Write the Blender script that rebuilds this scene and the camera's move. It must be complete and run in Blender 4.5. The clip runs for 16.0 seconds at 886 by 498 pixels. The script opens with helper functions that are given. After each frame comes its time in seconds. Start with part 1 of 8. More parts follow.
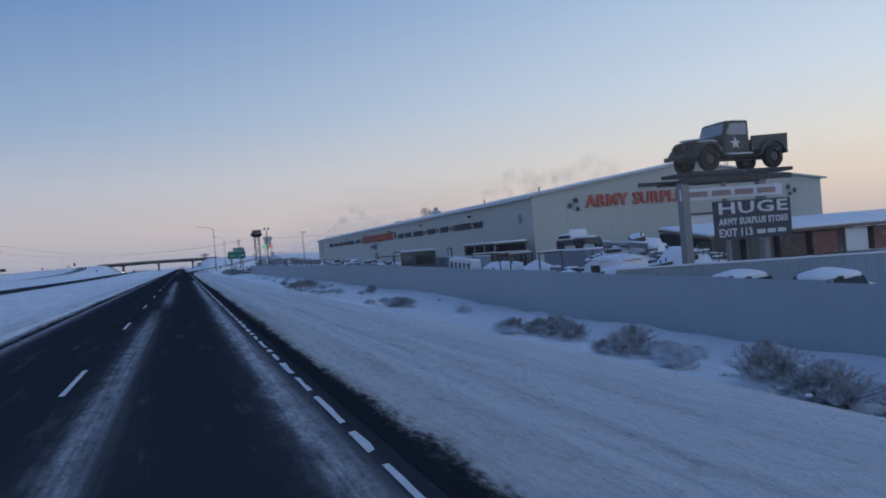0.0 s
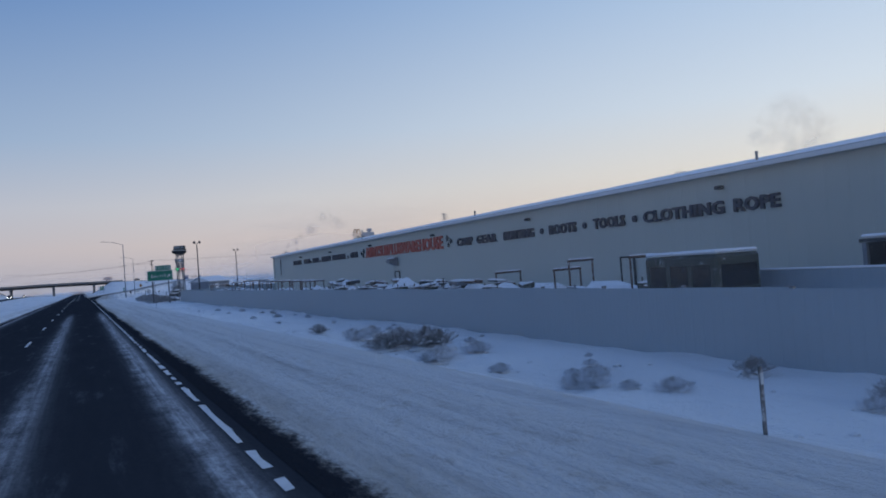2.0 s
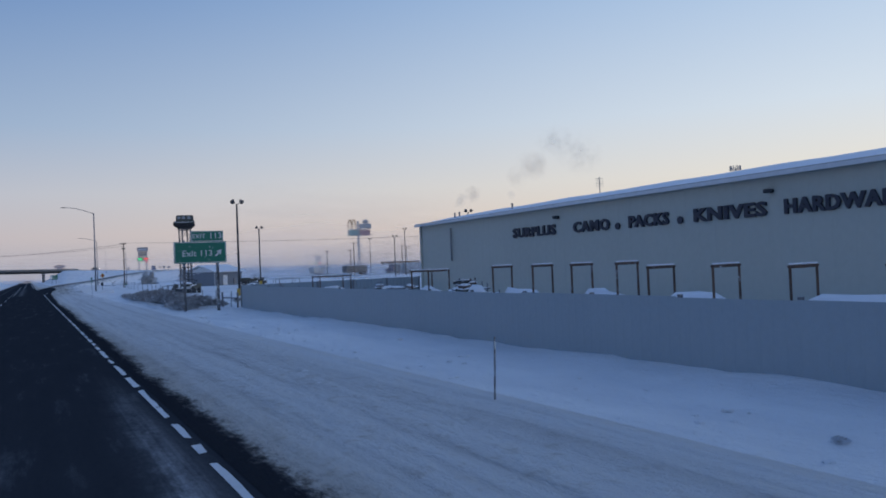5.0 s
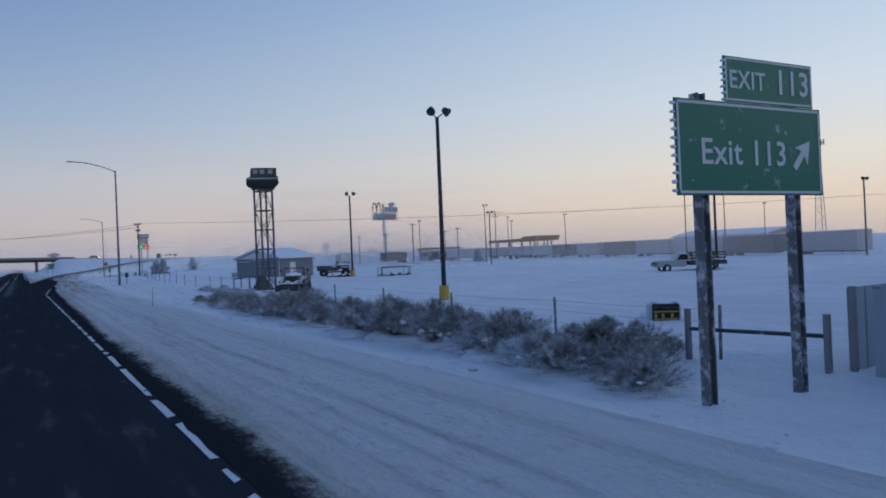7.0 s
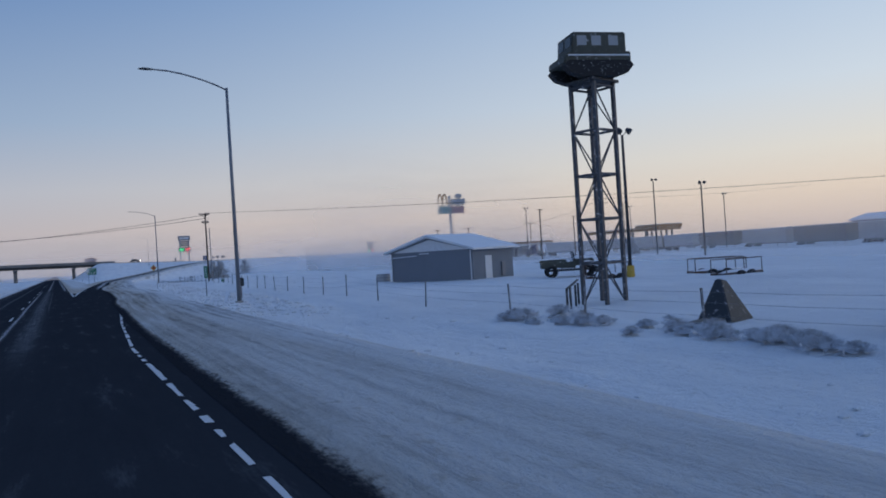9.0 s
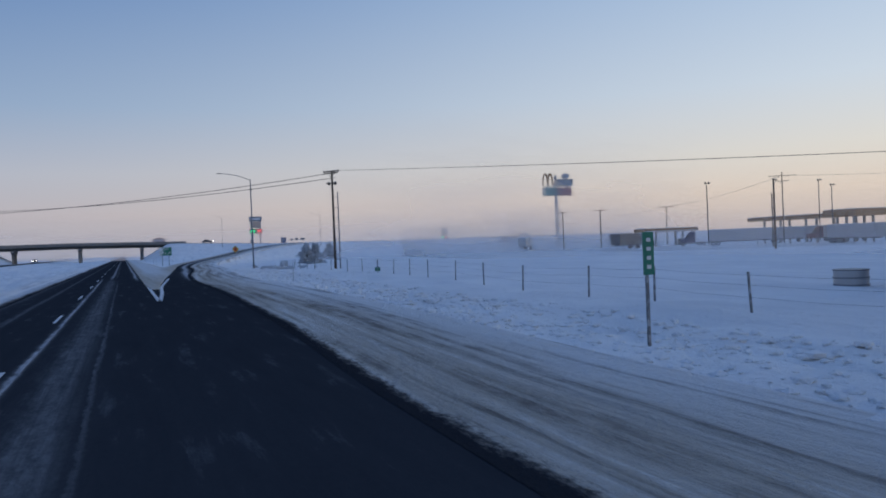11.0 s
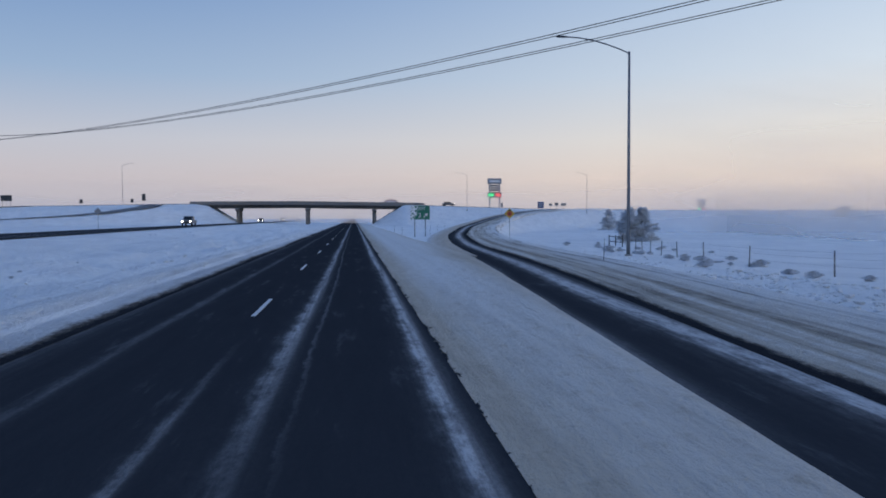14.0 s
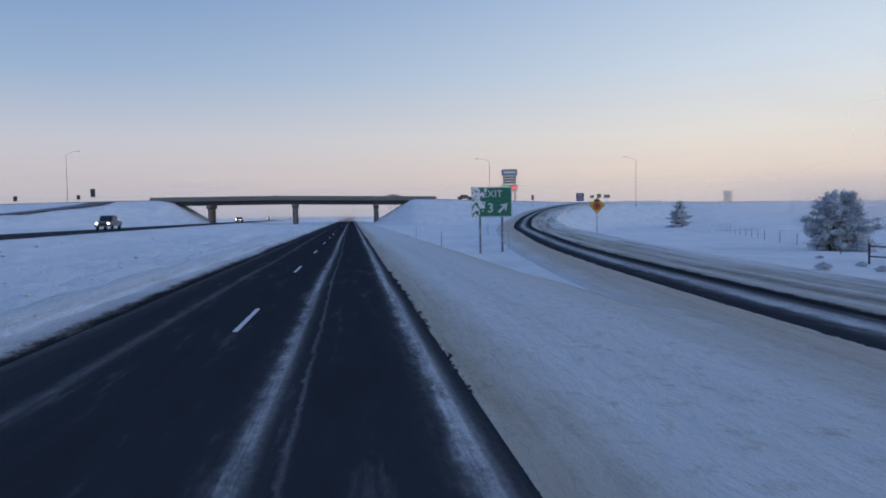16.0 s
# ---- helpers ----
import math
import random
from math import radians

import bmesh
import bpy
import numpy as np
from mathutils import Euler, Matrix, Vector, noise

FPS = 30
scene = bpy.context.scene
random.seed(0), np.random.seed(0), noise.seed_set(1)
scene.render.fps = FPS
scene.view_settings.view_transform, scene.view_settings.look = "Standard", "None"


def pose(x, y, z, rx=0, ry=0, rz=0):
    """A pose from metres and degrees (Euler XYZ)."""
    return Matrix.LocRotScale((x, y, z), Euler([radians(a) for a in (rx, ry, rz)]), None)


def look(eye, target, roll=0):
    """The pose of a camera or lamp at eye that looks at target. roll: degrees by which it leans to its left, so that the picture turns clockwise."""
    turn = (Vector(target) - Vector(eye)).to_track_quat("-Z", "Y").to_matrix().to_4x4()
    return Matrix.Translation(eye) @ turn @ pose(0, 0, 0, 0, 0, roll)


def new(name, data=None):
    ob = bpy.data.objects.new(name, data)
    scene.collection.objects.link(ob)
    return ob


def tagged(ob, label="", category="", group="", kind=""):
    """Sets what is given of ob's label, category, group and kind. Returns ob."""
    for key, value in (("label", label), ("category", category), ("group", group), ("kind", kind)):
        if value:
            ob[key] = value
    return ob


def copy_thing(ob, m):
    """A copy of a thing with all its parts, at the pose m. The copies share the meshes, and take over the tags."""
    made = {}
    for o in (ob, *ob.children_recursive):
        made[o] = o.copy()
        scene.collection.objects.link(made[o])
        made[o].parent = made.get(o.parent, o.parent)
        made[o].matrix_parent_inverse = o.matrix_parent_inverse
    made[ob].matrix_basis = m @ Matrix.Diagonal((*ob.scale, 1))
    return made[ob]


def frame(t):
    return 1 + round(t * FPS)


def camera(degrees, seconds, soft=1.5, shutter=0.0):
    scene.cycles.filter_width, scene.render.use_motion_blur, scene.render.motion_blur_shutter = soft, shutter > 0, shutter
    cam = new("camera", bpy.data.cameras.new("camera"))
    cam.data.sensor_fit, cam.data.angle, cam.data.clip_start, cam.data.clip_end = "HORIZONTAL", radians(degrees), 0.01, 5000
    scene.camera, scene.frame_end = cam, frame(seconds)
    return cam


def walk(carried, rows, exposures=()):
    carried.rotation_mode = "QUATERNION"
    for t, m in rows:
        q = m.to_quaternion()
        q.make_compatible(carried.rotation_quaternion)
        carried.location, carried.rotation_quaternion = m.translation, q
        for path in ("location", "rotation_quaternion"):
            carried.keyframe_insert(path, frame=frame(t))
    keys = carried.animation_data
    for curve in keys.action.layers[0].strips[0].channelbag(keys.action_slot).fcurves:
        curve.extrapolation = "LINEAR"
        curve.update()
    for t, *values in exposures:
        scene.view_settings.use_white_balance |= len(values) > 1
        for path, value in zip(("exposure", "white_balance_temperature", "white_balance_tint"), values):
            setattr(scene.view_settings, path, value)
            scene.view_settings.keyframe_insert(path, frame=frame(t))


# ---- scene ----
# Camera: seconds, metres along the road, yaw, pitch and roll in degrees.
cam = camera(61.0, 16.0, soft=1.8)
EYE = 2.04
PATH = [
    (0, 0.00, -19.14, -0.26, -4.65),
    (0.5, 9.15, -21.27, 0.09, -4.81),
    (1, 18.61, -23.16, 0.56, -4.79),
    (1.5, 28.34, -24.71, 0.92, -4.51),
    (2, 38.32, -25.78, 1.18, -4.24),
    (2.5, 48.48, -26.49, 1.29, -3.86),
    (3, 58.73, -27.13, 1.30, -3.67),
    (3.5, 69.07, -27.85, 1.23, -3.45),
    (3.7, 73.21, -28.24, 1.07, -3.30),
    (5.8, 118.14, -28.89, 0.96, -2.15),
    (6, 122.58, -29.10, 0.57, -2.56),
    (6.5, 133.75, -29.27, 0.46, -2.55),
    (7, 145.00, -29.38, 0.23, -2.41),
    (7.5, 156.27, -29.02, 0.40, -2.82),
    (8, 167.49, -28.70, 0.48, -2.74),
    (8.5, 178.66, -28.10, 0.55, -3.02),
    (8.7, 183.11, -27.75, 0.43, -3.35),
    (10.8, 229.51, -24.13, -0.31, -2.03),
    (11, 234.00, -23.03, -0.41, -2.33),
    (11.5, 245.34, -14.84, -1.02, -4.04),
    (12, 256.86, -12.49, -1.32, -3.31),
    (12.5, 268.45, -8.45, -2.00, -1.55),
    (13, 279.97, -3.93, -1.82, -1.53),
    (13.5, 291.45, -5.44, -2.11, -0.82),
    (14, 302.93, -6.74, -2.35, -0.30),
    (14.5, 314.40, -6.70, -2.43, -0.70),
    (15, 325.85, -5.75, -2.49, -1.00),
    (15.5, 337.29, -6.05, -2.52, -1.15),
    (16, 348.76, -6.90, -2.60, -0.94),
]
walk(cam, [(t, pose(0, y, EYE) @ pose(0, 0, 0, 0, 0, yaw) @ pose(0, 0, 0, 90 + pitch) @ pose(0, 0, 0, 0, 0, roll)) for t, y, yaw, pitch, roll in PATH],
     [(0, 0.03, 6250, 10), (3.5, 0.05, 6300, 10), (6, 0.03, 6300, 10), (8.5, -0.04, 6300, 10), (11, -0.05, 6250, 10), (13, 0.22, 6500, 10), (16, 0.24, 6600, 10)])

# World: a clear winter dawn, the sun at the horizon on the right-hand side.
SUN_AZ, SUN_EL = 105.0, 1.5
world = bpy.data.worlds.new("dawn_sky")
scene.world = world
world.use_nodes = True
wn, wl = world.node_tree.nodes, world.node_tree.links
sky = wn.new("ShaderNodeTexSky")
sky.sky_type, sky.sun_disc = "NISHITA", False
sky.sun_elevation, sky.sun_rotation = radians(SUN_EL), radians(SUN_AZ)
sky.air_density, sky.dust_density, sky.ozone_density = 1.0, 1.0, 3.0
# Ice haze near the ground: pink away from the sun, peach towards it.
wtc, wsep = wn.new("ShaderNodeTexCoord"), wn.new("ShaderNodeSeparateXYZ")
wl.new(wtc.outputs["Generated"], wsep.inputs[0])


def sky_ramp(stops):
    r = wn.new("ShaderNodeValToRGB")
    while len(r.color_ramp.elements) < len(stops):
        r.color_ramp.elements.new(0.5)
    for e, (p, c) in zip(r.color_ramp.elements, stops):
        e.position, e.color = p, (*c, 1)
    wl.new(wsep.outputs[2], r.inputs[0])
    return r.outputs[0]


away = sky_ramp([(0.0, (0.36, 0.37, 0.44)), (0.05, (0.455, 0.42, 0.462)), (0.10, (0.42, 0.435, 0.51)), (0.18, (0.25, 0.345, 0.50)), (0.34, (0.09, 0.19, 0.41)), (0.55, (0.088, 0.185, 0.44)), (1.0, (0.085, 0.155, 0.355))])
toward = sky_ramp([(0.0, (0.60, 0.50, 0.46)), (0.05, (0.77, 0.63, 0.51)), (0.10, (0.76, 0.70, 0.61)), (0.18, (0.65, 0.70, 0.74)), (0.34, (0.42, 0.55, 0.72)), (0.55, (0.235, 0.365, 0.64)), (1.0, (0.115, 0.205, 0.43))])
wdot = wn.new("ShaderNodeVectorMath")
wdot.operation = "DOT_PRODUCT"
wdot.inputs[1].default_value = (math.sin(radians(SUN_AZ)), math.cos(radians(SUN_AZ)), 0)
wl.new(wtc.outputs["Generated"], wdot.inputs[0])
wrange = wn.new("ShaderNodeMapRange")
wrange.interpolation_type = "SMOOTHSTEP"
wrange.inputs["From Min"].default_value, wrange.inputs["From Max"].default_value = -0.75, 0.95
wl.new(wdot.outputs["Value"], wrange.inputs["Value"])
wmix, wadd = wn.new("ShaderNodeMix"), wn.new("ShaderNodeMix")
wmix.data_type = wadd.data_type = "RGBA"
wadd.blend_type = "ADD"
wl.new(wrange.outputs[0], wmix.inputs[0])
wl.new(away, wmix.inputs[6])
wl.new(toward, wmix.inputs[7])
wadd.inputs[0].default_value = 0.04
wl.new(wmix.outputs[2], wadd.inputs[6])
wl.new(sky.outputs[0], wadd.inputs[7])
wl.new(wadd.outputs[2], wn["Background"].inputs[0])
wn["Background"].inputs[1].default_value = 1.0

sun = new("sun", bpy.data.lights.new("sun", "SUN"))
sun.data.energy, sun.data.angle, sun.data.color = 0.06, radians(20), (1.0, 0.8, 0.62)
sun_from = Vector((math.sin(radians(SUN_AZ)), math.cos(radians(SUN_AZ)), math.tan(radians(5))))
sun.matrix_world = look(sun_from * 200, (0, 0, 0))

# ---- node materials ----
def material(name, rough=0.8, metal=0.0):
    m = bpy.data.materials.new(name)
    m.use_nodes = True
    b = m.node_tree.nodes["Principled BSDF"]
    b.inputs["Roughness"].default_value, b.inputs["Metallic"].default_value = rough, metal
    return m, m.node_tree.nodes, m.node_tree.links, b


def coords(n, l, kind="Object", scale=(1, 1, 1)):
    tc, mp = n.new("ShaderNodeTexCoord"), n.new("ShaderNodeMapping")
    mp.inputs["Scale"].default_value = scale
    l.new(tc.outputs[kind], mp.inputs[0])
    return mp.outputs[0]


def noise_tex(n, l, vec, scale, detail=4.0, rough=0.55):
    t = n.new("ShaderNodeTexNoise")
    t.inputs["Scale"].default_value, t.inputs["Detail"].default_value, t.inputs["Roughness"].default_value = scale, detail, rough
    l.new(vec, t.inputs["Vector"])
    return t.outputs["Fac"]


def ramp(n, l, fac, stops):
    r = n.new("ShaderNodeValToRGB")
    while len(r.color_ramp.elements) < len(stops):
        r.color_ramp.elements.new(0.5)
    for e, (p, c) in zip(r.color_ramp.elements, stops):
        e.position, e.color = p, (*c, 1) if not isinstance(c, float) else (c, c, c, 1)
    l.new(fac, r.inputs[0])
    return r.outputs[0]


def mixc(n, l, fac, a, b, mode="MIX"):
    x = n.new("ShaderNodeMix")
    x.data_type, x.blend_type = "RGBA", mode
    for sock, v in ((x.inputs[0], fac), (x.inputs[6], a), (x.inputs[7], b)):
        if isinstance(v, (int, float)):
            sock.default_value = v
        elif isinstance(v, tuple):
            sock.default_value = (*v, 1)
        else:
            l.new(v, sock)
    return x.outputs[2]


def mathn(n, l, op, *ins):
    x = n.new("ShaderNodeMath")
    x.operation, x.use_clamp = op, False
    for sock, v in zip(x.inputs, ins):
        if isinstance(v, (int, float)):
            sock.default_value = v
        else:
            l.new(v, sock)
    return x.outputs[0]


def bump(n, l, b, height, strength=0.4, distance=0.02):
    x = n.new("ShaderNodeBump")
    x.inputs["Strength"].default_value, x.inputs["Distance"].default_value = strength, distance
    l.new(height, x.inputs["Height"])
    l.new(x.outputs[0], b.inputs["Normal"])


def plain(name, col, rough=0.7, metal=0.0, vary=0.18, scale=3.0, dust=0.0, rand=0.0):
    """Painted or bare surface with blotches at two scales, fine relief and, where dust > 0, rime and blown snow on it."""
    m, n, l, b = material(name, rough, metal)
    v = coords(n, l)
    big, small = noise_tex(n, l, v, scale, 5), noise_tex(n, l, v, scale * 14, 3)
    lo, hi = tuple(c * (1 - vary) for c in col), tuple(min(1, c * (1 + vary)) for c in col)
    c = mixc(n, l, big, lo, hi)
    c = mixc(n, l, mathn(n, l, "MULTIPLY", small, 0.35), c, tuple(k * 0.7 for k in col))
    if rand:
        oi, hs = n.new("ShaderNodeObjectInfo"), n.new("ShaderNodeHueSaturation")
        l.new(mathn(n, l, "MULTIPLY_ADD", oi.outputs["Random"], rand * 2, 1 - rand), hs.inputs["Value"])
        l.new(c, hs.inputs["Color"])
        c = hs.outputs[0]
    if dust:
        frost = ramp(n, l, noise_tex(n, l, v, scale * 2.3, 6, 0.65), [(0.62 - dust * 0.4, 0.0), (0.8 - dust * 0.35, 1.0)])
        c = mixc(n, l, frost, c, (0.72, 0.75, 0.8))
    l.new(c, b.inputs["Base Color"])
    rr = mathn(n, l, "MULTIPLY_ADD", small, 0.25, rough - 0.12)
    l.new(rr, b.inputs["Roughness"])
    bump(n, l, b, small, 0.25, 0.01)
    return m


def snow_material():
    """Wind-packed snow: ripples, crust and grain, thin spots with grit and dead grass."""
    m, n, l, b = material("snow", 0.75)
    v = coords(n, l)
    drift = noise_tex(n, l, coords(n, l, "Object", (0.55, 0.16, 1)), 1.0, 6, 0.6)
    grain = noise_tex(n, l, v, 9.0, 5, 0.6)
    clods = noise_tex(n, l, v, 1.6, 6, 0.7)
    crust = noise_tex(n, l, coords(n, l, "Object", (1.0, 0.55, 1)), 3.4, 7, 0.68)
    c = ramp(n, l, drift, [(0.3, (0.78, 0.785, 0.80)), (0.62, (0.91, 0.905, 0.90))])
    broad = noise_tex(n, l, coords(n, l, "Object", (0.05, 0.13, 1)), 1.0, 6, 0.62)
    c = mixc(n, l, ramp(n, l, broad, [(0.42, 0.0), (0.66, 0.35)]), c, (0.66, 0.665, 0.68))
    grit = ramp(n, l, mathn(n, l, "ADD", mathn(n, l, "MULTIPLY", clods, 0.7), mathn(n, l, "MULTIPLY", grain, 0.3)), [(0.60, 0.0), (0.72, 1.0)])
    c = mixc(n, l, mathn(n, l, "MULTIPLY", grit, 0.5), c, (0.40, 0.37, 0.34))
    l.new(c, b.inputs["Base Color"])
    h = mathn(n, l, "ADD", drift, mathn(n, l, "ADD", mathn(n, l, "MULTIPLY", clods, 0.6), mathn(n, l, "MULTIPLY", grain, 0.15)))
    h = mathn(n, l, "ADD", h, mathn(n, l, "MULTIPLY", crust, 0.55))
    bump(n, l, b, h, 1.0, 0.25)
    return m


def lane_material(name, streaks, cover=0.0):
    """Cold asphalt with powdery packed-snow streaks along the lane. UV: metres across and along.
    streaks: (metres across, half width, strength, from, to), the last two in metres along."""
    m, n, l, b = material(name, 0.75)
    uv = n.new("ShaderNodeTexCoord").outputs["UV"]
    sp = n.new("ShaderNodeSeparateXYZ")
    l.new(uv, sp.inputs[0])
    long_n = noise_tex(n, l, coords(n, l, "UV", (1.0, 0.13, 1)), 2.2, 6, 0.65)
    wob = noise_tex(n, l, coords(n, l, "UV", (0.2, 0.05, 1)), 1.0, 3)
    fine = noise_tex(n, l, coords(n, l, "UV", (1.0, 0.45, 1)), 16.0, 5, 0.75)
    mid = noise_tex(n, l, coords(n, l, "UV", (1.0, 0.30, 1)), 3.6, 7, 0.72)
    strands = noise_tex(n, l, coords(n, l, "UV", (7.0, 0.10, 1)), 1.6, 5, 0.6)
    patch = noise_tex(n, l, coords(n, l, "UV", (0.25, 0.05, 1)), 1.0, 3)
    u = mathn(n, l, "ADD", sp.outputs[0], mathn(n, l, "MULTIPLY_ADD", wob, 0.3, -0.15))
    u = mathn(n, l, "ADD", u, mathn(n, l, "MULTIPLY_ADD", mid, 0.24, -0.12))
    total = None
    for at, half, k, y0, y1 in streaks:
        d = mathn(n, l, "DIVIDE", mathn(n, l, "SUBTRACT", u, at), half)
        g = mathn(n, l, "DIVIDE", k * 1.08, mathn(n, l, "ADD", 1.0, mathn(n, l, "POWER", mathn(n, l, "MULTIPLY", d, d), 1.8)))
        for edge, sign in ((y0, 1), (y1, -1)):
            r = n.new("ShaderNodeMapRange")
            r.interpolation_type = "SMOOTHSTEP"
            r.inputs["From Min"].default_value, r.inputs["From Max"].default_value = edge - 9 * sign, edge + 9 * sign
            l.new(sp.outputs[1], r.inputs["Value"])
            g = mathn(n, l, "MULTIPLY", g, r.outputs[0])
        total = g if total is None else mathn(n, l, "MAXIMUM", total, g)
    total = mathn(n, l, "MULTIPLY", total, ramp(n, l, patch, [(0.3, 0.62), (0.55, 1.0)]))
    total = mathn(n, l, "MULTIPLY", total, ramp(n, l, strands, [(0.35, 0.55), (0.62, 1.1)]))
    grain = mathn(n, l, "ADD", mathn(n, l, "MULTIPLY", mid, 2.6), mathn(n, l, "MULTIPLY_ADD", fine, 1.8, -1.25))
    dusting = ramp(n, l, mathn(n, l, "ADD", long_n, cover), [(0.58, 0.0), (0.9, 0.22)])
    mask = mathn(n, l, "MINIMUM", mathn(n, l, "MAXIMUM", mathn(n, l, "MULTIPLY", mathn(n, l, "ADD", total, dusting), grain), 0.0), 1.0)
    dark = mixc(n, l, long_n, (0.021, 0.0235, 0.029), (0.044, 0.048, 0.055))
    dark = mixc(n, l, mathn(n, l, "MULTIPLY", fine, 0.5), dark, (0.050, 0.053, 0.060))
    white = mixc(n, l, mid, (0.37, 0.365, 0.37), (0.60, 0.595, 0.60))
    l.new(mixc(n, l, mask, dark, white), b.inputs["Base Color"])
    l.new(mathn(n, l, "MULTIPLY_ADD", mask, 0.2, 0.55), b.inputs["Roughness"])
    b.inputs["Specular IOR Level"].default_value = 0.0
    bump(n, l, b, mathn(n, l, "ADD", mathn(n, l, "MULTIPLY", mask, 2.0), fine), 0.4, 0.02)
    return m


def shoulder_material(name, tint, bare=0.35, clean=(1.5, 4.2), rut=0.6, slush=0.45, whiten=None, relief=0.2, white=0.86, bands=0.0, stained=None):
    """Ploughed edge: bare asphalt, brown slush, dirty packed snow with tyre ruts, then clean snow. UV: metres across and along.
    whiten: from and to, metres along, over which the packed snow turns clean; stained: from and to, over which
    the outer side stops being dirty."""
    m, n, l, b = material(name, 0.85)
    uv = n.new("ShaderNodeTexCoord").outputs["UV"]
    sp = n.new("ShaderNodeSeparateXYZ")
    l.new(uv, sp.inputs[0])
    streak = noise_tex(n, l, coords(n, l, "UV", (1.0, 0.09, 1)), 2.4, 6, 0.65)
    lines = noise_tex(n, l, coords(n, l, "UV", (1.0, 0.035, 1)), 5.0, 4, 0.6)
    clump = noise_tex(n, l, coords(n, l, "UV", (1.0, 0.3, 1)), 2.2, 7, 0.7)
    crust = noise_tex(n, l, coords(n, l, "UV", (1.0, 0.75, 1)), 3.2, 7, 0.72)
    fine = noise_tex(n, l, coords(n, l, "UV", (1.0, 0.4, 1)), 12.0, 4, 0.7)
    wob = noise_tex(n, l, coords(n, l, "UV", (1.0, 0.09, 1)), 0.7, 3)
    a = mathn(n, l, "ADD", sp.outputs[0], mathn(n, l, "ADD", mathn(n, l, "MULTIPLY_ADD", wob, 0.5, -0.25), mathn(n, l, "MULTIPLY_ADD", clump, 0.5, -0.25)))
    a5 = mathn(n, l, "DIVIDE", mathn(n, l, "ADD", a, mathn(n, l, "MULTIPLY_ADD", fine, 0.4, -0.2)), 5.0)
    dirty = mixc(n, l, clump, tuple(c * 0.74 for c in tint), tuple(c * 1.16 for c in tint))
    dirty = mixc(n, l, ramp(n, l, lines, [(0.5, 0.0), (0.68, 0.28)]), dirty, tuple(c * 0.5 for c in tint))
    dirty = mixc(n, l, ramp(n, l, crust, [(0.56, 0.0), (0.70, 0.35)]), dirty, tuple(c * 0.42 for c in tint))
    pure = mixc(n, l, crust, (white * 0.93, white * 0.935, white * 0.94), (white * 1.06, white * 1.06, white * 1.06))
    blot = noise_tex(n, l, coords(n, l, "UV", (0.5, 0.11, 1)), 1.0, 4, 0.6)
    turn = ramp(n, l, mathn(n, l, "ADD", a5, mathn(n, l, "MULTIPLY_ADD", blot, 0.5, -0.25)), [(clean[0] / 5, 0.0), (clean[1] / 5, 1.0)])
    if whiten:
        r = n.new("ShaderNodeMapRange")
        r.inputs["From Min"].default_value, r.inputs["From Max"].default_value = whiten
        l.new(sp.outputs[1], r.inputs["Value"])
        far = mathn(n, l, "MULTIPLY", r.outputs[0], ramp(n, l, a5, [(0.06, 0.0), (0.24, 0.85), (0.72, 0.85), (0.95, 0.25)]))
        if stained:
            q = n.new("ShaderNodeMapRange")
            q.inputs["From Min"].default_value, q.inputs["From Max"].default_value = stained
            q.inputs["To Min"].default_value, q.inputs["To Max"].default_value = 1.0, 0.0
            l.new(sp.outputs[1], q.inputs["Value"])
            side = mathn(n, l, "MULTIPLY", ramp(n, l, mathn(n, l, "ADD", a5, mathn(n, l, "MULTIPLY_ADD", blot, 0.3, -0.15)), [(0.48, 0.0), (0.78, 0.85)]), q.outputs[0])
            far = mathn(n, l, "MULTIPLY", far, mathn(n, l, "SUBTRACT", 1.0, side))
        turn = mathn(n, l, "MAXIMUM", turn, mathn(n, l, "MULTIPLY", far, ramp(n, l, crust, [(0.52, 1.0), (0.68, 0.35)])))
    c = mixc(n, l, turn, dirty, pure)
    if bands:                                 # tracks ground brown beside thrown-up white ridges
        wide = noise_tex(n, l, coords(n, l, "UV", (1.0, 0.022, 1)), 1.7, 7, 0.68)
        track = mathn(n, l, "MULTIPLY", ramp(n, l, wide, [(0.50, 0.0), (0.58, 1.0)]), ramp(n, l, clump, [(0.36, 1.0), (0.62, 0.25)]))
        ridge = mathn(n, l, "MULTIPLY", ramp(n, l, wide, [(0.40, 1.0), (0.49, 0.0)]), ramp(n, l, crust, [(0.38, 0.2), (0.55, 1.0)]))
        c = mixc(n, l, mathn(n, l, "MULTIPLY", ridge, bands), c, (white * 0.98, white * 0.96, white * 0.93))
        c = mixc(n, l, mathn(n, l, "MULTIPLY", track, mathn(n, l, "MULTIPLY_ADD", r.outputs[0], -0.75 * bands, bands) if whiten else bands), c, (0.17, 0.15, 0.135))
    ruts = None
    for at, half, k in ((1.15, 0.22, 0.8), (1.75, 0.12, 0.5), (2.15, 0.16, 1.0), (3.4, 0.15, 0.45)):
        d = mathn(n, l, "DIVIDE", mathn(n, l, "ABSOLUTE", mathn(n, l, "SUBTRACT", a, at)), half)
        g = mathn(n, l, "MULTIPLY", mathn(n, l, "MAXIMUM", mathn(n, l, "SUBTRACT", 1.0, d), 0.0), k)
        ruts = g if ruts is None else mathn(n, l, "ADD", ruts, g)
    ruts = mathn(n, l, "MULTIPLY", mathn(n, l, "MULTIPLY", ruts, rut), ramp(n, l, streak, [(0.38, 0.1), (0.62, 1.0)]))
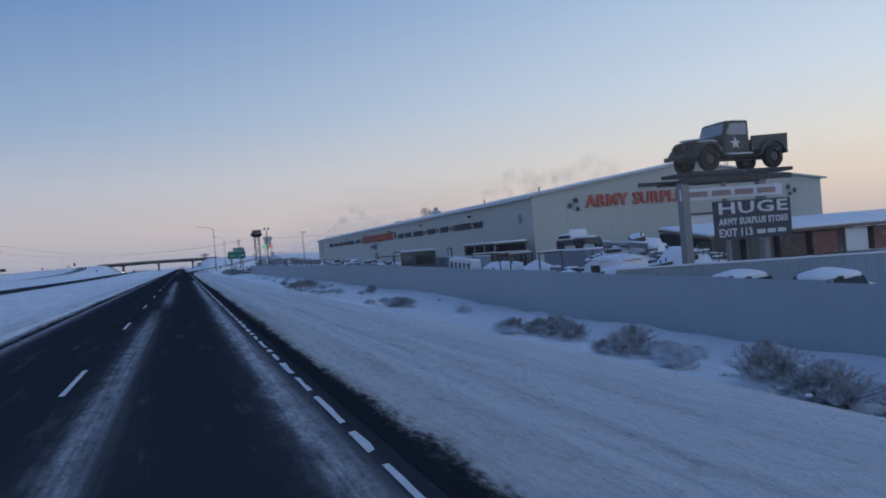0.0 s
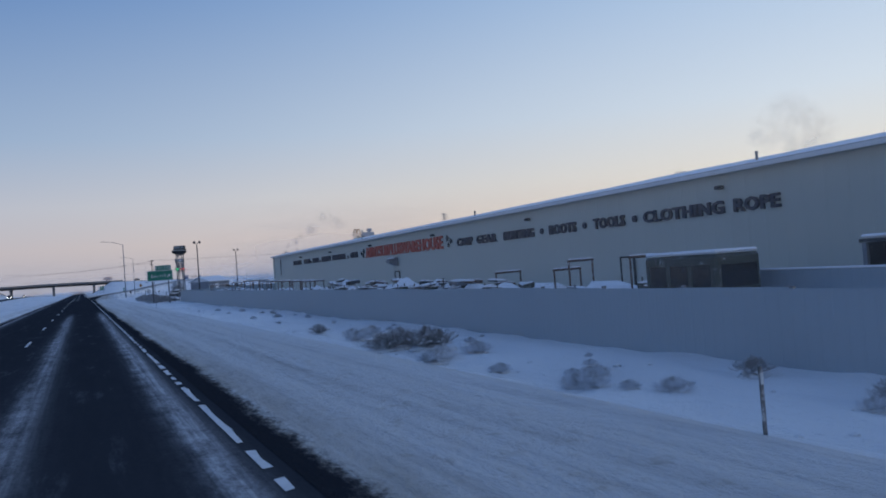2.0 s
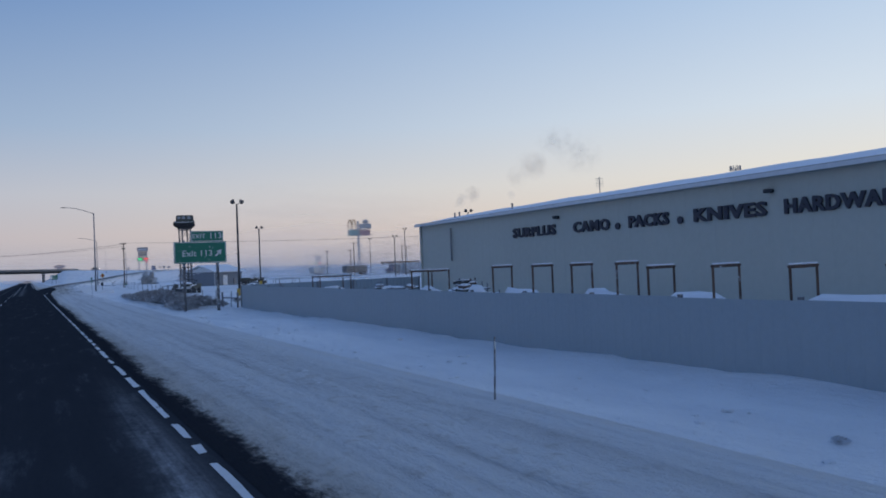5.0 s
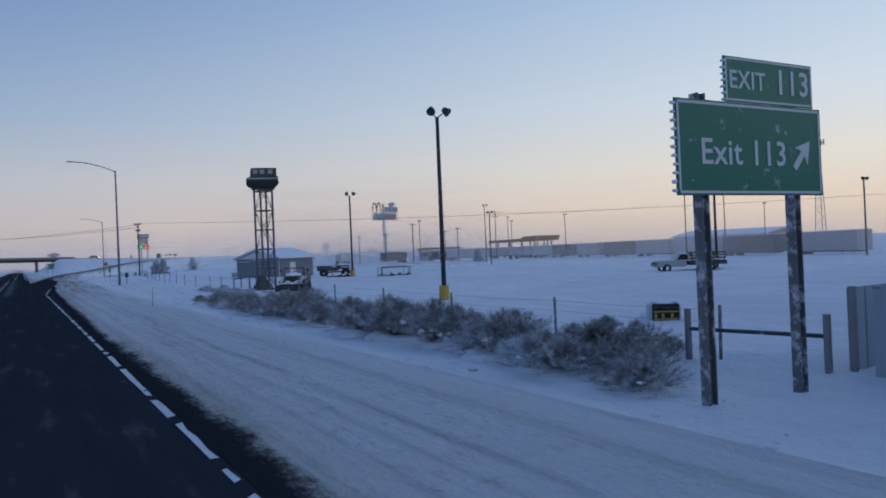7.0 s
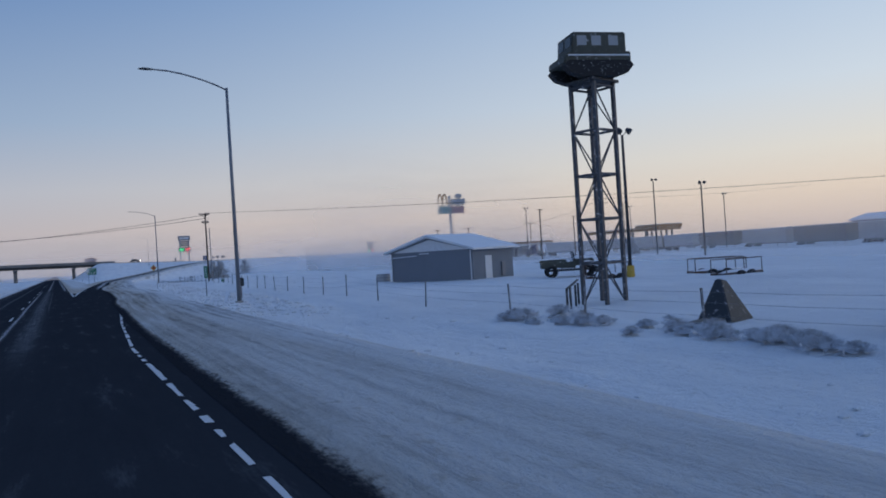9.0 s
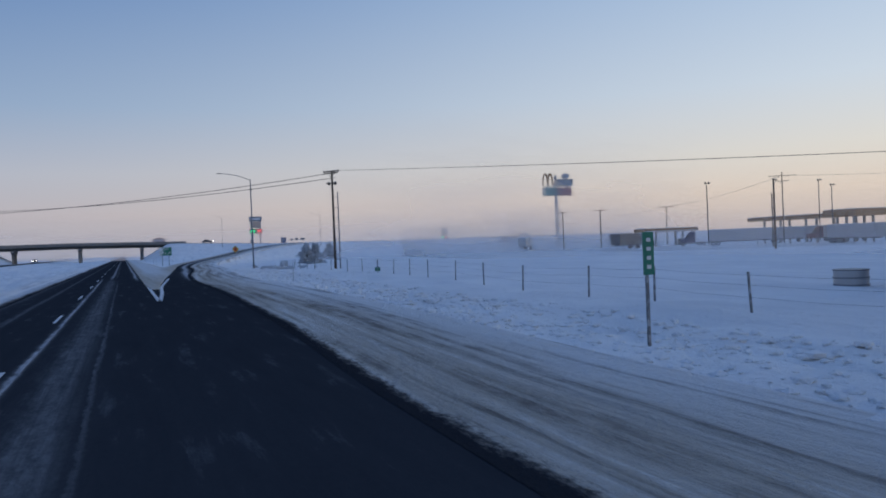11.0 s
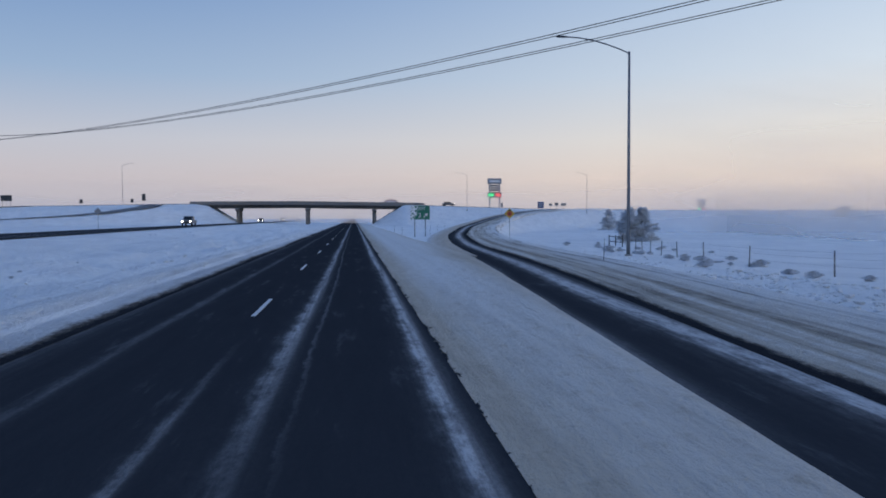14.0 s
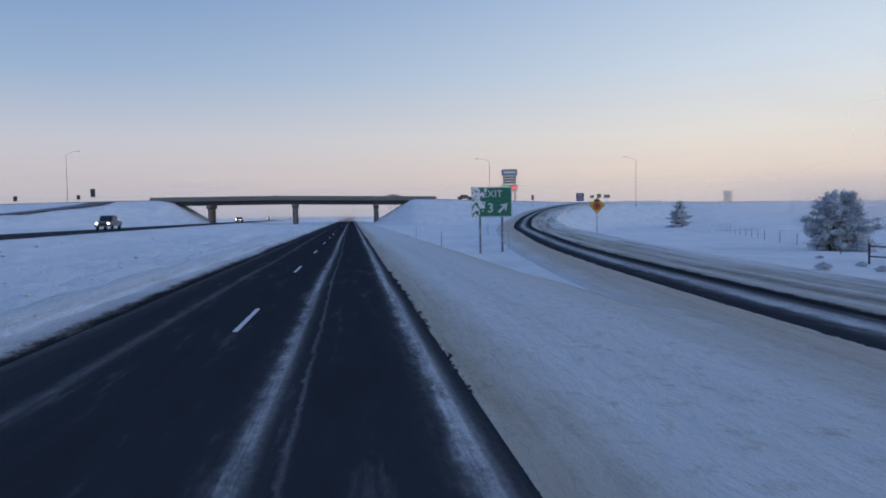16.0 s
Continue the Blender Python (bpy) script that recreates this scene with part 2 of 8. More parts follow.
    c = mixc(n, l, ruts, c, (0.20, 0.18, 0.165))
    if slush:
        brown = mixc(n, l, clump, (0.09, 0.086, 0.083), (0.42, 0.385, 0.35))
        c = mixc(n, l, ramp(n, l, a5, [((bare + slush * 0.6) / 5, 0.0), ((bare + slush * 1.5) / 5, 1.0)]), brown, c)
    c = mixc(n, l, ramp(n, l, a5, [(bare / 5, 0.0), (bare / 5 + 0.05, 1.0)]), (0.034, 0.037, 0.044), c)
    l.new(c, b.inputs["Base Color"])
    b.inputs["Specular IOR Level"].default_value = 0.0
    h = mathn(n, l, "ADD", mathn(n, l, "ADD", clump, mathn(n, l, "MULTIPLY", crust, 0.8)), mathn(n, l, "MULTIPLY", fine, 0.35))
    bump(n, l, b, mathn(n, l, "SUBTRACT", mathn(n, l, "ADD", h, mathn(n, l, "MULTIPLY", lines, 0.2)), mathn(n, l, "MULTIPLY", ruts, 0.8)), 1.0, relief)
    return m


SNOW = snow_material()
DIRTY_EDGE = shoulder_material("dirty_ploughed_edge", (0.58, 0.53, 0.465), 0.25, (1.8, 3.9), 0.3, 0.12, (262, 222), 0.18, 0.78, 0.85)
GORE_SNOW = shoulder_material("gore_packed_snow", (0.56, 0.49, 0.405), -0.25, (7.0, 12.0), 0.12, 0, (12, 48), 0.1, 0.74, 0.3, (62, 76))
RAMP_SNOW = shoulder_material("ramp_packed_snow", (0.58, 0.51, 0.435), -0.25, (0.8, 2.6), 0.15, 0, None, 0.1, 0.78)
CLEAN_EDGE = shoulder_material("ploughed_snow_edge", (0.66, 0.67, 0.69), 0.12, (0.5, 1.4), 0.2, 0.25)
CAP = plain("snow_cap", (0.86, 0.87, 0.89), 0.8, vary=0.06, scale=2.0)
LANES = lane_material("winter_asphalt", [
    (-1.33, 0.22, 0.62, -900, 35), (-1.0, 0.22, 0.6, 45, 110), (1.28, 0.19, 0.8, -900, 110),
    (-1.83, 0.055, 0.85, 215, 308), (-1.0, 0.26, 0.2, 215, 305), (-0.5, 0.04, 0.16, 240, 300),
    (-1.0, 0.10, 0.72, 312, 2000), (-0.62, 0.03, 0.2, 312, 2000), (1.0, 0.11, 0.9, 306, 2000),
    (-3.65, 0.10, 0.16, 225, 2000), (-5.35, 0.3, 0.8, -900, 2000)])
RAMP = lane_material("ramp_asphalt", [(-0.35, 0.28, 1.05, 14, 900), (0.98, 0.10, 0.7, 10, 900), (1.75, 0.42, 1.5, 4, 900), (-2.1, 0.2, 0.9, 30, 900)])
LOOP = lane_material("snowy_loop_asphalt", [(-1.5, 0.6, 0.6, -99, 900), (0.2, 0.4, 0.8, -99, 900), (2.4, 0.8, 0.9, -99, 900)], 0.2)
CROSS = lane_material("cross_road_asphalt", [(0, 0.4, 0.5, -99, 900), (-3.5, 0.5, 0.6, -99, 900), (3.5, 0.5, 0.6, -99, 900)])
LINE = plain("worn_line_paint", (0.62, 0.63, 0.64), 0.6, vary=0.25, scale=4)
STEEL_SIDING = plain("beige_metal_siding", (0.47, 0.49, 0.44), 0.55, 0.0, 0.08, 0.25)
TRIM = plain("white_trim", (0.70, 0.71, 0.72), 0.5)
ROOFING = plain("galvanised_roof", (0.48, 0.48, 0.48), 0.5, 0.3)
FENCE = plain("grey_fence_steel", (0.31, 0.37, 0.41), 0.6, 0.0, 0.07, 0.5)
CONCRETE = plain("concrete", (0.36, 0.35, 0.33), 0.85, vary=0.15, scale=0.8)
BRIDGE_MAT = plain("weathered_bridge_concrete", (0.21, 0.20, 0.19), 0.85, vary=0.2, scale=0.6)
POLE_STEEL = plain("dull_galvanised_steel", (0.22, 0.23, 0.25), 0.5, 0.5, rand=0.1)
WOOD_POLE = plain("weathered_pole_wood", (0.10, 0.08, 0.065), 0.9, vary=0.3, scale=5)
GREEN_SIGN = plain("green_sign_sheeting", (0.004, 0.165, 0.105), 0.45, vary=0.12, scale=1.2, dust=0.03)
WHITE_SIGN = plain("white_sign_sheeting", (0.60, 0.63, 0.64), 0.45, vary=0.05)
OLIVE = plain("olive_drab_paint", (0.055, 0.062, 0.05), 0.6, vary=0.25, scale=2, dust=0.06)
FROSTED_POST = plain("frost_crusted_steel", (0.14, 0.145, 0.155), 0.6, 0.2, 0.25, 2.2, dust=0.3)
TOWER_STEEL = plain("dark_tower_steel", (0.085, 0.09, 0.10), 0.6, 0.2, 0.3, 2.0, dust=0.12)
BLACK = plain("black_rubber", (0.018, 0.018, 0.02), 0.85, vary=0.3, scale=4, dust=0.04)
RUST = plain("rusty_steel", (0.12, 0.075, 0.055), 0.85, vary=0.4, scale=3, dust=0.12, rand=0.25)
DARK = plain("dark_painted_steel", (0.04, 0.045, 0.05), 0.6, 0.2, 0.3, 3, dust=0.06)
GLASS_DARK = plain("dark_window_glass", (0.015, 0.018, 0.022), 0.12, vary=0.1)
RED_LETTER = plain("faded_red_letters", (0.48, 0.09, 0.06), 0.55, vary=0.2, scale=2)
NAVY_LETTER = plain("dark_navy_letters", (0.03, 0.035, 0.055), 0.55, vary=0.2, scale=2)
GREY_WALL = plain("grey_block_wall", (0.20, 0.22, 0.25), 0.8, vary=0.1, scale=0.7)
PALE_RED = plain("weathered_red_panel", (0.32, 0.22, 0.20), 0.6, vary=0.1)
# Frost and the sky's reflection, both put into the glass's base colour.
PALE_GLASS = plain("frosted_sky_tinted_glass", (0.30, 0.33, 0.36), 0.2, vary=0.1)
YELLOW = plain("yellow_paint", (0.55, 0.36, 0.05), 0.55, vary=0.15, scale=2, dust=0.04)
TRAILER = plain("white_trailer_skin", (0.40, 0.40, 0.40), 0.45, vary=0.15, scale=0.5, rand=0.3)


# ---- mesh helpers ----
def link_mesh(name, bm, mat, smooth=False):
    me = bpy.data.meshes.new(name)
    bm.normal_update()
    bm.to_mesh(me)
    bm.free()
    for m in (mat if isinstance(mat, (list, tuple)) else [mat]):
        me.materials.append(m)
    if smooth:
        me.polygons.foreach_set("use_smooth", [True] * len(me.polygons))
    return new(name, me)


def thing(name, label, category, m, group="", kind=""):
    ob = new(name)
    ob.empty_display_size = 0.2
    ob.matrix_world = m
    return tagged(ob, label, category, group, kind)


def part(name, bm, mat, parent, label="", smooth=False):
    ob = link_mesh(name, bm, mat, smooth)
    ob.parent = parent
    if label:
        tagged(ob, label)
    return ob


def share(name, data, parent, m):
    ob = new(name, data)
    ob.parent = parent
    ob.matrix_local = m
    return ob


def box(bm, c, s, rz=0.0, bevel=0.0, m=None):
    r = bmesh.ops.create_cube(bm, size=1.0)
    t = Matrix.Translation(c) @ Matrix.Rotation(radians(rz), 4, "Z") @ (m or Matrix()) @ Matrix.Diagonal((*s, 1))
    bmesh.ops.transform(bm, matrix=t, verts=r["verts"])
    if bevel:
        edges = {e for v in r["verts"] for e in v.link_edges}
        bmesh.ops.bevel(bm, geom=list(edges), offset=bevel, segments=1, affect="EDGES", clamp_overlap=True)
    return r["verts"]


def tube(bm, a, b, r0, r1=None, seg=10):
    a, b = Vector(a), Vector(b)
    d = b - a
    q = bmesh.ops.create_cone(bm, cap_ends=True, segments=seg, radius1=r0, radius2=r0 if r1 is None else r1, depth=d.length)
    t = Matrix.Translation((a + b) / 2) @ d.to_track_quat("Z", "Y").to_matrix().to_4x4()
    bmesh.ops.transform(bm, matrix=t, verts=q["verts"])
    return q["verts"]


def wheel_bm(bm, c, r, w, axis="X", seg=20):
    """A tyre with rounded shoulders about an axle along the axis."""
    prof = [(-w / 2, r * 0.55), (-w / 2, r * 0.88), (-w * 0.36, r * 0.98), (-w * 0.15, r), (w * 0.15, r), (w * 0.36, r * 0.98), (w / 2, r * 0.88), (w / 2, r * 0.55)]
    rings = []
    for k in range(seg):
        a = 2 * math.pi * k / seg
        ring = []
        for x, q in prof:
            y, z = q * math.cos(a), q * math.sin(a)
            ring.append(bm.verts.new((c[0] + x, c[1] + y, c[2] + z) if axis == "X" else (c[0] + y, c[1] + x, c[2] + z)))
        rings.append(ring)
    for k in range(seg):
        p, q = rings[k], rings[(k + 1) % seg]
        for i in range(len(prof)):
            j = (i + 1) % len(prof)
            bm.faces.new((p[i], p[j], q[j], q[i]))


def prism(bm, pts, axis, lo, hi):
    """Extrudes a closed outline of 2D points along an axis, from lo to hi."""
    def at(p, d):
        return {"X": (d, p[0], p[1]), "Y": (p[0], d, p[1]), "Z": (p[0], p[1], d)}[axis]
    a = [bm.verts.new(at(p, lo)) for p in pts]
    b = [bm.verts.new(at(p, hi)) for p in pts]
    fs = [bm.faces.new(a), bm.faces.new(b)]
    for i in range(len(pts)):
        j = (i + 1) % len(pts)
        fs.append(bm.faces.new((a[i], a[j], b[j], b[i])))
    bmesh.ops.recalc_face_normals(bm, faces=fs)
    return a + b


def lump(bm, c, s, seed, amp=0.35, sub=2, flat=True):
    """An uneven rounded heap."""
    r = bmesh.ops.create_icosphere(bm, subdivisions=sub, radius=1.0)
    for v in r["verts"]:
        k = 1 + amp * noise.noise(v.co * 1.7 + Vector((seed * 7.3, seed * 3.1, 0)))
        v.co = Vector((v.co.x * s[0] * k, v.co.y * s[1] * k, v.co.z * s[2] * k))
        if flat and v.co.z < -0.15 * s[2]:
            v.co.z = -0.15 * s[2]
        v.co += Vector(c)
    return r["verts"]


def letters(name, body, size, mat, m, parent=None, depth=0.03, align="CENTER", stretch=1.0, label="", bold=0.0):
    cu = bpy.data.curves.new(name, "FONT")
    cu.body, cu.size, cu.extrude, cu.align_x, cu.align_y, cu.offset = body, size, depth, align, "CENTER", bold
    cu.resolution_u = 2
    cu.space_character = 1.04 + 1.6 * bold / size
    tmp = bpy.data.objects.new(name, cu)
    scene.collection.objects.link(tmp)
    dg = bpy.context.evaluated_depsgraph_get()
    me = bpy.data.meshes.new_from_object(tmp.evaluated_get(dg))
    bpy.data.objects.remove(tmp)
    bpy.data.curves.remove(cu)
    me.transform(Matrix.Diagonal((stretch, 1, 1, 1)))
    me.materials.clear()
    me.materials.append(mat)
    ob = new(name, me)
    ob.parent = parent
    if parent:
        ob.matrix_local = m
    else:
        ob.matrix_world = m
    if label:
        tagged(ob, label)
    return ob


def heavy(ob, step):
    """Thickens the strokes of lettering sideways and a little upwards."""
    bm = bmesh.new()
    for k, (dx, dy) in enumerate(((0, 0), (-1, 0.3), (1, -0.3), (0, 0.8))):
        old = len(bm.verts)
        bm.from_mesh(ob.data)
        bm.verts.ensure_lookup_table()
        for v in bm.verts[old:]:
            v.co += Vector((dx * step, dy * step, -0.003 * k))
    bm.to_mesh(ob.data)
    bm.free()


# ---- the lie of the land ----
def lerp(x, xs, ys):
    return float(np.interp(x, xs, ys))


RAMP_C = [(3.0, 245, 0.0), (3.9, 271, 0.0), (5.4, 300, 0.0), (6.6, 322, 0.0), (7.6, 335, 0.0), (9.3, 362, 0.0), (12.2, 388, 0.1), (16.0, 411, 0.25), (21.0, 438, 0.5), (29.0, 470, 1.2), (37, 495, 2.2), (46, 517, 3.2), (58, 538, 4.3), (72, 552, 4.9), (86, 560, 5.0)]


def catmull(pts, n):
    out = []
    P = [Vector(p) for p in pts]
    P = [2 * P[0] - P[1]] + P + [2 * P[-1] - P[-2]]
    for i in range(1, len(P) - 2):
        for k in range(n):
            t = k / n
            a, b, c, d = P[i - 1:i + 3]
            out.append(0.5 * ((2 * b) + (c - a) * t + (2 * a - 5 * b + 4 * c - d) * t * t + (3 * b - a - 3 * c + d) * t ** 3))
    out.append(P[-2])
    return out


RAMP_LINE = catmull(RAMP_C, 10)
OPP_C = [(-26, -400, 0.3), (-26, 100, 0.4), (-27, 260, 0.5), (-28, 330, 0.7), (-29.5, 400, 0.8), (-31.5, 460, 0.8), (-33, 520, 0.8), (-33.5, 568, 0.8), (-34, 700, 0.8), (-34, 1200, 0.8)]
OPP_LINE = catmull(OPP_C, 8)
LOOP_LINE = catmull([(-64, 556, 7.0), (-62, 530, 5.4), (-67, 500, 3.4), (-84, 478, 2.0), (-112, 464, 1.2)], 6)
BRIDGE_Y, BRIDGE_W = 566.0, 11.0


def deck_z(x):
    return lerp(x, [-400, -200, -110, -60, -20, 23, 60, 110, 400], [-0.5, 2.5, 6.6, 7.2, 7.3, 6.6, 5.2, 4.6, 3.0])


_R = np.array([(p.x, p.y, p.z) for p in RAMP_LINE])
_O = np.array([(p.x, p.y, p.z) for p in OPP_LINE])
_L = np.array([(p.x, p.y, p.z) for p in LOOP_LINE])


def near_line(line, x, y):
    d = np.hypot(line[:, 0] - x, line[:, 1] - y)
    k = int(d.argmin())
    best, z = d[k], line[k, 2]
    for i in (k - 1, k):
        if 0 <= i < len(line) - 1:
            a, b = line[i, :2], line[i + 1, :2]
            t = np.clip(np.dot((x - a[0], y - a[1]), b - a) / np.dot(b - a, b - a), 0, 1)
            q = a + t * (b - a)
            dd = math.hypot(x - q[0], y - q[1])
            if dd <= best:
                best, z = dd, line[i, 2] + t * (line[i + 1, 2] - line[i, 2])
    return best, z


def smooth(a, b, x):
    t = min(1, max(0, (x - a) / (b - a)))
    return t * t * (3 - 2 * t)


def right_edge(y):
    """The asphalt's right-hand edge along the main road and the exit lane."""
    return lerp(y, [-400, 60, 120, 170, 190, 205, 222, 244, 255, 270, 283, 290], [2.25, 2.25, 2.15, 2.1, 2.3, 2.45, 2.75, 3.5, 4.2, 4.75, 4.95, 5.0])


def gore_right(y):
    return lerp(y, [271, 279, 285, 293, 301, 312, 323, 334, 348], [1.56, 1.8, 2.1, 2.65, 3.25, 4.15, 5.1, 6.0, 7.0])


def hollow(x, y):
    """How far the verge and the yard dip where the yard fence begins."""
    return 0.47 * lerp(y, [12, 20, 30, 40, 52], [1.0, 0.77, 0.55, 0.3, 0.0]) * smooth(6.5, 11.5, x) * (1 - smooth(60, 90, x))


def land(x, y):
    # open snow to the right of the road, the verge dipping away from it
    edge = right_edge(min(y, 290)) if y < 330 else 1.55
    d = x - edge
    if x > 0:
        z = lerp(d, [0, 0.6, 2, 6, 9, 12, 30, 80, 140, 260, 900], [0.0, 0.05, -0.12, -0.5, -0.55, -0.45, -0.45, -0.6, -0.9, -1.2, -1.5])
        z *= 1 - 0.5 * smooth(212, 235, y) * (1 - smooth(300, 330, y)) * (1 - smooth(14, 26, d))
        if y > 300:
            z -= 0.9 * smooth(300, 380, y) * smooth(9, 30, d)
            if d < 6:
                z = max(z, -0.25)
    else:
        z = lerp(x, [-900, -60, -40, -14, -9, -6.5, -5.6, 0], [1.0, 0.6, 0.2, -0.1, -0.2, 0.2, 0.08, 0.0])
    if x > 4 or x < -6.2:
        n1 = noise.noise((x * 0.12, y * 0.07, 3.1)) * 0.14 + noise.noise((x * 0.45, y * 0.16, 7.7)) * 0.1
        n1 += abs(noise.noise((x * 1.1, y * 0.55, 1.7))) * 0.12
        z += n1 * min(1, max(0, (d if x > 0 else -6.2 - x) / 2.5))
    if 2.4 < d < 12 and 0 < x < 22:
        # ruts and kicked-up crust along the verge
        wave = noise.noise((3.0, y * 0.06, 1.0)) * 0.5
        brk = 0.5 + 0.5 * noise.noise((8.0, y * 0.22, 2.0))
        for at, deep in ((3.2, 0.06), (4.9, 0.05), (7.2, 0.035)):
            z -= deep * brk * math.exp(-((d - at - wave) / 0.28) ** 2)
        rough = 1 + 1.6 * smooth(205, 230, y)
        z += rough * (0.06 * abs(noise.noise((x * 2.3, y * 1.3, 6.0))) + 0.04 * noise.noise((x * 1.2, y * 0.8, 9.0)))
    z -= hollow(x, y)
    if -24 < x < -6.6:
        k = smooth(6.6, 9.0, -x) * (1 - smooth(18, 24, -x))
        z += k * (0.5 * abs(noise.noise((x * 0.55, y * 0.22, 2.5))) + 0.24 * noise.noise((x * 1.3, y * 0.6, 5.0)) + 0.08 * noise.noise((x * 2.4, y * 1.4, 8.0)))
        z += 0.22 * math.exp(-((x + 7.7) / 0.55) ** 2) * (0.7 + 0.5 * noise.noise((2.0, y * 0.3, 0.0)))
    # opposing carriageway on its own low bank
    if x < -6 and y > -380:
        do, zo = near_line(_O, x, y)
        if do < 30:
            k = 1 - smooth(5.0, 13.0, do)
            z = z * (1 - k) + (zo - 0.06) * k
    # bank of the cross road and its bridge
    dy = abs(y - BRIDGE_Y)
    if dy < 60:
        top = deck_z(x) - 0.12
        fill = top - max(0, dy - 7.5) / 2.2
        gap = max(0, min(x + 49, 17 - x))
        fill -= gap / 1.6
        z = max(z, fill)
    if y > 230 and x > 0:
        dr, zr = near_line(_R, x, y)
        if dr < 26:
            k = 1 - smooth(2.9, 3.2 + max(3.5, 2.4 * abs(zr - z)), dr)
            z = z * (1 - k) + (zr - 0.06) * k
    if x < -20 and 440 < y < 600:
        dl, zl = near_line(_L, x, y)
        if dl < 20:
            k = 1 - smooth(3.2, 4.0 + max(3, 2.2 * abs(zl - z)), dl)
            z = z * (1 - k) + (zl - 0.06) * k
    # bed of the main road
    if 270 < y < 348 and 1.5 < x < gore_right(y) + 0.5:
        return min(z, -0.05)
    if -6.0 < x < edge + 0.05:
        z = min(z, -0.06) if y < 620 or abs(x) < 7 else z
    return z


def axis_steps(stops):
    out = []
    for (a, b, s) in stops:
        n = max(1, round((b - a) / s))
        out += [a + (b - a) * k / n for k in range(n)]
    return out + [stops[-1][1]]


def build_ground():
    xs = axis_steps([(-3000, -400, 260), (-400, -100, 25), (-100, -40, 4), (-40, -24, 1.6), (-24, -12, 0.8), (-12, -4.8, 0.4), (-4.8, 1.3, 3.05), (1.3, 1.8, 0.25), (1.8, 14, 0.3), (14, 40, 1.3), (40, 100, 4), (100, 300, 12), (300, 3000, 250)])
    ys = axis_steps([(-600, -60, 40), (-60, -6, 3), (-6, 440, 0.6), (440, 640, 2.4), (640, 900, 12), (900, 4600, 260)])
    X, Y = len(xs), len(ys)
    verts = [(x, y, land(x, y)) for y in ys for x in xs]
    faces = [(j * X + i, j * X + i + 1, (j + 1) * X + i + 1, (j + 1) * X + i) for j in range(Y - 1) for i in range(X - 1)]
    me = bpy.data.meshes.new("ground")
    me.from_pydata(verts, [], faces)
    me.materials.append(SNOW)
    me.polygons.foreach_set("use_smooth", [True] * len(me.polygons))
    return tagged(new("ground", me), "wind-blown snow field and roadside verge with tracks", "snow", kind="structure")


build_ground()


def strip(name, line, left, right, mat, lift=0.0, label="", uv_off=0.0):
    """A road ribbon along a line of points, between two sideways offsets."""
    me = bpy.data.meshes.new(name)
    vs, fs, uvs, run = [], [], [], 0.0
    cols = 6
    for i, p in enumerate(line):
        q = line[min(i + 1, len(line) - 1)] - line[max(i - 1, 0)]
        side = Vector((q.y, -q.x, 0)).normalized()
        if i:
            run += (line[i] - line[i - 1]).length
        for c in range(cols + 1):
            o = left + (right - left) * c / cols
            vs.append(tuple(p + side * o + Vector((0, 0, lift))))
            uvs.append((o + uv_off, run))
    for i in range(len(line) - 1):
        for c in range(cols):
            a = i * (cols + 1) + c
            fs.append((a, a + 1, a + cols + 2, a + cols + 1))
    me.from_pydata(vs, [], fs)
    lay = me.uv_layers.new(name="UVMap")
    for lp in me.loops:
        lay.data[lp.index].uv = uvs[lp.vertex_index]
    me.materials.append(mat)
    return tagged(new(name, me), label, "road", kind="structure")


def build_road():
    # main carriageway with the exit lane's taper on its right-hand side
    ys = axis_steps([(-600, -20, 20), (-20, 620, 3), (620, 2600, 40)])
    me = bpy.data.meshes.new("road")
    vs, fs, uvs = [], [], []
    for y in ys:
        wob = noise.noise((0.3, y * 0.11, 0)) * 0.14 + noise.noise((5.3, y * 0.5, 0)) * 0.07
        r = right_edge(y) if y < 290 else max(1.62, 1.62 + (5.0 - 1.62) * (1 - (y - 290) / 4))
        for x in (-5.75 + wob, -4.0, -2.0, 0.0, 1.8, r + wob):
            vs.append((x, y, 0.0))
            uvs.append((x, y))
    for j in range(len(ys) - 1):
        for c in range(5):
            a = j * 6 + c
            fs.append((a, a + 1, a + 7, a + 6))
    me.from_pydata(vs, [], fs)
    lay = me.uv_layers.new(name="UVMap")
    for lp in me.loops:
        lay.data[lp.index].uv = uvs[lp.vertex_index]
    me.materials.append(LANES)
    road = tagged(new("road", me), "dark winter highway with packed snow streaks", "road", kind="structure")
    strip("road_ramp", [p for p in RAMP_LINE if p.y > 283], -2.4, 1.9, RAMP, 0.004, "curving exit ramp with snowy wheel tracks")
    strip("road_opposing", OPP_LINE, -4.6, 4.6, LANES, 0.0, "opposing carriageway beyond the snowy median", -1.6)
    strip("road_loop", LOOP_LINE, -3.2, 3.2, LOOP, 0.0, "snowy ramp curving up to the overpass")
    strip("road_cross", [Vector((x, BRIDGE_Y, deck_z(x))) for x in range(-300, -51, 6)], -5, 5, CROSS, 0.0, "cross road on its embankment")
    strip("road_cross", [Vector((x, BRIDGE_Y, deck_z(x))) for x in range(24, 300, 6)], -5, 5, CROSS, 0.0, "cross road on its embankment")
    return road


build_road()


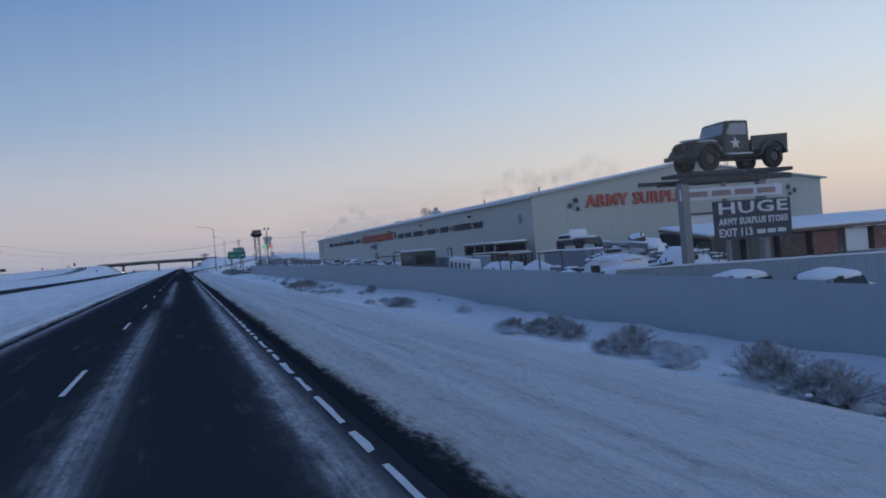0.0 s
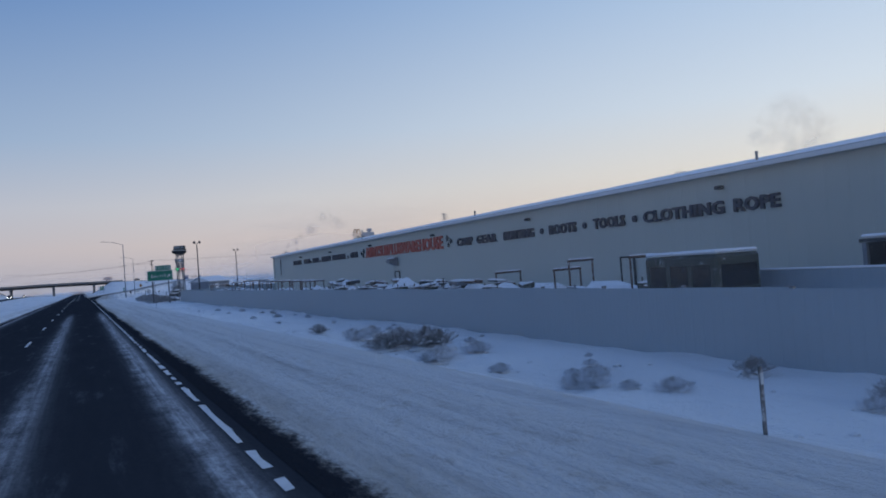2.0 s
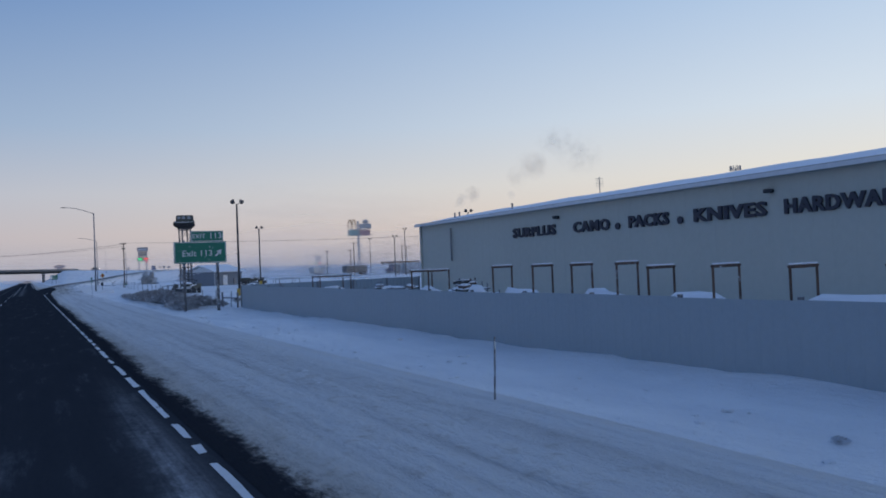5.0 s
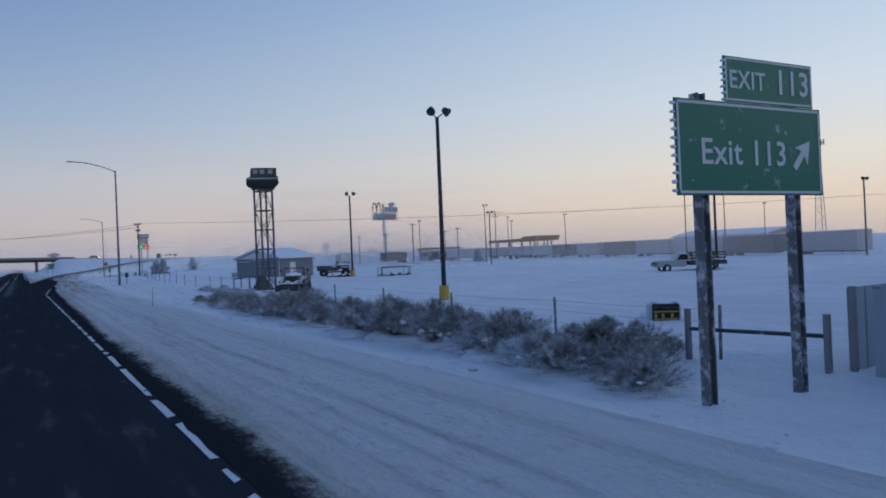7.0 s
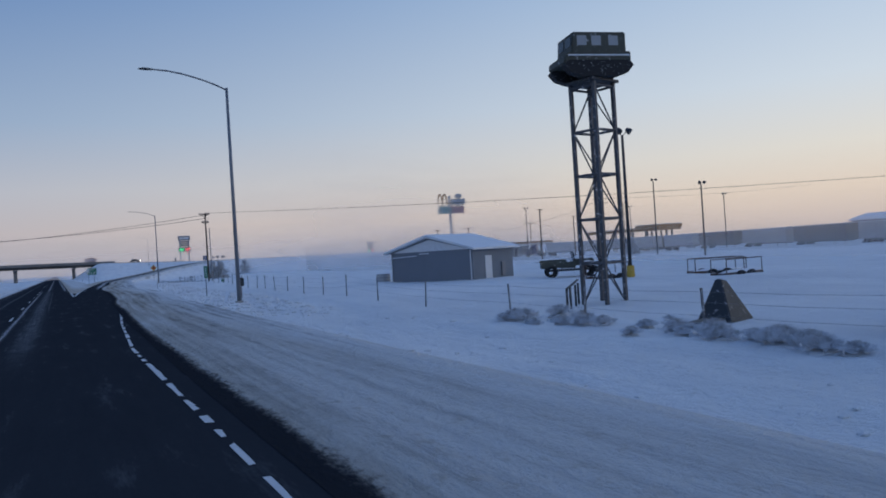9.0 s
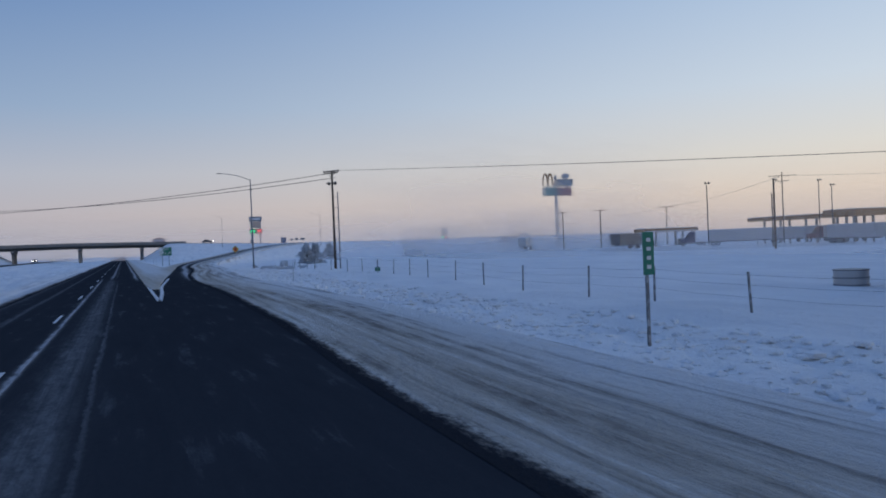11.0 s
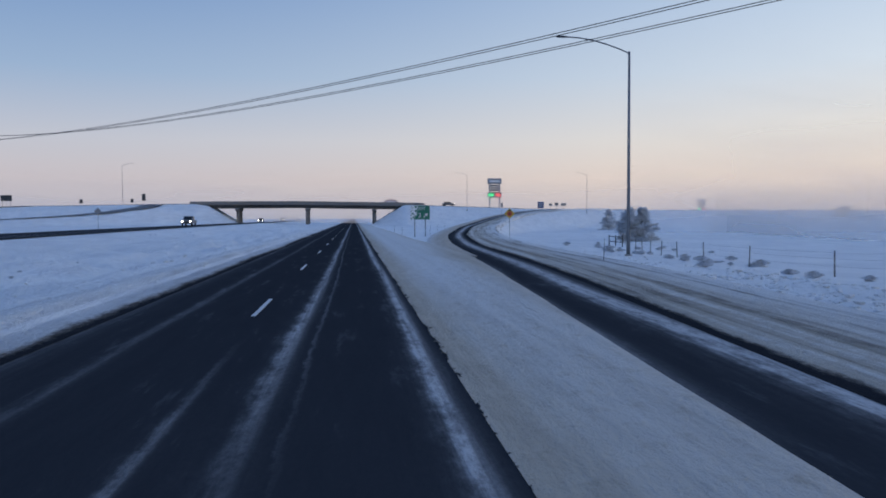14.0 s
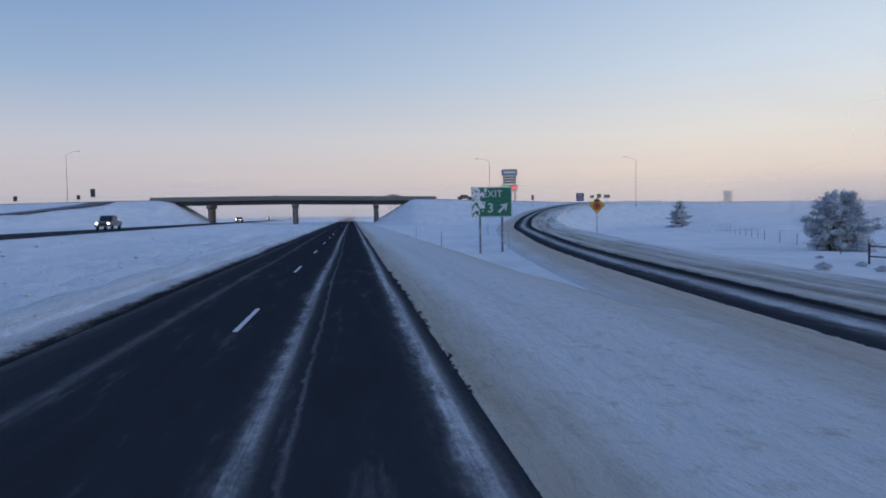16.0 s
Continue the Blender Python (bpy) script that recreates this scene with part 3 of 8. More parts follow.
def edge_ribbon(name, inner, outer, mat, label, heights, cols=9, taper=0):
    """A ploughed strip between two lines of points; heights lift it across its width above road and land."""
    me = bpy.data.meshes.new(name)
    vs, fs, uvs, run = [], [], [], 0.0
    for i, (a, b) in enumerate(zip(inner, outer)):
        if i:
            run += (inner[i] - inner[i - 1]).length
        for c in range(cols + 1):
            f = c / cols
            p = a.lerp(b, f * min(1.0, 0.05 + i / taper) if taper else f)
            g = land(p.x, p.y)
            z = max(a.z + 0.007, g + 0.012) if c < cols else g - 0.01
            if 0 < c < cols:
                z += heights * math.sin(f * math.pi) * (0.5 + 0.9 * abs(noise.noise((p.x * 0.8, p.y * 0.35, 4.0))))
            vs.append((p.x, p.y, z))
            uvs.append(((p - a).length, run))
    w = cols + 1
    for i in range(len(inner) - 1):
        for c in range(cols):
            k = i * w + c
            fs.append((k, k + 1, k + w + 1, k + w))
    me.from_pydata(vs, [], fs)
    lay = me.uv_layers.new(name="UVMap")
    for lp in me.loops:
        lay.data[lp.index].uv = uvs[lp.vertex_index]
    me.materials.append(mat)
    me.polygons.foreach_set("use_smooth", [True] * len(me.polygons))
    return tagged(new(name, me), label, "road edge", kind="structure")


def ramp_side(off):
    out = []
    for i, p in enumerate(RAMP_LINE):
        q = RAMP_LINE[min(i + 1, len(RAMP_LINE) - 1)] - RAMP_LINE[max(i - 1, 0)]
        out.append(p + Vector((q.y, -q.x, 0)).normalized() * off)
    return out


def build_edges():
    near, far = ramp_side(0), ramp_side(1)
    inner = [Vector((right_edge(y) - 0.35, y, 0)) for y in np.arange(-30, 284, 1.0)]
    outer = [p + Vector((4.75, 0, 0)) for p in inner]
    for p, q in zip(near, far):
        if p.y > 285:
            off = lerp(p.y, [285, 296, 308, 325], [-0.1, -0.45, -0.4, 0.3])
            inner.append(p + (q - p) * off)
            outer.append(p + (q - p) * (off + 4.75))
    edge_ribbon("road_edge", inner, outer, DIRTY_EDGE, "dirty packed snow along the shoulder and the ramp", 0.05, 15)
    # packed snow on the gore, from the parting lines outwards
    ys = [float(k) for k in np.arange(281, 362, 1.0)] + [float(k) for k in np.arange(362, 640, 1.5)]
    inner = [Vector((lerp(y, [281, 284, 287, 306, 640], [1.5, 1.4, 1.28, 1.3, 1.4]), y, 0)) for y in ys]
    outer = [Vector((gore_right(y) if y < 344 else lerp(y, [344, 352, 372, 640], [6.7, 7.0, 6.2, 5.0]), y, 0)) for y in ys]
    edge_ribbon("gore_snow", inner, outer, GORE_SNOW, "beige packed snow on the exit gore and along the road", 0.06, 12)
    ys = [float(k) for k in np.arange(-30, 640, 1.5)]
    edge_ribbon("road_edge", [Vector((lerp(y, [-30, 150, 240], [-5.35, -5.3, -4.95]), y, 0)) for y in ys], [Vector((-7.3, y, 0)) for y in ys], CLEAN_EDGE, "ploughed snow bank along the median", 0.12)
    k = next(i for i, p in enumerate(RAMP_LINE) if p.y > 342)
    edge_ribbon("ramp_edge", ramp_side(-1.5)[k:], ramp_side(-3.6)[k:], RAMP_SNOW, "dirty packed snow along the ramp", 0.05, taper=5)


build_edges()


def build_lines():
    rnd = random.Random(4)
    # broken centre line
    dash = thing("lane_dashes", "worn white broken lane line", "road marking", Matrix(), kind="structure")
    bm = bmesh.new()
    box(bm, (0, 0, 0.005), (0.095, 3.4, 0.006))
    me = part("dash", bm, LINE, dash).data
    bpy.data.objects.remove(dash.children[0])
    for k in range(40):
        y = 14.2 + 14.51 * k
        share("dash", me, dash, pose(-2.12, y + 1.8, 0.0))
    # edge line, broken up by packed snow
    edge = thing("edge_line", "white edge line broken by packed snow", "road marking", Matrix(), kind="structure")
    lo = [Vector((1.68, y, 0.0)) for y in np.arange(-20, 211, 0.5)] + [Vector((lerp(y, [211, 222, 250, 268, 300, 320], [1.68, 2.2, 4.0, 5.2, 7.2, 8.3]), y, 0)) for y in np.arange(211, 236, 0.5)]
    i = 0
    while i < len(lo) - 4:
        n = min(rnd.choice([1, 1, 2, 2, 3, 4]), len(lo) - 1 - i)
        bm = bmesh.new()
        w = rnd.uniform(0.035, 0.055)
        seg = lo[i:i + n + 1]
        a = [bm.verts.new(p + Vector((-w, 0, 0.006))) for p in seg]
        b = [bm.verts.new(p + Vector((w + rnd.uniform(-0.02, 0.02), rnd.uniform(-0.1, 0.1), 0.006))) for p in seg]
        for k in range(n):
            bm.faces.new((a[k], b[k], b[k + 1], a[k + 1]))
        part("edge_dash", bm, LINE, edge)
        i += n + (1 if rnd.random() < 0.8 else 0)
    gore = thing("gore_lines", "white painted lines that part at the exit gore", "road marking", Matrix(), kind="structure")
    for line, whole in (([(1.38, 269.5), (1.39, 276), (1.39, 281), (1.38, 285.5)], 60), ([(1.42, 269.5), (1.78, 276), (2.17, 285), (2.77, 293), (3.37, 301), (3.55, 303)], 62)):
        pts = catmull([(x, y, 0.0) for x, y in line], 16)
        k = 0
        while k < len(pts) - 1:
            n = 12 if k < whole else rnd.choice([2, 3, 4])
            seg = [p.lerp(q, u / 4) for p, q in zip(pts[k:k + n], pts[k + 1:k + n + 1]) for u in range(4)] + [pts[min(k + n, len(pts) - 1)]]
            if len(seg) > 1:
                bm = bmesh.new()
                half = 0.1 if k < whole else rnd.uniform(0.05, 0.08)
                a, b = [], []
                for p in seg:
                    bite = max(0.0, noise.noise((p.x, p.y * 2.3, 7.0)) - 0.15) * 0.12 if k > 12 else 0.0
                    a.append(bm.verts.new(p + Vector((-half + bite + rnd.uniform(0, 0.02), 0, 0.0095))))
                    b.append(bm.verts.new(p + Vector((half - max(0.0, noise.noise((p.x, p.y * 2.9, 3.0)) - 0.1) * 0.14 + rnd.uniform(-0.02, 0.01), 0, 0.0095))))
                for i in range(len(seg) - 1):
                    bm.faces.new((a[i], b[i], b[i + 1], a[i + 1]))
                part("gore_line", bm, LINE, gore)
            k += n if k < whole else n + rnd.choice([0, 1])


build_lines()


# ---- overpass ----
def build_overpass():
    o = thing("overpass", "grey concrete highway overpass on round-edged piers", "bridge", pose(0, BRIDGE_Y, 0))
    xs = list(range(-54, 26, 3))
    bm = bmesh.new()
    for x0, x1 in zip(xs[:-1], xs[1:]):
        z0, z1 = deck_z(x0), deck_z(x1)
        prism(bm, [(x0, z0 - 0.45), (x1, z1 - 0.45), (x1, z1), (x0, z0)], "Y", -BRIDGE_W / 2, BRIDGE_W / 2)
    bmesh.ops.remove_doubles(bm, verts=bm.verts, dist=0.001)
    part("deck", bm, BRIDGE_MAT, o)
    for y in (-4.2, -1.4, 1.4, 4.2):
        bm = bmesh.new()
        prism(bm, [(x, deck_z(x) - 1.5) for x in xs] + [(x, deck_z(x) - 0.46) for x in reversed(xs)], "Y", y - 0.22, y + 0.22)
        part("girder", bm, DARK, o, "weathered steel girder")
    for y in (-5.35, 5.35):
        bm = bmesh.new()
        prism(bm, [(x, deck_z(x) + 0.003) for x in xs] + [(x, deck_z(x) + 0.75) for x in reversed(xs)], "Y", y - 0.14, y + 0.14)
        part("parapet", bm, BRIDGE_MAT, o)
    for x in (-38.7, -15.7, 7.1):
        zt = deck_z(x) - 1.5
        bm = bmesh.new()
        prism(bm, [(-5.0, zt), (5.0, zt), (5.0, zt - 0.5), (4.0, zt - 1.05), (-4.0, zt - 1.05), (-5.0, zt - 0.5)], "X", x - 0.65, x + 0.65)
        cap = part("pier_cap", bm, BRIDGE_MAT, o)
        for y in (-2.6, 2.6):
            bm = bmesh.new()
            tube(bm, (x, y, -0.6), (x, y, zt - 1.05), 0.62, seg=16)
            part("pier_column", bm, BRIDGE_MAT, o)
    for x, d in ((-52, 1), (22, -1)):
        bm = bmesh.new()
        zt = deck_z(x) - 0.46
        box(bm, (x, 0, zt - 0.9), (1.2, BRIDGE_W, 1.8))
        part("abutment", bm, BRIDGE_MAT, o)


build_overpass()


# ---- warehouse ----
WX, WY, WA = 23.7, 48.2, -1.46
WH = thing("warehouse", "long beige metal warehouse with snow-covered low gable roof", "warehouse", pose(WX, WY, -0.4, 0, 0, WA))
WL, WW, WE, WR = 103.5, 25.6, 5.4, 7.2   # length, width, eave and ridge above its floor


def ribbed(bm, a, b, z0, z1f, pitch=0.9, out=(0, 0, 0), depth=0.008):
    """Sheet metal with raised ribs from a to b; z1f gives the top along the run."""
    a, b, out = Vector(a), Vector(b), Vector(out)
    n = max(1, round((b - a).length / pitch))
    row = []
    for k in range(n):
        for f, o in ((0, 0), (0.80, 0), (0.84, 1), (0.96, 1)):
            s = (k + f) / n
            row.append((a.lerp(b, s) + out * depth * o, s))
    row.append((b.copy(), 1.0))
    lo = [bm.verts.new((p.x, p.y, z0)) for p, s in row]
    hi = [bm.verts.new((p.x, p.y, z1f(s))) for p, s in row]
    for k in range(len(row) - 1):
        bm.faces.new((lo[k], lo[k + 1], hi[k + 1], hi[k]))


def build_warehouse():
    gab = lambda s: WE + (WR - WE) * (1 - abs(2 * s - 1))
    bm = bmesh.new()
    ribbed(bm, (0, WL, 0), (0, 0, 0), 0, lambda s: WE, out=(-1, 0, 0))
    part("wall", bm, STEEL_SIDING, WH)
    bm = bmesh.new()
    ribbed(bm, (0, 0, 0), (WW, 0, 0), 0, gab, out=(0, -1, 0))
    part("wall", bm, STEEL_SIDING, WH)
    bm = bmesh.new()
    ribbed(bm, (WW, WL, 0), (0, WL, 0), 0, gab, out=(0, 1, 0))
    part("wall", bm, STEEL_SIDING, WH)
    bm = bmesh.new()
    ribbed(bm, (WW, 0, 0), (WW, WL, 0), 0, lambda s: WE, out=(1, 0, 0))
    part("wall", bm, STEEL_SIDING, WH)
    bm = bmesh.new()
    prism(bm, [(-0.35, WE - 0.03), (WW / 2, WR + 0.02), (WW + 0.35, WE - 0.03), (WW + 0.35, WE + 0.1), (WW / 2, WR + 0.14), (-0.35, WE + 0.1)], "Y", -0.35, WL + 0.35)
    roof = part("roof", bm, ROOFING, WH)
    bm = bmesh.new()
    n = 60
    rows = []
    for j in range(n + 1):
        y = -0.25 + (WL + 0.5) * j / n
        row = []
        for i in range(13):
            u = i / 12
            x = -0.3 + (WW + 0.6) * u
            z = WE + 0.104 + (WR - WE + 0.04) * (1 - abs(2 * u - 1))
            th = 0.0 if i in (0, 12) or j in (0, n) else 0.1 + 0.07 * noise.noise((x * 0.3, y * 0.25, 2.0))
            row.append(bm.verts.new((x, y, z + th)))
        rows.append(row)
    for j in range(n):
        for i in range(12):
            bm.faces.new((rows[j][i], rows[j][i + 1], rows[j + 1][i + 1], rows[j + 1][i]))
    part("roof_snow", bm, CAP, WH, "blanket of snow on the roof", True)
    for side in (-0.36,):
        bm = bmesh.new()
        box(bm, (side - 0.02, WL / 2, WE - 0.03), (0.1, WL + 0.7, 0.16))
        part("gutter", bm, TRIM, WH)
    for y in (-0.03, WL + 0.03):
        bm = bmesh.new()
        box(bm, (-0.03, y, WE / 2), (0.18, 0.18, WE))
        part("corner_trim", bm, STEEL_SIDING, WH)
    for u in (0.9, 12, 37.6, 63.7, 92.2, 99.2, 99.9):
        bm = bmesh.new()
        x = 1.0
        tube(bm, (x, u, WE + 0.1), (x, u, WE + 0.62), 0.055)
        tube(bm, (x, u, WE + 0.62), (x, u, WE + 0.7), 0.085, 0.06)
        part("roof_vent", bm, POLE_STEEL, WH)
    # lettering along the side wall
    def side(text, u0, u1, z, h, mat):
        m = Matrix.Translation((-0.06, (u0 + u1) / 2, z)) @ pose(0, 0, 0, 90, 0, -90)
        ob = letters("lettering", text, h / 0.72, mat, m, WH, 0.05, bold=0.02)
        heavy(ob, h * 0.03)
        w = ob.dimensions.x
        ob.data.transform(Matrix.Diagonal(((u1 - u0) / max(w, 0.01), 1, 1, 1)))
        return ob
    zc = 0.4
    for text, a, b in (("ROPE", 10.1, 12.4), ("CLOTHING", 12.9, 18.0), ("TOOLS", 19.4, 22.0), ("BOOTS", 23.6, 26.3), ("HUNTING", 28.0, 31.7), ("GEAR", 32.7, 35.6), ("CAMP", 36.2, 38.7)):
        side(text, a, b, 3.52 + zc, 0.52, NAVY_LETTER)
    side("ARMYSURPLUSWAREHOUSE", 41.2, 59.6, 3.66 + zc, 0.95, RED_LETTER)
    for text, a, b in (("GIFTS", 62.2, 64.6), ("HARDWARE", 66.6, 71.4), ("KNIVES", 72.2, 76.0), ("PACKS", 77.5, 80.2), ("CAMO", 81.6, 84.6), ("SURPLUS", 86.2, 90.6)):
        side(text, a, b, 3.66 + zc, 0.55, NAVY_LETTER)
    for u in (18.65, 22.8, 27.1, 65.5, 76.8, 81.0):
        bm = bmesh.new()
        tube(bm, (-0.11, u, 3.55 + zc), (-0.03, u, 3.55 + zc), 0.17, seg=12)
        part("dot", bm, NAVY_LETTER, WH)
    # gable lettering
    m = Matrix.Translation((12.9, -0.09, 4.35 + zc)) @ pose(0, 0, 0, 90, 0, 0)
    ob = letters("lettering", "ARMY SURPLUS WAREHOUSE", 1.2, RED_LETTER, m, WH, 0.05, bold=0.02)
    heavy(ob, 0.032)
    ob.data.transform(Matrix.Diagonal((17.5 / ob.dimensions.x, 1, 1, 1)))

    # louvre, wall lamps, doors, heater hood, downpipe and stars on the side wall
    bm = bmesh.new()
    box(bm, (-0.05, 2.3, 3.97), (0.06, 0.62, 0.78))
    lv = part("louvre", bm, TRIM, WH)
    for k in range(7):
        bm = bmesh.new()
        box(bm, (-0.1, 2.3, 3.66 + 0.1 * k), (0.03, 0.54, 0.07), m=Matrix.Rotation(radians(30), 4, "Y"))
        part("slat", bm, POLE_STEEL, lv)
    for u in (13.0, 28.5, 42.9, 58.0, 72.0, 86.0):
        bm = bmesh.new()
        box(bm, (-0.16, u, 4.76), (0.3, 0.34, 0.16), bevel=0.04)
        part("wall_lamp", bm, DARK, WH)
    for u in (19.45, 51.3):
        bm = bmesh.new()
        for o in (-0.5, 0.5):
            box(bm, (-0.06, u + o, 1.06), (0.1, 0.08, 2.12))
        box(bm, (-0.06, u, 2.14), (0.1, 1.08, 0.08))
        fr = part("door_frame", bm, DARK, WH)
        bm = bmesh.new()
        box(bm, (-0.04, u, 1.05), (0.05, 0.92, 2.1))
        part("door", bm, STEEL_SIDING, WH, "closed beige steel door")
    bm = bmesh.new()
    prism(bm, [(-0.04, 2.65), (-0.75, 2.95), (-0.75, 3.15), (-0.04, 3.4)], "Y", 51.0, 52.1)
    part("vent_hood", bm, POLE_STEEL, WH)
    bm = bmesh.new()
    lump(bm, (-0.4, 51.55, 3.3), (0.4, 0.55, 0.1), 2, 0.2, 1)
    part("hood_snow", bm, CAP, WH, "snow on the vent hood")
    bm = bmesh.new()
    tube(bm, (-0.1, 98.6, 2.6), (-0.1, 98.6, 4.9), 0.06, seg=8)
    part("downpipe", bm, POLE_STEEL, WH)
    def star(name, at, r, side_wall, mat):
        bm = bmesh.new()
        pts = [((r if k % 2 == 0 else r * 0.42) * math.cos(math.pi / 2 + k * math.pi / 5), (r if k % 2 == 0 else r * 0.42) * math.sin(math.pi / 2 + k * math.pi / 5)) for k in range(10)]
        if side_wall:
            prism(bm, [(at[0] - p[0], at[1] + p[1]) for p in pts], "X", -0.12, -0.03)
        else:
            prism(bm, [(at[0] + p[0], at[1] + p[1]) for p in pts], "Y", -0.13, -0.05)
        part(name, bm, mat, WH)
    for u, z, r in ((40.35, 4.35, 0.26), (39.75, 4.12, 0.2), (40.2, 3.85, 0.19), (60.2, 4.3, 0.24), (60.9, 4.1, 0.2), (60.4, 3.85, 0.19)):
        star("star", (u, z), r, True, NAVY_LETTER)
    for x, z, r in ((3.4, 4.9, 0.3), (2.9, 4.55, 0.24), (3.5, 4.3, 0.22), (22.3, 4.9, 0.26), (22.9, 4.6, 0.22), (22.4, 4.35, 0.2)):
        star("star", (x, z), r, False, NAVY_LETTER)
    # big door and small line of writing on the gable
    bm = bmesh.new()
    box(bm, (15.6, -0.06, 2.1), (6.2, 0.1, 2.2))
    gd = part("sliding_door", bm, TRIM, WH)
    bm = bmesh.new()
    box(bm, (15.6, -0.14, 3.26), (6.6, 0.12, 0.14))
    box(bm, (18.95, -0.14, 2.1), (0.3, 0.12, 2.3))
    part("door_frame", bm, DARK, WH)
    for k in range(4):
        bm = bmesh.new()
        box(bm, (9.6 + 2.2 * k, -0.1, 5.72), (1.9, 0.06, 0.28))
        part("writing_bar", bm, NAVY_LETTER, WH)
    # aerials on the ridge
    for u, x in ((66, 11.5), (67.2, 12.2), (94.5, 10.0)):
        bm = bmesh.new()
        tube(bm, (x, u, WR - 0.3), (x, u, WR + 1.0), 0.03, seg=6)
        for k in range(4):
            tube(bm, (x - 0.35, u, WR + 0.35 + 0.18 * k), (x + 0.35, u, WR + 0.35 + 0.18 * k), 0.015, seg=5)
        part("aerial", bm, POLE_STEEL, WH)


build_warehouse()


# ---- solid fence along the yard ----
def build_yard_fence():
    f = thing("yard_fence", "long grey corrugated steel yard fence in snow", "fence", pose(12.8, 0, -0.6))
    bm = bmesh.new()
    ribbed(bm, (0, 0, 0), (0, 3.05, 0), 0.0, lambda s: 1.68, 0.3, (-1, 0, 0), 0.005)
    first = part("panel", bm, FENCE, f)
    first.location = (0, -12.0, -hollow(12.8, -10.5))
    k = 1
    while -12.0 + 3.05 * (k + 1) < 153.2:
        share("panel", first.data, f, pose(0, -12.0 + 3.05 * k, 0.02 * math.sin(k * 1.7) - hollow(12.8, -10.5 + 3.05 * k)))
        k += 1
    bm = bmesh.new()
    box(bm, (0.12, 0, 0.85), (0.09, 0.09, 1.75))
    post = part("post", bm, POLE_STEEL, f)
    post.location = (0, -12, -hollow(12.8, -12))
    for i in range(1, k + 1):
        share("post", post.data, f, pose(0, -12 + 3.05 * i, -hollow(12.8, -12 + 3.05 * i)))
    return f


build_yard_fence()


# ---- lamps and poles ----
def street_lamp(x, y, z0, h, arm=4.0, toward=-1, r=0.13):
    t = thing("street_lamp", "tall grey steel street lamp with one curved arm", "street lamp", pose(x, y, z0), "street lamps")
    bm = bmesh.new()
    tube(bm, (0, 0, 0), (0, 0, h), r, r * 0.6, 12)
    part("pole", bm, POLE_STEEL, t, smooth=True)
    bm = bmesh.new()
    pts = [Vector((toward * arm * s, 0, h - 0.12 + 1.0 * math.sin(s * math.pi / 2) ** 0.9)) for s in (0, 0.15, 0.35, 0.6, 0.8, 1.0)]
    for a, b in zip(pts[:-1], pts[1:]):
        tube(bm, a, b, r * 0.38, r * 0.34, 8)
    part("arm", bm, POLE_STEEL, t)
    bm = bmesh.new()
    lump(bm, pts[-1] + Vector((toward * 0.3, 0, -0.02)), (0.45, 0.17, 0.1), 1, 0.1, 2, True)
    part("lamp_head", bm, DARK, t)
    bm = bmesh.new()
    box(bm, (0, 0, 0.12), (0.4, 0.4, 0.24), bevel=0.03)
    part("base", bm, CONCRETE, t)
    return t


street_lamp(9.5, 234.7, -0.3, 12.8, 4.1)
street_lamp(18.4, 351.9, -0.7, 13.8, 4.3)


def flood_pole(x, y, z0, h, label="dark floodlight pole with two lamp heads on a yellow base", base=True):
    t = thing("floodlight_pole", label, "floodlight pole", pose(x, y, z0), "yard floodlights")
    bm = bmesh.new()
    tube(bm, (0, 0, 0.1), (0, 0, h), 0.13, 0.09, 10)
    part("pole", bm, DARK, t, smooth=True)
    for s in (-1, 1):
        bm = bmesh.new()
        tube(bm, (0, 0, h - 0.05), (s * 0.4, 0, h + 0.25), 0.03, seg=6)
        tube(bm, (s * 0.36, -0.05, h + 0.42), (s * 0.5, -0.28, h + 0.2), 0.13, 0.24, 10)
        part("flood_lamp", bm, DARK, t)
    if base:
        bm = bmesh.new()
        tube(bm, (0, 0, -0.2), (0, 0, 0.72), 0.28, 0.25, 14)
        part("base", bm, YELLOW, t, "yellow painted concrete base")
    return t


flood_pole(19.0, 178.8, -0.4, 9.4)
flood_pole(35.1, 229.9, -0.4, 9.7)
for x, y, z in ((89, 199, 8.5), (76, 262, 8.8), (109, 353, 11.8)):
    flood_pole(x, y, -0.6, z + 0.6, "far floodlight pole on the truck stop lot", False)


# ---- road signs ----
def board(bm, x0, x1, z0, z1, y, th=0.03):
    return box(bm, ((x0 + x1) / 2, y, (z0 + z1) / 2), (x1 - x0, th, z1 - z0))


def border(bm, x0, x1, z0, z1, y, w=0.04, inset=0.05):
    """A painted frame just in front of a sign face that looks towards -y."""
    a, b, c, d = x0 + inset, x1 - inset, z0 + inset, z1 - inset
    for cx, cz, sx, sz in (((a + b) / 2, c, b - a, w), ((a + b) / 2, d, b - a, w), (a, (c + d) / 2, w, d - c - w), (b, (c + d) / 2, w, d - c - w)):
        box(bm, (cx, y, cz), (sx, 0.006, sz))


def arrow(bm, c, s, y, deg):
    """A slanting exit arrow."""
    pts = [(-0.09, -0.5), (0.09, -0.5), (0.09, 0.05), (0.34, -0.06), (0.0, 0.5), (-0.34, -0.06), (-0.09, 0.05)]
    a = radians(deg)
    out = [(c[0] + s * (p[0] * math.cos(a) - p[1] * math.sin(a)), c[1] + s * (p[0] * math.sin(a) + p[1] * math.cos(a))) for p in pts]
    prism(bm, out, "Y", y - 0.004, y + 0.004)


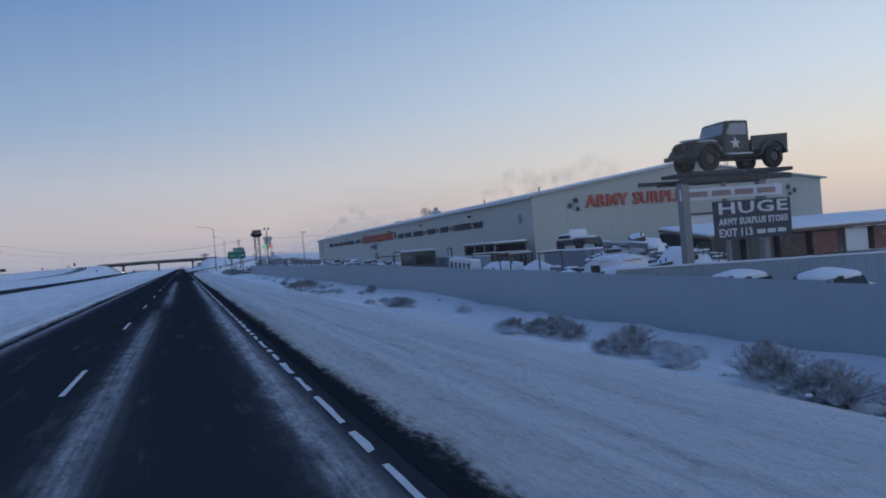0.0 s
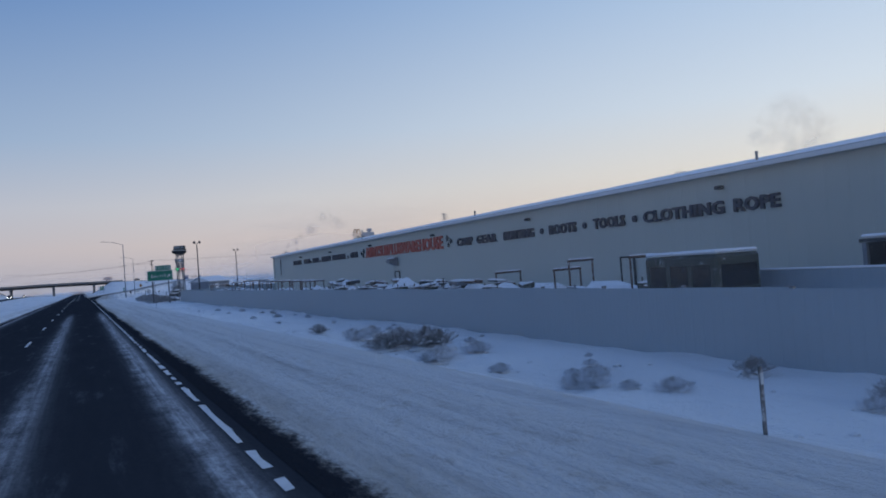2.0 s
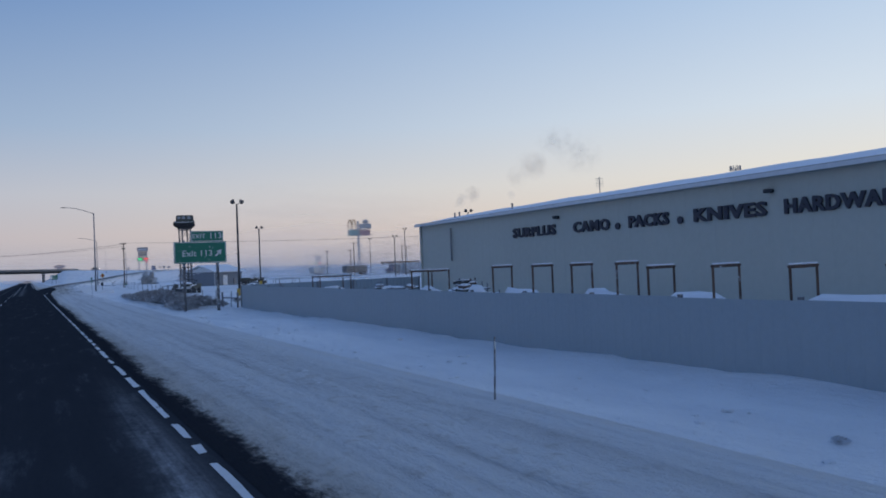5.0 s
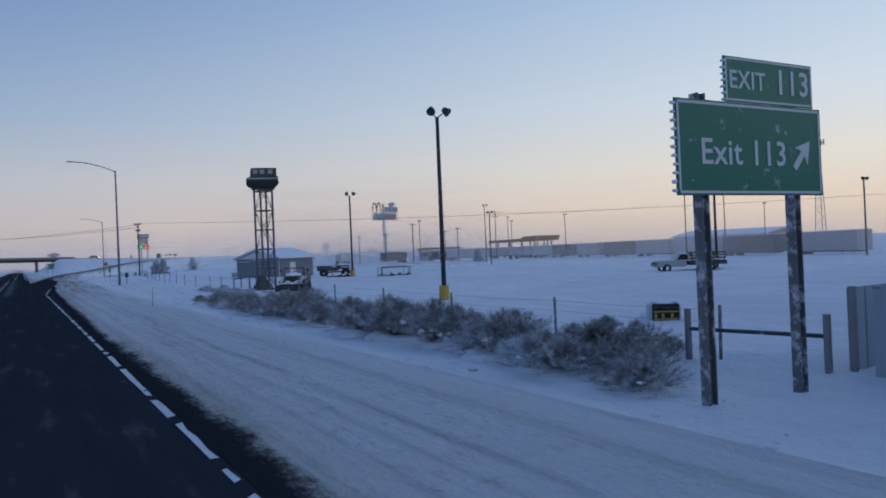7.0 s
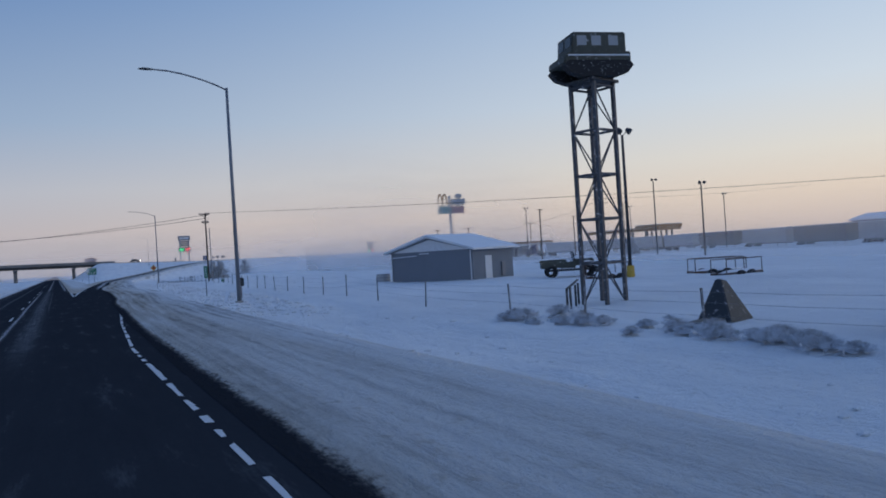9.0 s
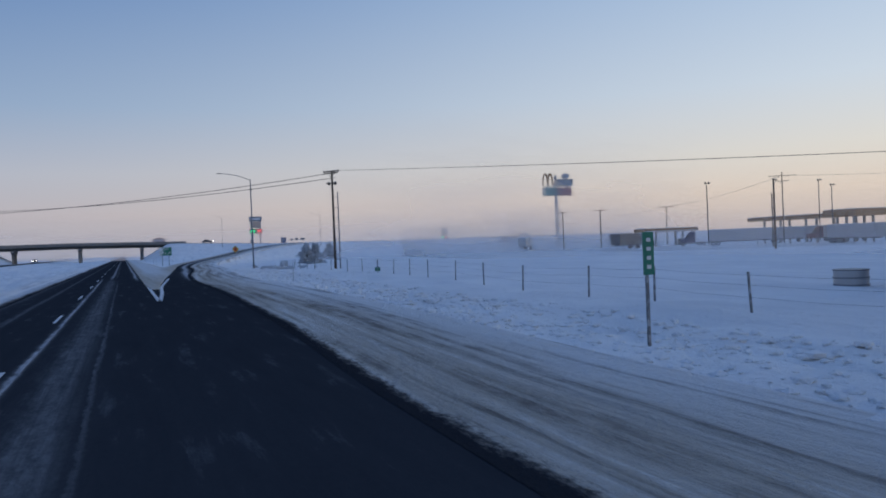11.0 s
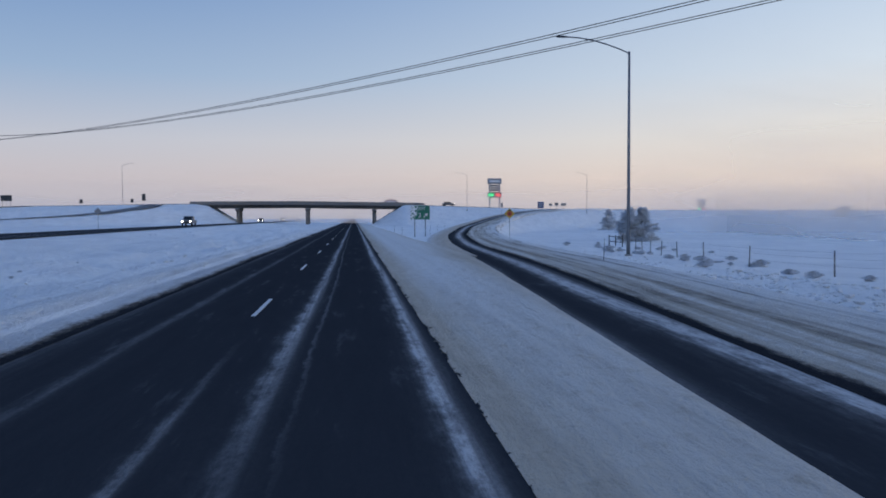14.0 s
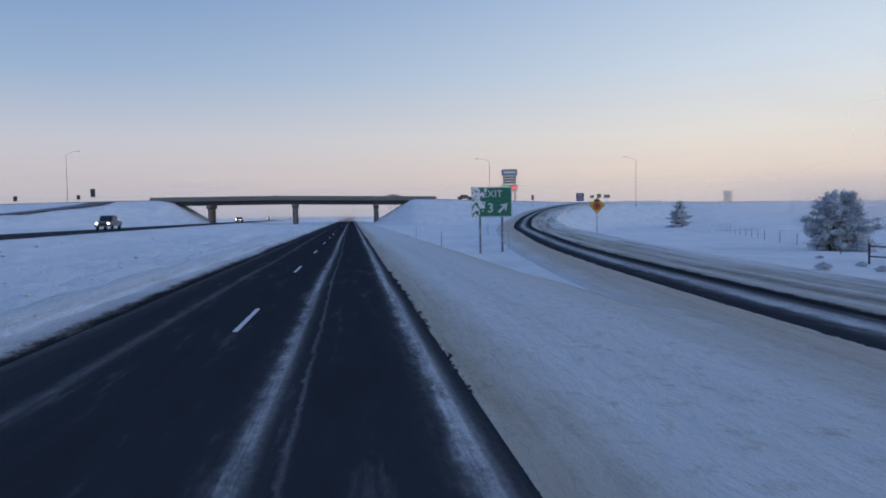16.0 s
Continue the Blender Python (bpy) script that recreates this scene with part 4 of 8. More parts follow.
def build_exit_sign():
    t = thing("exit_sign", "large green highway exit sign on two steel posts", "road sign", pose(0, 152.95, 0))
    bm = bmesh.new()
    board(bm, 8.48, 11.9, 2.73, 4.18, 0)
    big = part("panel", bm, GREEN_SIGN, t)
    bm = bmesh.new()
    board(bm, 9.58, 11.72, 4.19, 4.9, 0)
    tab = part("panel", bm, GREEN_SIGN, t)
    bm = bmesh.new()
    border(bm, 8.48, 11.9, 2.73, 4.18, -0.02)
    part("border", bm, WHITE_SIGN, big)
    bm = bmesh.new()
    border(bm, 9.58, 11.72, 4.19, 4.9, -0.02, 0.03, 0.035)
    part("border", bm, WHITE_SIGN, tab)
    letters("lettering", "Exit 113", 0.56, WHITE_SIGN, pose(9.98, -0.022, 3.38, 90), big, 0.004, stretch=1.02, bold=0.006)
    letters("lettering", "EXIT", 0.40, WHITE_SIGN, pose(10.1, -0.022, 4.53, 90), tab, 0.004, bold=0.006)
    letters("lettering", "113", 0.56, WHITE_SIGN, pose(11.2, -0.022, 4.55, 90), tab, 0.004, bold=0.008)
    bm = bmesh.new()
    arrow(bm, (11.38, 3.4), 0.62, -0.022, -42)
    part("arrow", bm, WHITE_SIGN, big)
    for x in (9.12, 11.3):
        bm = bmesh.new()
        ib = [(-0.085, -0.085), (-0.085, 0.085), (-0.065, 0.085), (-0.065, 0.008), (0.065, 0.008), (0.065, 0.085), (0.085, 0.085), (0.085, -0.085), (0.065, -0.085), (0.065, -0.008), (-0.065, -0.008), (-0.065, -0.085)]
        prism(bm, [(x + p, 0.13 + q) for p, q in ib], "Z", -0.85, 4.3)
        part("post", bm, FROSTED_POST, t, "snow-crusted steel beam post")
    for z in (2.95, 3.5, 4.0):
        bm = bmesh.new()
        box(bm, (10.2, 0.025, z), (3.35, 0.02, 0.06))
        part("back_rail", bm, POLE_STEEL, t)
    bm = bmesh.new()
    rnd = random.Random(2)
    for k in range(11):
        lump(bm, (8.47 - rnd.uniform(0, 0.04), 0.0, 2.8 + 0.13 * k), (0.05, 0.05, 0.03), k, 0.4, 1, False)
    for k in range(7):
        lump(bm, (9.57, 0.0, 4.22 + 0.1 * k), (0.045, 0.05, 0.025), k, 0.4, 1, False)
    part("ice_crust", bm, CAP, t, "ice frozen to the panel edge")


build_exit_sign()


def build_gore_sign():
    t = thing("gore_exit_sign", "green exit sign half plastered with blown snow", "road sign", pose(0, 389, 0))
    bm = bmesh.new()
    board(bm, 6.47, 8.68, 1.88, 3.5, 0)
    p = part("panel", bm, GREEN_SIGN, t)
    bm = bmesh.new()
    border(bm, 6.47, 8.68, 1.88, 3.5, -0.02, 0.03, 0.03)
    part("border", bm, WHITE_SIGN, p)
    letters("lettering", "EXIT", 0.5, WHITE_SIGN, pose(7.62, -0.022, 3.12, 90), p, 0.004, bold=0.006)
    letters("lettering", "3", 0.72, WHITE_SIGN, pose(7.5, -0.022, 2.35, 90), p, 0.004, bold=0.01)
    bm = bmesh.new()
    arrow(bm, (8.2, 2.38), 0.72, -0.022, -45)
    part("arrow", bm, WHITE_SIGN, p)
    bm = bmesh.new()
    rnd = random.Random(5)
    for k in range(60):
        x = 6.5 + abs(rnd.gauss(0, 0.3))
        if x < 7.35:
            lump(bm, (x, -0.02, rnd.uniform(1.93, 3.45)), (rnd.uniform(0.03, 0.11), 0.014, rnd.uniform(0.04, 0.16)), k, 0.6, 1, False)
    part("snow_plaster", bm, CAP, p, "snow stuck to the sign face")
    for x in (6.93, 8.15):
        bm = bmesh.new()
        box(bm, (x, 0.08, 1.3), (0.1, 0.1, 4.0))
        part("post", bm, FROSTED_POST, t)


build_gore_sign()


def small_sign(name, label, x, y, z0, zc, w, h, mat, group="", shape="box"):
    t = thing(name, label, "road sign", pose(x, y, z0), group)
    bm = bmesh.new()
    if shape == "diamond":
        r = w / 2
        prism(bm, [(0, zc - z0 - r), (r, zc - z0), (0, zc - z0 + r), (-r, zc - z0)], "Y", -0.06, -0.04)
    else:
        box(bm, (0, -0.05, zc - z0), (w, 0.02, h))
    p = part("panel", bm, mat, t)
    bm = bmesh.new()
    box(bm, (0, 0, (zc - z0) / 2), (0.055, 0.055, zc - z0 + h * 0.4))
    part("post", bm, FROSTED_POST, t)
    return t, p


BLUE_SIGN = plain("blue_sign_sheeting", (0.02, 0.06, 0.22), 0.5, vary=0.1, dust=0.05)
ORANGE = plain("orange_red_sheeting", (0.45, 0.06, 0.02), 0.5, vary=0.1)
t, p = small_sign("warning_sign", "yellow diamond warning sign with an orange disc", 25.5, 425, -0.7, 2.75, 1.75, 1.75, YELLOW, shape="diamond")
bm = bmesh.new()
tube(bm, (0, -0.075, 3.4), (0, -0.062, 3.4), 0.42, seg=20)
part("disc", bm, ORANGE, p, "orange disc")
bm = bmesh.new()
box(bm, (0, -0.078, 3.95), (0.55, 0.01, 0.18), rz=0)
box(bm, (0, -0.082, 3.42), (0.2, 0.01, 0.3), rz=0)
part("symbol", bm, DARK, p)
t, p = small_sign("service_sign", "blue service sign on a slim post beside the ramp", 61, 545, 3.4, 6.2, 2.1, 2.1, BLUE_SIGN)
for k in range(3):
    bm = bmesh.new()
    box(bm, (0, -0.068, 2.2 + 0.55 * k), (1.5, 0.01, 0.2))
    part("bar", bm, WHITE_SIGN, p)
for k, (x, y, z0, zc, w, h) in enumerate(((64.6, 546, 4.0, 6.3, 1.1, 0.7), (66.6, 546, 4.0, 6.5, 1.2, 1.0), (69.5, 548, 4.0, 6.4, 1.8, 0.9), (48, 545, 3.8, 6.2, 0.7, 1.4))):
    small_sign("route_sign", "small pale route sign at the top of the ramp", x, y, z0, zc, w, h, POLE_STEEL, "route signs")
for x, zc, w, h in ((-68.4, 9.4, 1.2, 2.2), (-72.1, 8.3, 0.9, 1.2), (-88, 8.1, 1.0, 1.3)):
    small_sign("route_sign", "small dark sign seen from behind on the embankment", x, 560, 6.9, zc, w, h, DARK, "embankment signs")
t, p = small_sign("route_sign", "small board sign on two posts seen from behind", -110.9, 560, 5.6, 9.2, 3.4, 1.9, DARK, "embankment signs")
for x in (-1.2, 1.2):
    bm = bmesh.new()
    box(bm, (x, 0.02, 1.8), (0.14, 0.1, 4.2))
    part("post", bm, FROSTED_POST, t)
small_sign("route_sign", "small dark sign seen from behind on the embankment", -131.4, 560, 4.6, 8.4, 2.6, 1.9, DARK, "embankment signs")
t = thing("light_mast", "slim grey light mast on the embankment", "light mast", pose(-116.8, 560, 5.6))
bm = bmesh.new()
tube(bm, (0, 0, 0), (0, 0, 11.0), 0.12, 0.06, 8)
part("mast", bm, POLE_STEEL, t)
small_sign("warning_sign", "small diamond sign beside the loop ramp", -42.9, 436, land(-42.9, 436) - 0.1, 3.5, 1.2, 1.2, POLE_STEEL, shape="diamond")
t, p = small_sign("mile_marker", "narrow green mile marker on a thin post", 9.65, 246.3, -0.45, 1.68, 0.26, 0.86, GREEN_SIGN)
p.data.transform(Matrix.Translation((0, -0.02, 0)))
for k in range(4):
    bm = bmesh.new()
    box(bm, (0, -0.086, 1.86 + 0.18 * k), (0.1, 0.006, 0.075))
    part("bar", bm, WHITE_SIGN, p)
t = thing("sign_cabinet", "dark roadside control cabinet on a slim post", "cabinet", pose(10.9, 240.5, -0.35))
bm = bmesh.new()
box(bm, (0, 0, 1.25), (0.35, 0.25, 0.55), bevel=0.02)
part("case", bm, DARK, t)
bm = bmesh.new()
tube(bm, (0, 0, 0), (0, 0, 1.0), 0.04)
part("post", bm, POLE_STEEL, t)


# ---- delineators ----
def delineator():
    t = thing("delineator", "thin grey roadside delineator post", "delineator", pose(6.35, 44.05, -0.5), "delineators")
    bm = bmesh.new()
    box(bm, (0, 0, 0.6), (0.045, 0.02, 1.25))
    part("post", bm, FROSTED_POST, t)
    bm = bmesh.new()
    box(bm, (0, -0.014, 1.1), (0.04, 0.006, 0.12))
    part("reflector", bm, WHITE_SIGN, t)
    return t


D0 = delineator()
for x, y in ((5.9, 110), (5.5, 183.5), (10.75, 286), (11.5, 336.7), (6.2, 401), (8.9, 391), (13, 420), (16.5, 440), (6.5, 425), (27, 440), (34, 470)):
    copy_thing(D0, pose(x, y, land(x, y) - 0.08, 2, 1, 10) @ Matrix.Diagonal((0.6, 0.6, 1, 1)))


# ---- utility poles and wires ----
def utility_pole(x, y, z0, h, label, arms=((0.25, 2.4),), rz=0.0, r=0.15, group="utility poles"):
    t = thing("utility_pole", label, "utility pole", pose(x, y, z0, 0, 0, rz), group)
    bm = bmesh.new()
    tube(bm, (0, 0, 0), (0, 0, h), r, r * 0.7, 10)
    part("pole", bm, WOOD_POLE, t, smooth=True)
    for dz, w in arms:
        bm = bmesh.new()
        box(bm, (0, -0.16, h - dz), (w, 0.1, 0.12))
        for s in (-1, 1):
            tube(bm, (0, -0.16, h - dz - 0.6), (s * w * 0.3, -0.16, h - dz), 0.02, seg=5)
        arm = part("crossarm", bm, WOOD_POLE, t)
        for s in (-0.46, -0.2, 0.2, 0.46):
            bm = bmesh.new()
            tube(bm, (s * w, -0.16, h - dz + 0.06), (s * w, -0.16, h - dz + 0.22), 0.045, 0.03, 8)
            part("insulator", bm, CONCRETE, arm)
    return t


UP = utility_pole(22.5, 318.8, -0.5, 11.5, "double wooden utility pole with crossarms and transformer gear", ((0.12, 2.2), (0.32, 1.9), (1.5, 1.3)), -50, 0.16)
bm = bmesh.new()
tube(bm, (0.62, 0.1, 0), (0.62, 0.1, 9.0), 0.08, 0.06, 8)
part("riser", bm, POLE_STEEL, UP)
for k in range(7):
    bm = bmesh.new()
    box(bm, (0.31, 0.08, 1.2 + 1.2 * k), (0.6, 0.05, 0.05))
    part("bracket", bm, POLE_STEEL, UP)
bm = bmesh.new()
lump(bm, (-0.45, 0, 10.0), (0.16, 0.16, 0.22), 2, 0.1, 2, False)
lump(bm, (0.45, 0, 10.0), (0.16, 0.16, 0.22), 3, 0.1, 2, False)
part("cutout", bm, DARK, UP)
for x, y, h, rz, arms in ((126, 414.4, 11.2, -42, ((0.3, 3.6),)), (117, 420, 11.0, -42, ((0.3, 2.4),)), (87.6, 316, 10.8, 30, ((0.2, 2.6),)), (149.2, 371, 17.4, -42, ((0.9, 6.2), (2.2, 3.2))), (160, 427, 12.4, -42, ((0.3, 4.4),)), (207, 531, 14, 30, ((0.2, 5),)), (230, 600, 12, 30, ((0.2, 5),)), (118, 345, 10.5, 30, ((0.2, 3),))):
    utility_pole(x, y, -1.2, h, "distant wooden utility pole with a crossarm", arms, rz, 0.17)


def wire(a, b, sag, r=0.018, name="power_line", label="black overhead power line"):
    a, b = Vector(a), Vector(b)
    cu = bpy.data.curves.new(name, "CURVE")
    cu.dimensions, cu.bevel_depth, cu.bevel_resolution = "3D", r, 1
    sp = cu.splines.new("POLY")
    n = 48
    sp.points.add(n)
    for i in range(n + 1):
        u = i / n
        p = a.lerp(b, u)
        sp.points[i].co = (p.x, p.y, p.z - 4 * sag * u * (1 - u), 1)
    cu.materials.append(DARK)
    return tagged(new(name, cu), label, "power line", "overhead wires")


for o, dz, sag in ((-0.2, 0.05, 1.5), (0.2, 0.02, 1.52)):
    wire((22.5 + 0.64 * o, 318.8 - 0.77 * o, 10.95 + dz), (173.8 + o, 219.7, 10.7 + dz), sag)
for o in (-0.12, 0.12):
    wire((22.1 + o, 319.2 + o, 10.66), (-93.9 + o, 442.9 + o, 17.75), 4.46)
    wire((22.9 + o, 318.7 + o, 10.16), (-86.8 + o, 449.0 + o, 20.3), 4.5)
utility_pole(-90.4, 446, 0.0, 20.6, "tall wooden utility pole beyond the opposing lanes", ((0.3, 8.6), (2.8, 8.6)), 43, 0.2)
utility_pole(173.8, 219.7, -0.8, 11.7, "distant wooden utility pole with a crossarm", ((0.12, 2.6),), 0, 0.16)
wire((149.2, 371, 15.4), (160, 427, 10.9), 1.0, 0.03)
wire((160, 427, 10.9), (207, 531, 12.6), 1.2, 0.03)
wire((149.2, 371, 15.4), (190, 330, 14.6), 0.8, 0.03)

street_lamp(76.6, 545, 3.6, 12.4, 3.0, -1, 0.075)
street_lamp(37, 548, 4.4, 11.6, 3.0, -1, 0.075)
street_lamp(-75.6, 562, 6.8, 13.0, 3.0, 1, 0.075)
for x, y, h in ((90.7, 286.5, 12.6), (128.8, 306, 11.4), (145, 357, 13.5), (143, 352, 12.0), (125, 250, 11.8), (103, 240, 11.2)):
    flood_pole(x, y, -0.8, h, "far floodlight pole on the truck stop lot", False)


# ---- truck on a pole and its billboard ----
def army_truck(m, scale=1.0):
    """A 4x4 army pickup, front towards -x, standing on its wheels at z = 0."""
    t = thing("army_truck", "olive drab army pickup truck with a white star on its door", "truck", m)
    def P(name, pts, lo, hi, mat, lab="", bev=0.03, parent=None):
        b = bmesh.new()
        prism(b, pts, "Y", lo, hi)
        bmesh.ops.bevel(b, geom=list(b.edges), offset=bev, segments=2, affect="EDGES", clamp_overlap=True)
        return part(name, b, mat, parent or t, lab)
    P("hood", [(-2.35, 0.75), (-0.75, 0.75), (-0.75, 1.42), (-1.1, 1.44), (-2.3, 1.28)], -0.55, 0.55, OLIVE, "", 0.08)
    cab = P("cab", [(-0.75, 0.62), (0.62, 0.62), (0.62, 2.08), (-0.5, 2.08), (-0.74, 1.45)], -0.8, 0.8, OLIVE, "", 0.05)
    for s in (-1, 1):
        P("side_window", [(-0.5, 1.48), (0.48, 1.48), (0.48, 1.95), (-0.36, 1.95)], s * 0.805 - 0.006, s * 0.805 + 0.006, PALE_GLASS, "", 0.003, cab)
    b = bmesh.new()
    box(b, (-0.64, 0, 1.74), (0.02, 1.4, 0.5), m=Matrix.Rotation(radians(20), 4, "Y"))
    part("windscreen", b, PALE_GLASS, cab)
    P("bed", [(0.68, 0.8), (2.55, 0.8), (2.6, 1.4), (2.5, 1.42), (2.42, 1.1), (0.72, 1.1)], -0.8, 0.8, OLIVE, "", 0.02)
    for s in (-1, 1):
        P("bed_side", [(0.68, 0.8), (2.58, 0.8), (2.62, 1.48), (0.68, 1.4)], s * 0.82 - 0.03, s * 0.82 + 0.03, OLIVE, "", 0.01)
        for cx, arch in ((-1.55, "front_fender"), (1.75, "rear_fender")):
            b = bmesh.new()
            pts = [(cx + 0.74 * math.cos(a), 0.56 + 0.68 * math.sin(a)) for a in np.linspace(0.1, math.pi - 0.1, 9)]
            pts += [(cx + 0.64 * math.cos(a), 0.55 + 0.58 * math.sin(a)) for a in np.linspace(math.pi - 0.1, 0.1, 9)]
            prism(b, pts, "Y", min(s * 0.55, s * 0.98), max(s * 0.55, s * 0.98))
            part(arch, b, OLIVE, t, "snow-dusted fender")
            b = bmesh.new()
            wheel_bm(b, (cx, s * 0.8, 0.5), 0.5, 0.28, "Y")
            w = part("wheel", b, BLACK, t)
            b = bmesh.new()
            tube(b, (cx, s * 0.74, 0.5), (cx, s * 0.92, 0.5), 0.26, 0.2, 14)
            part("rim", b, OLIVE, w)
        b = bmesh.new()
        box(b, (0.0, s * 0.86, 0.62), (1.4, 0.18, 0.07), bevel=0.02)
        part("running_board", b, OLIVE, t)
        b = bmesh.new()
        tube(b, (-2.38, s * 0.36, 1.06), (-2.28, s * 0.36, 1.06), 0.12, 0.12, 12)
        part("headlamp", b, GLASS_DARK, t)
        b = bmesh.new()
        pts = []
        for k in range(10):
            r = 0.27 if k % 2 == 0 else 0.11
            a = math.pi / 2 + k * math.pi / 5
            pts.append((-0.12 + r * math.cos(a), 1.12 + r * math.sin(a)))
        prism(b, pts, "Y", s * 0.806 - 0.006, s * 0.806 + 0.006)
        part("star", b, WHITE_SIGN, cab, "white painted star")
    b = bmesh.new()
    for k in range(7):
        box(b, (-2.36, -0.3 + 0.1 * k, 1.05), (0.04, 0.03, 0.34))
    part("grille", b, DARK, t)
    b = bmesh.new()
    box(b, (-2.5, 0, 0.68), (0.14, 1.7, 0.18), bevel=0.03)
    part("bumper", b, OLIVE, t)
    b = bmesh.new()
    box(b, (0.1, 0, 0.55), (4.6, 0.75, 0.14), bevel=0.02)
    part("chassis", b, DARK, t)
    b = bmesh.new()
    lump(b, (0.05, 0, 2.08), (0.5, 0.72, 0.07), 1, 0.2, 2)
    part("snow", b, CAP, t, "snow lying on the roof", True)
    b = bmesh.new()
    lump(b, (-1.5, 0, 1.36), (0.75, 0.5, 0.1), 2, 0.25, 2)
    part("snow", b, CAP, t, "snow lying on the hood", True)
    for s in (-1, 1):
        b = bmesh.new()
        lump(b, (-1.55, s * 0.78, 1.23), (0.5, 0.2, 0.06), 4 + s, 0.3, 2)
        part("snow", b, CAP, t, "rime on the fender", True)
        b = bmesh.new()
        box(b, (0.0, s * 0.87, 0.67), (1.3, 0.16, 0.05), bevel=0.02)
        part("snow", b, CAP, t, "snow on the running board")
    return t


NEARER = Matrix.Translation((0, 0, 0.361)) @ Matrix.Scale(0.823, 4)
army_truck(NEARER @ pose(20.85, 24.7, 4.07) @ Matrix.Scale(0.93, 4))
BB = thing("roadside_billboard", "dark store billboard under a truck platform on steel posts", "billboard", NEARER @ pose(0, 23.8, 0))
bm = bmesh.new()
box(bm, (20.75, 0.8, 4.0), (4.9, 1.9, 0.14), bevel=0.02)
plat = part("platform", bm, DARK, BB)
for y in (0.1, 1.5):
    bm = bmesh.new()
    box(bm, (20.6, y, 3.74), (5.3, 0.14, 0.2))
    part("beam", bm, DARK, BB)
for x, w, top in ((18.22, 0.34, 3.66), (20.15, 0.16, 3.7), (21.9, 0.3, 3.7)):
    bm = bmesh.new()
    box(bm, (x, 0.3, (top - 1.9) / 2), (w, w, top + 1.9), bevel=0.02)
    part("post", bm, POLE_STEEL, BB)
bm = bmesh.new()
box(bm, (20.25, 0.02, 3.2), (4.5, 0.07, 0.46), rz=-5, bevel=0.01)
UB = part("upper_board", bm, TRIM, BB, "faded white board with a worn line of writing")
bm = bmesh.new()
for k in range(4):
    box(bm, (18.75 + 1.0 * k, 0.12 - 0.087 * k - 0.04, 3.2), (0.8, 0.01, 0.2), rz=-5)
part("bars", bm, PALE_RED, UB)
bm = bmesh.new()
box(bm, (20.94, -0.25, 2.11), (3.68, 0.08, 1.5), bevel=0.01)
SB = part("sign_board", bm, plain("dark_sign_board", (0.03, 0.04, 0.06), 0.6, vary=0.2, dust=0.03), BB)
for txt, size, z, w in (("HUGE", 0.62, 2.55, 3.3), ("ARMY SURPLUS STORE", 0.34, 2.05, 3.3)):
    ob = letters("lettering", txt, size, WHITE_SIGN, pose(20.94, -0.3, z, 90), SB, 0.006, bold=0.012)
    ob.data.transform(Matrix.Diagonal((w / ob.dimensions.x, 1, 1, 1)))
ob = letters("lettering", "EXIT 113", 0.42, WHITE_SIGN, pose(20.05, -0.3, 1.62, 90), SB, 0.006, bold=0.012)
ob.data.transform(Matrix.Diagonal((1.55 / ob.dimensions.x, 1, 1, 1)))
bm = bmesh.new()
for k in range(3):
    box(bm, (21.25 + 0.5 * k, -0.3, 1.6), (0.4, 0.01, 0.16))
part("bars", bm, WHITE_SIGN, SB)


# ---- tower with a tracked snow vehicle ----
def mid_of(a, b):
    return (a[0] + b[0]) / 2, (a[1] + b[1]) / 2


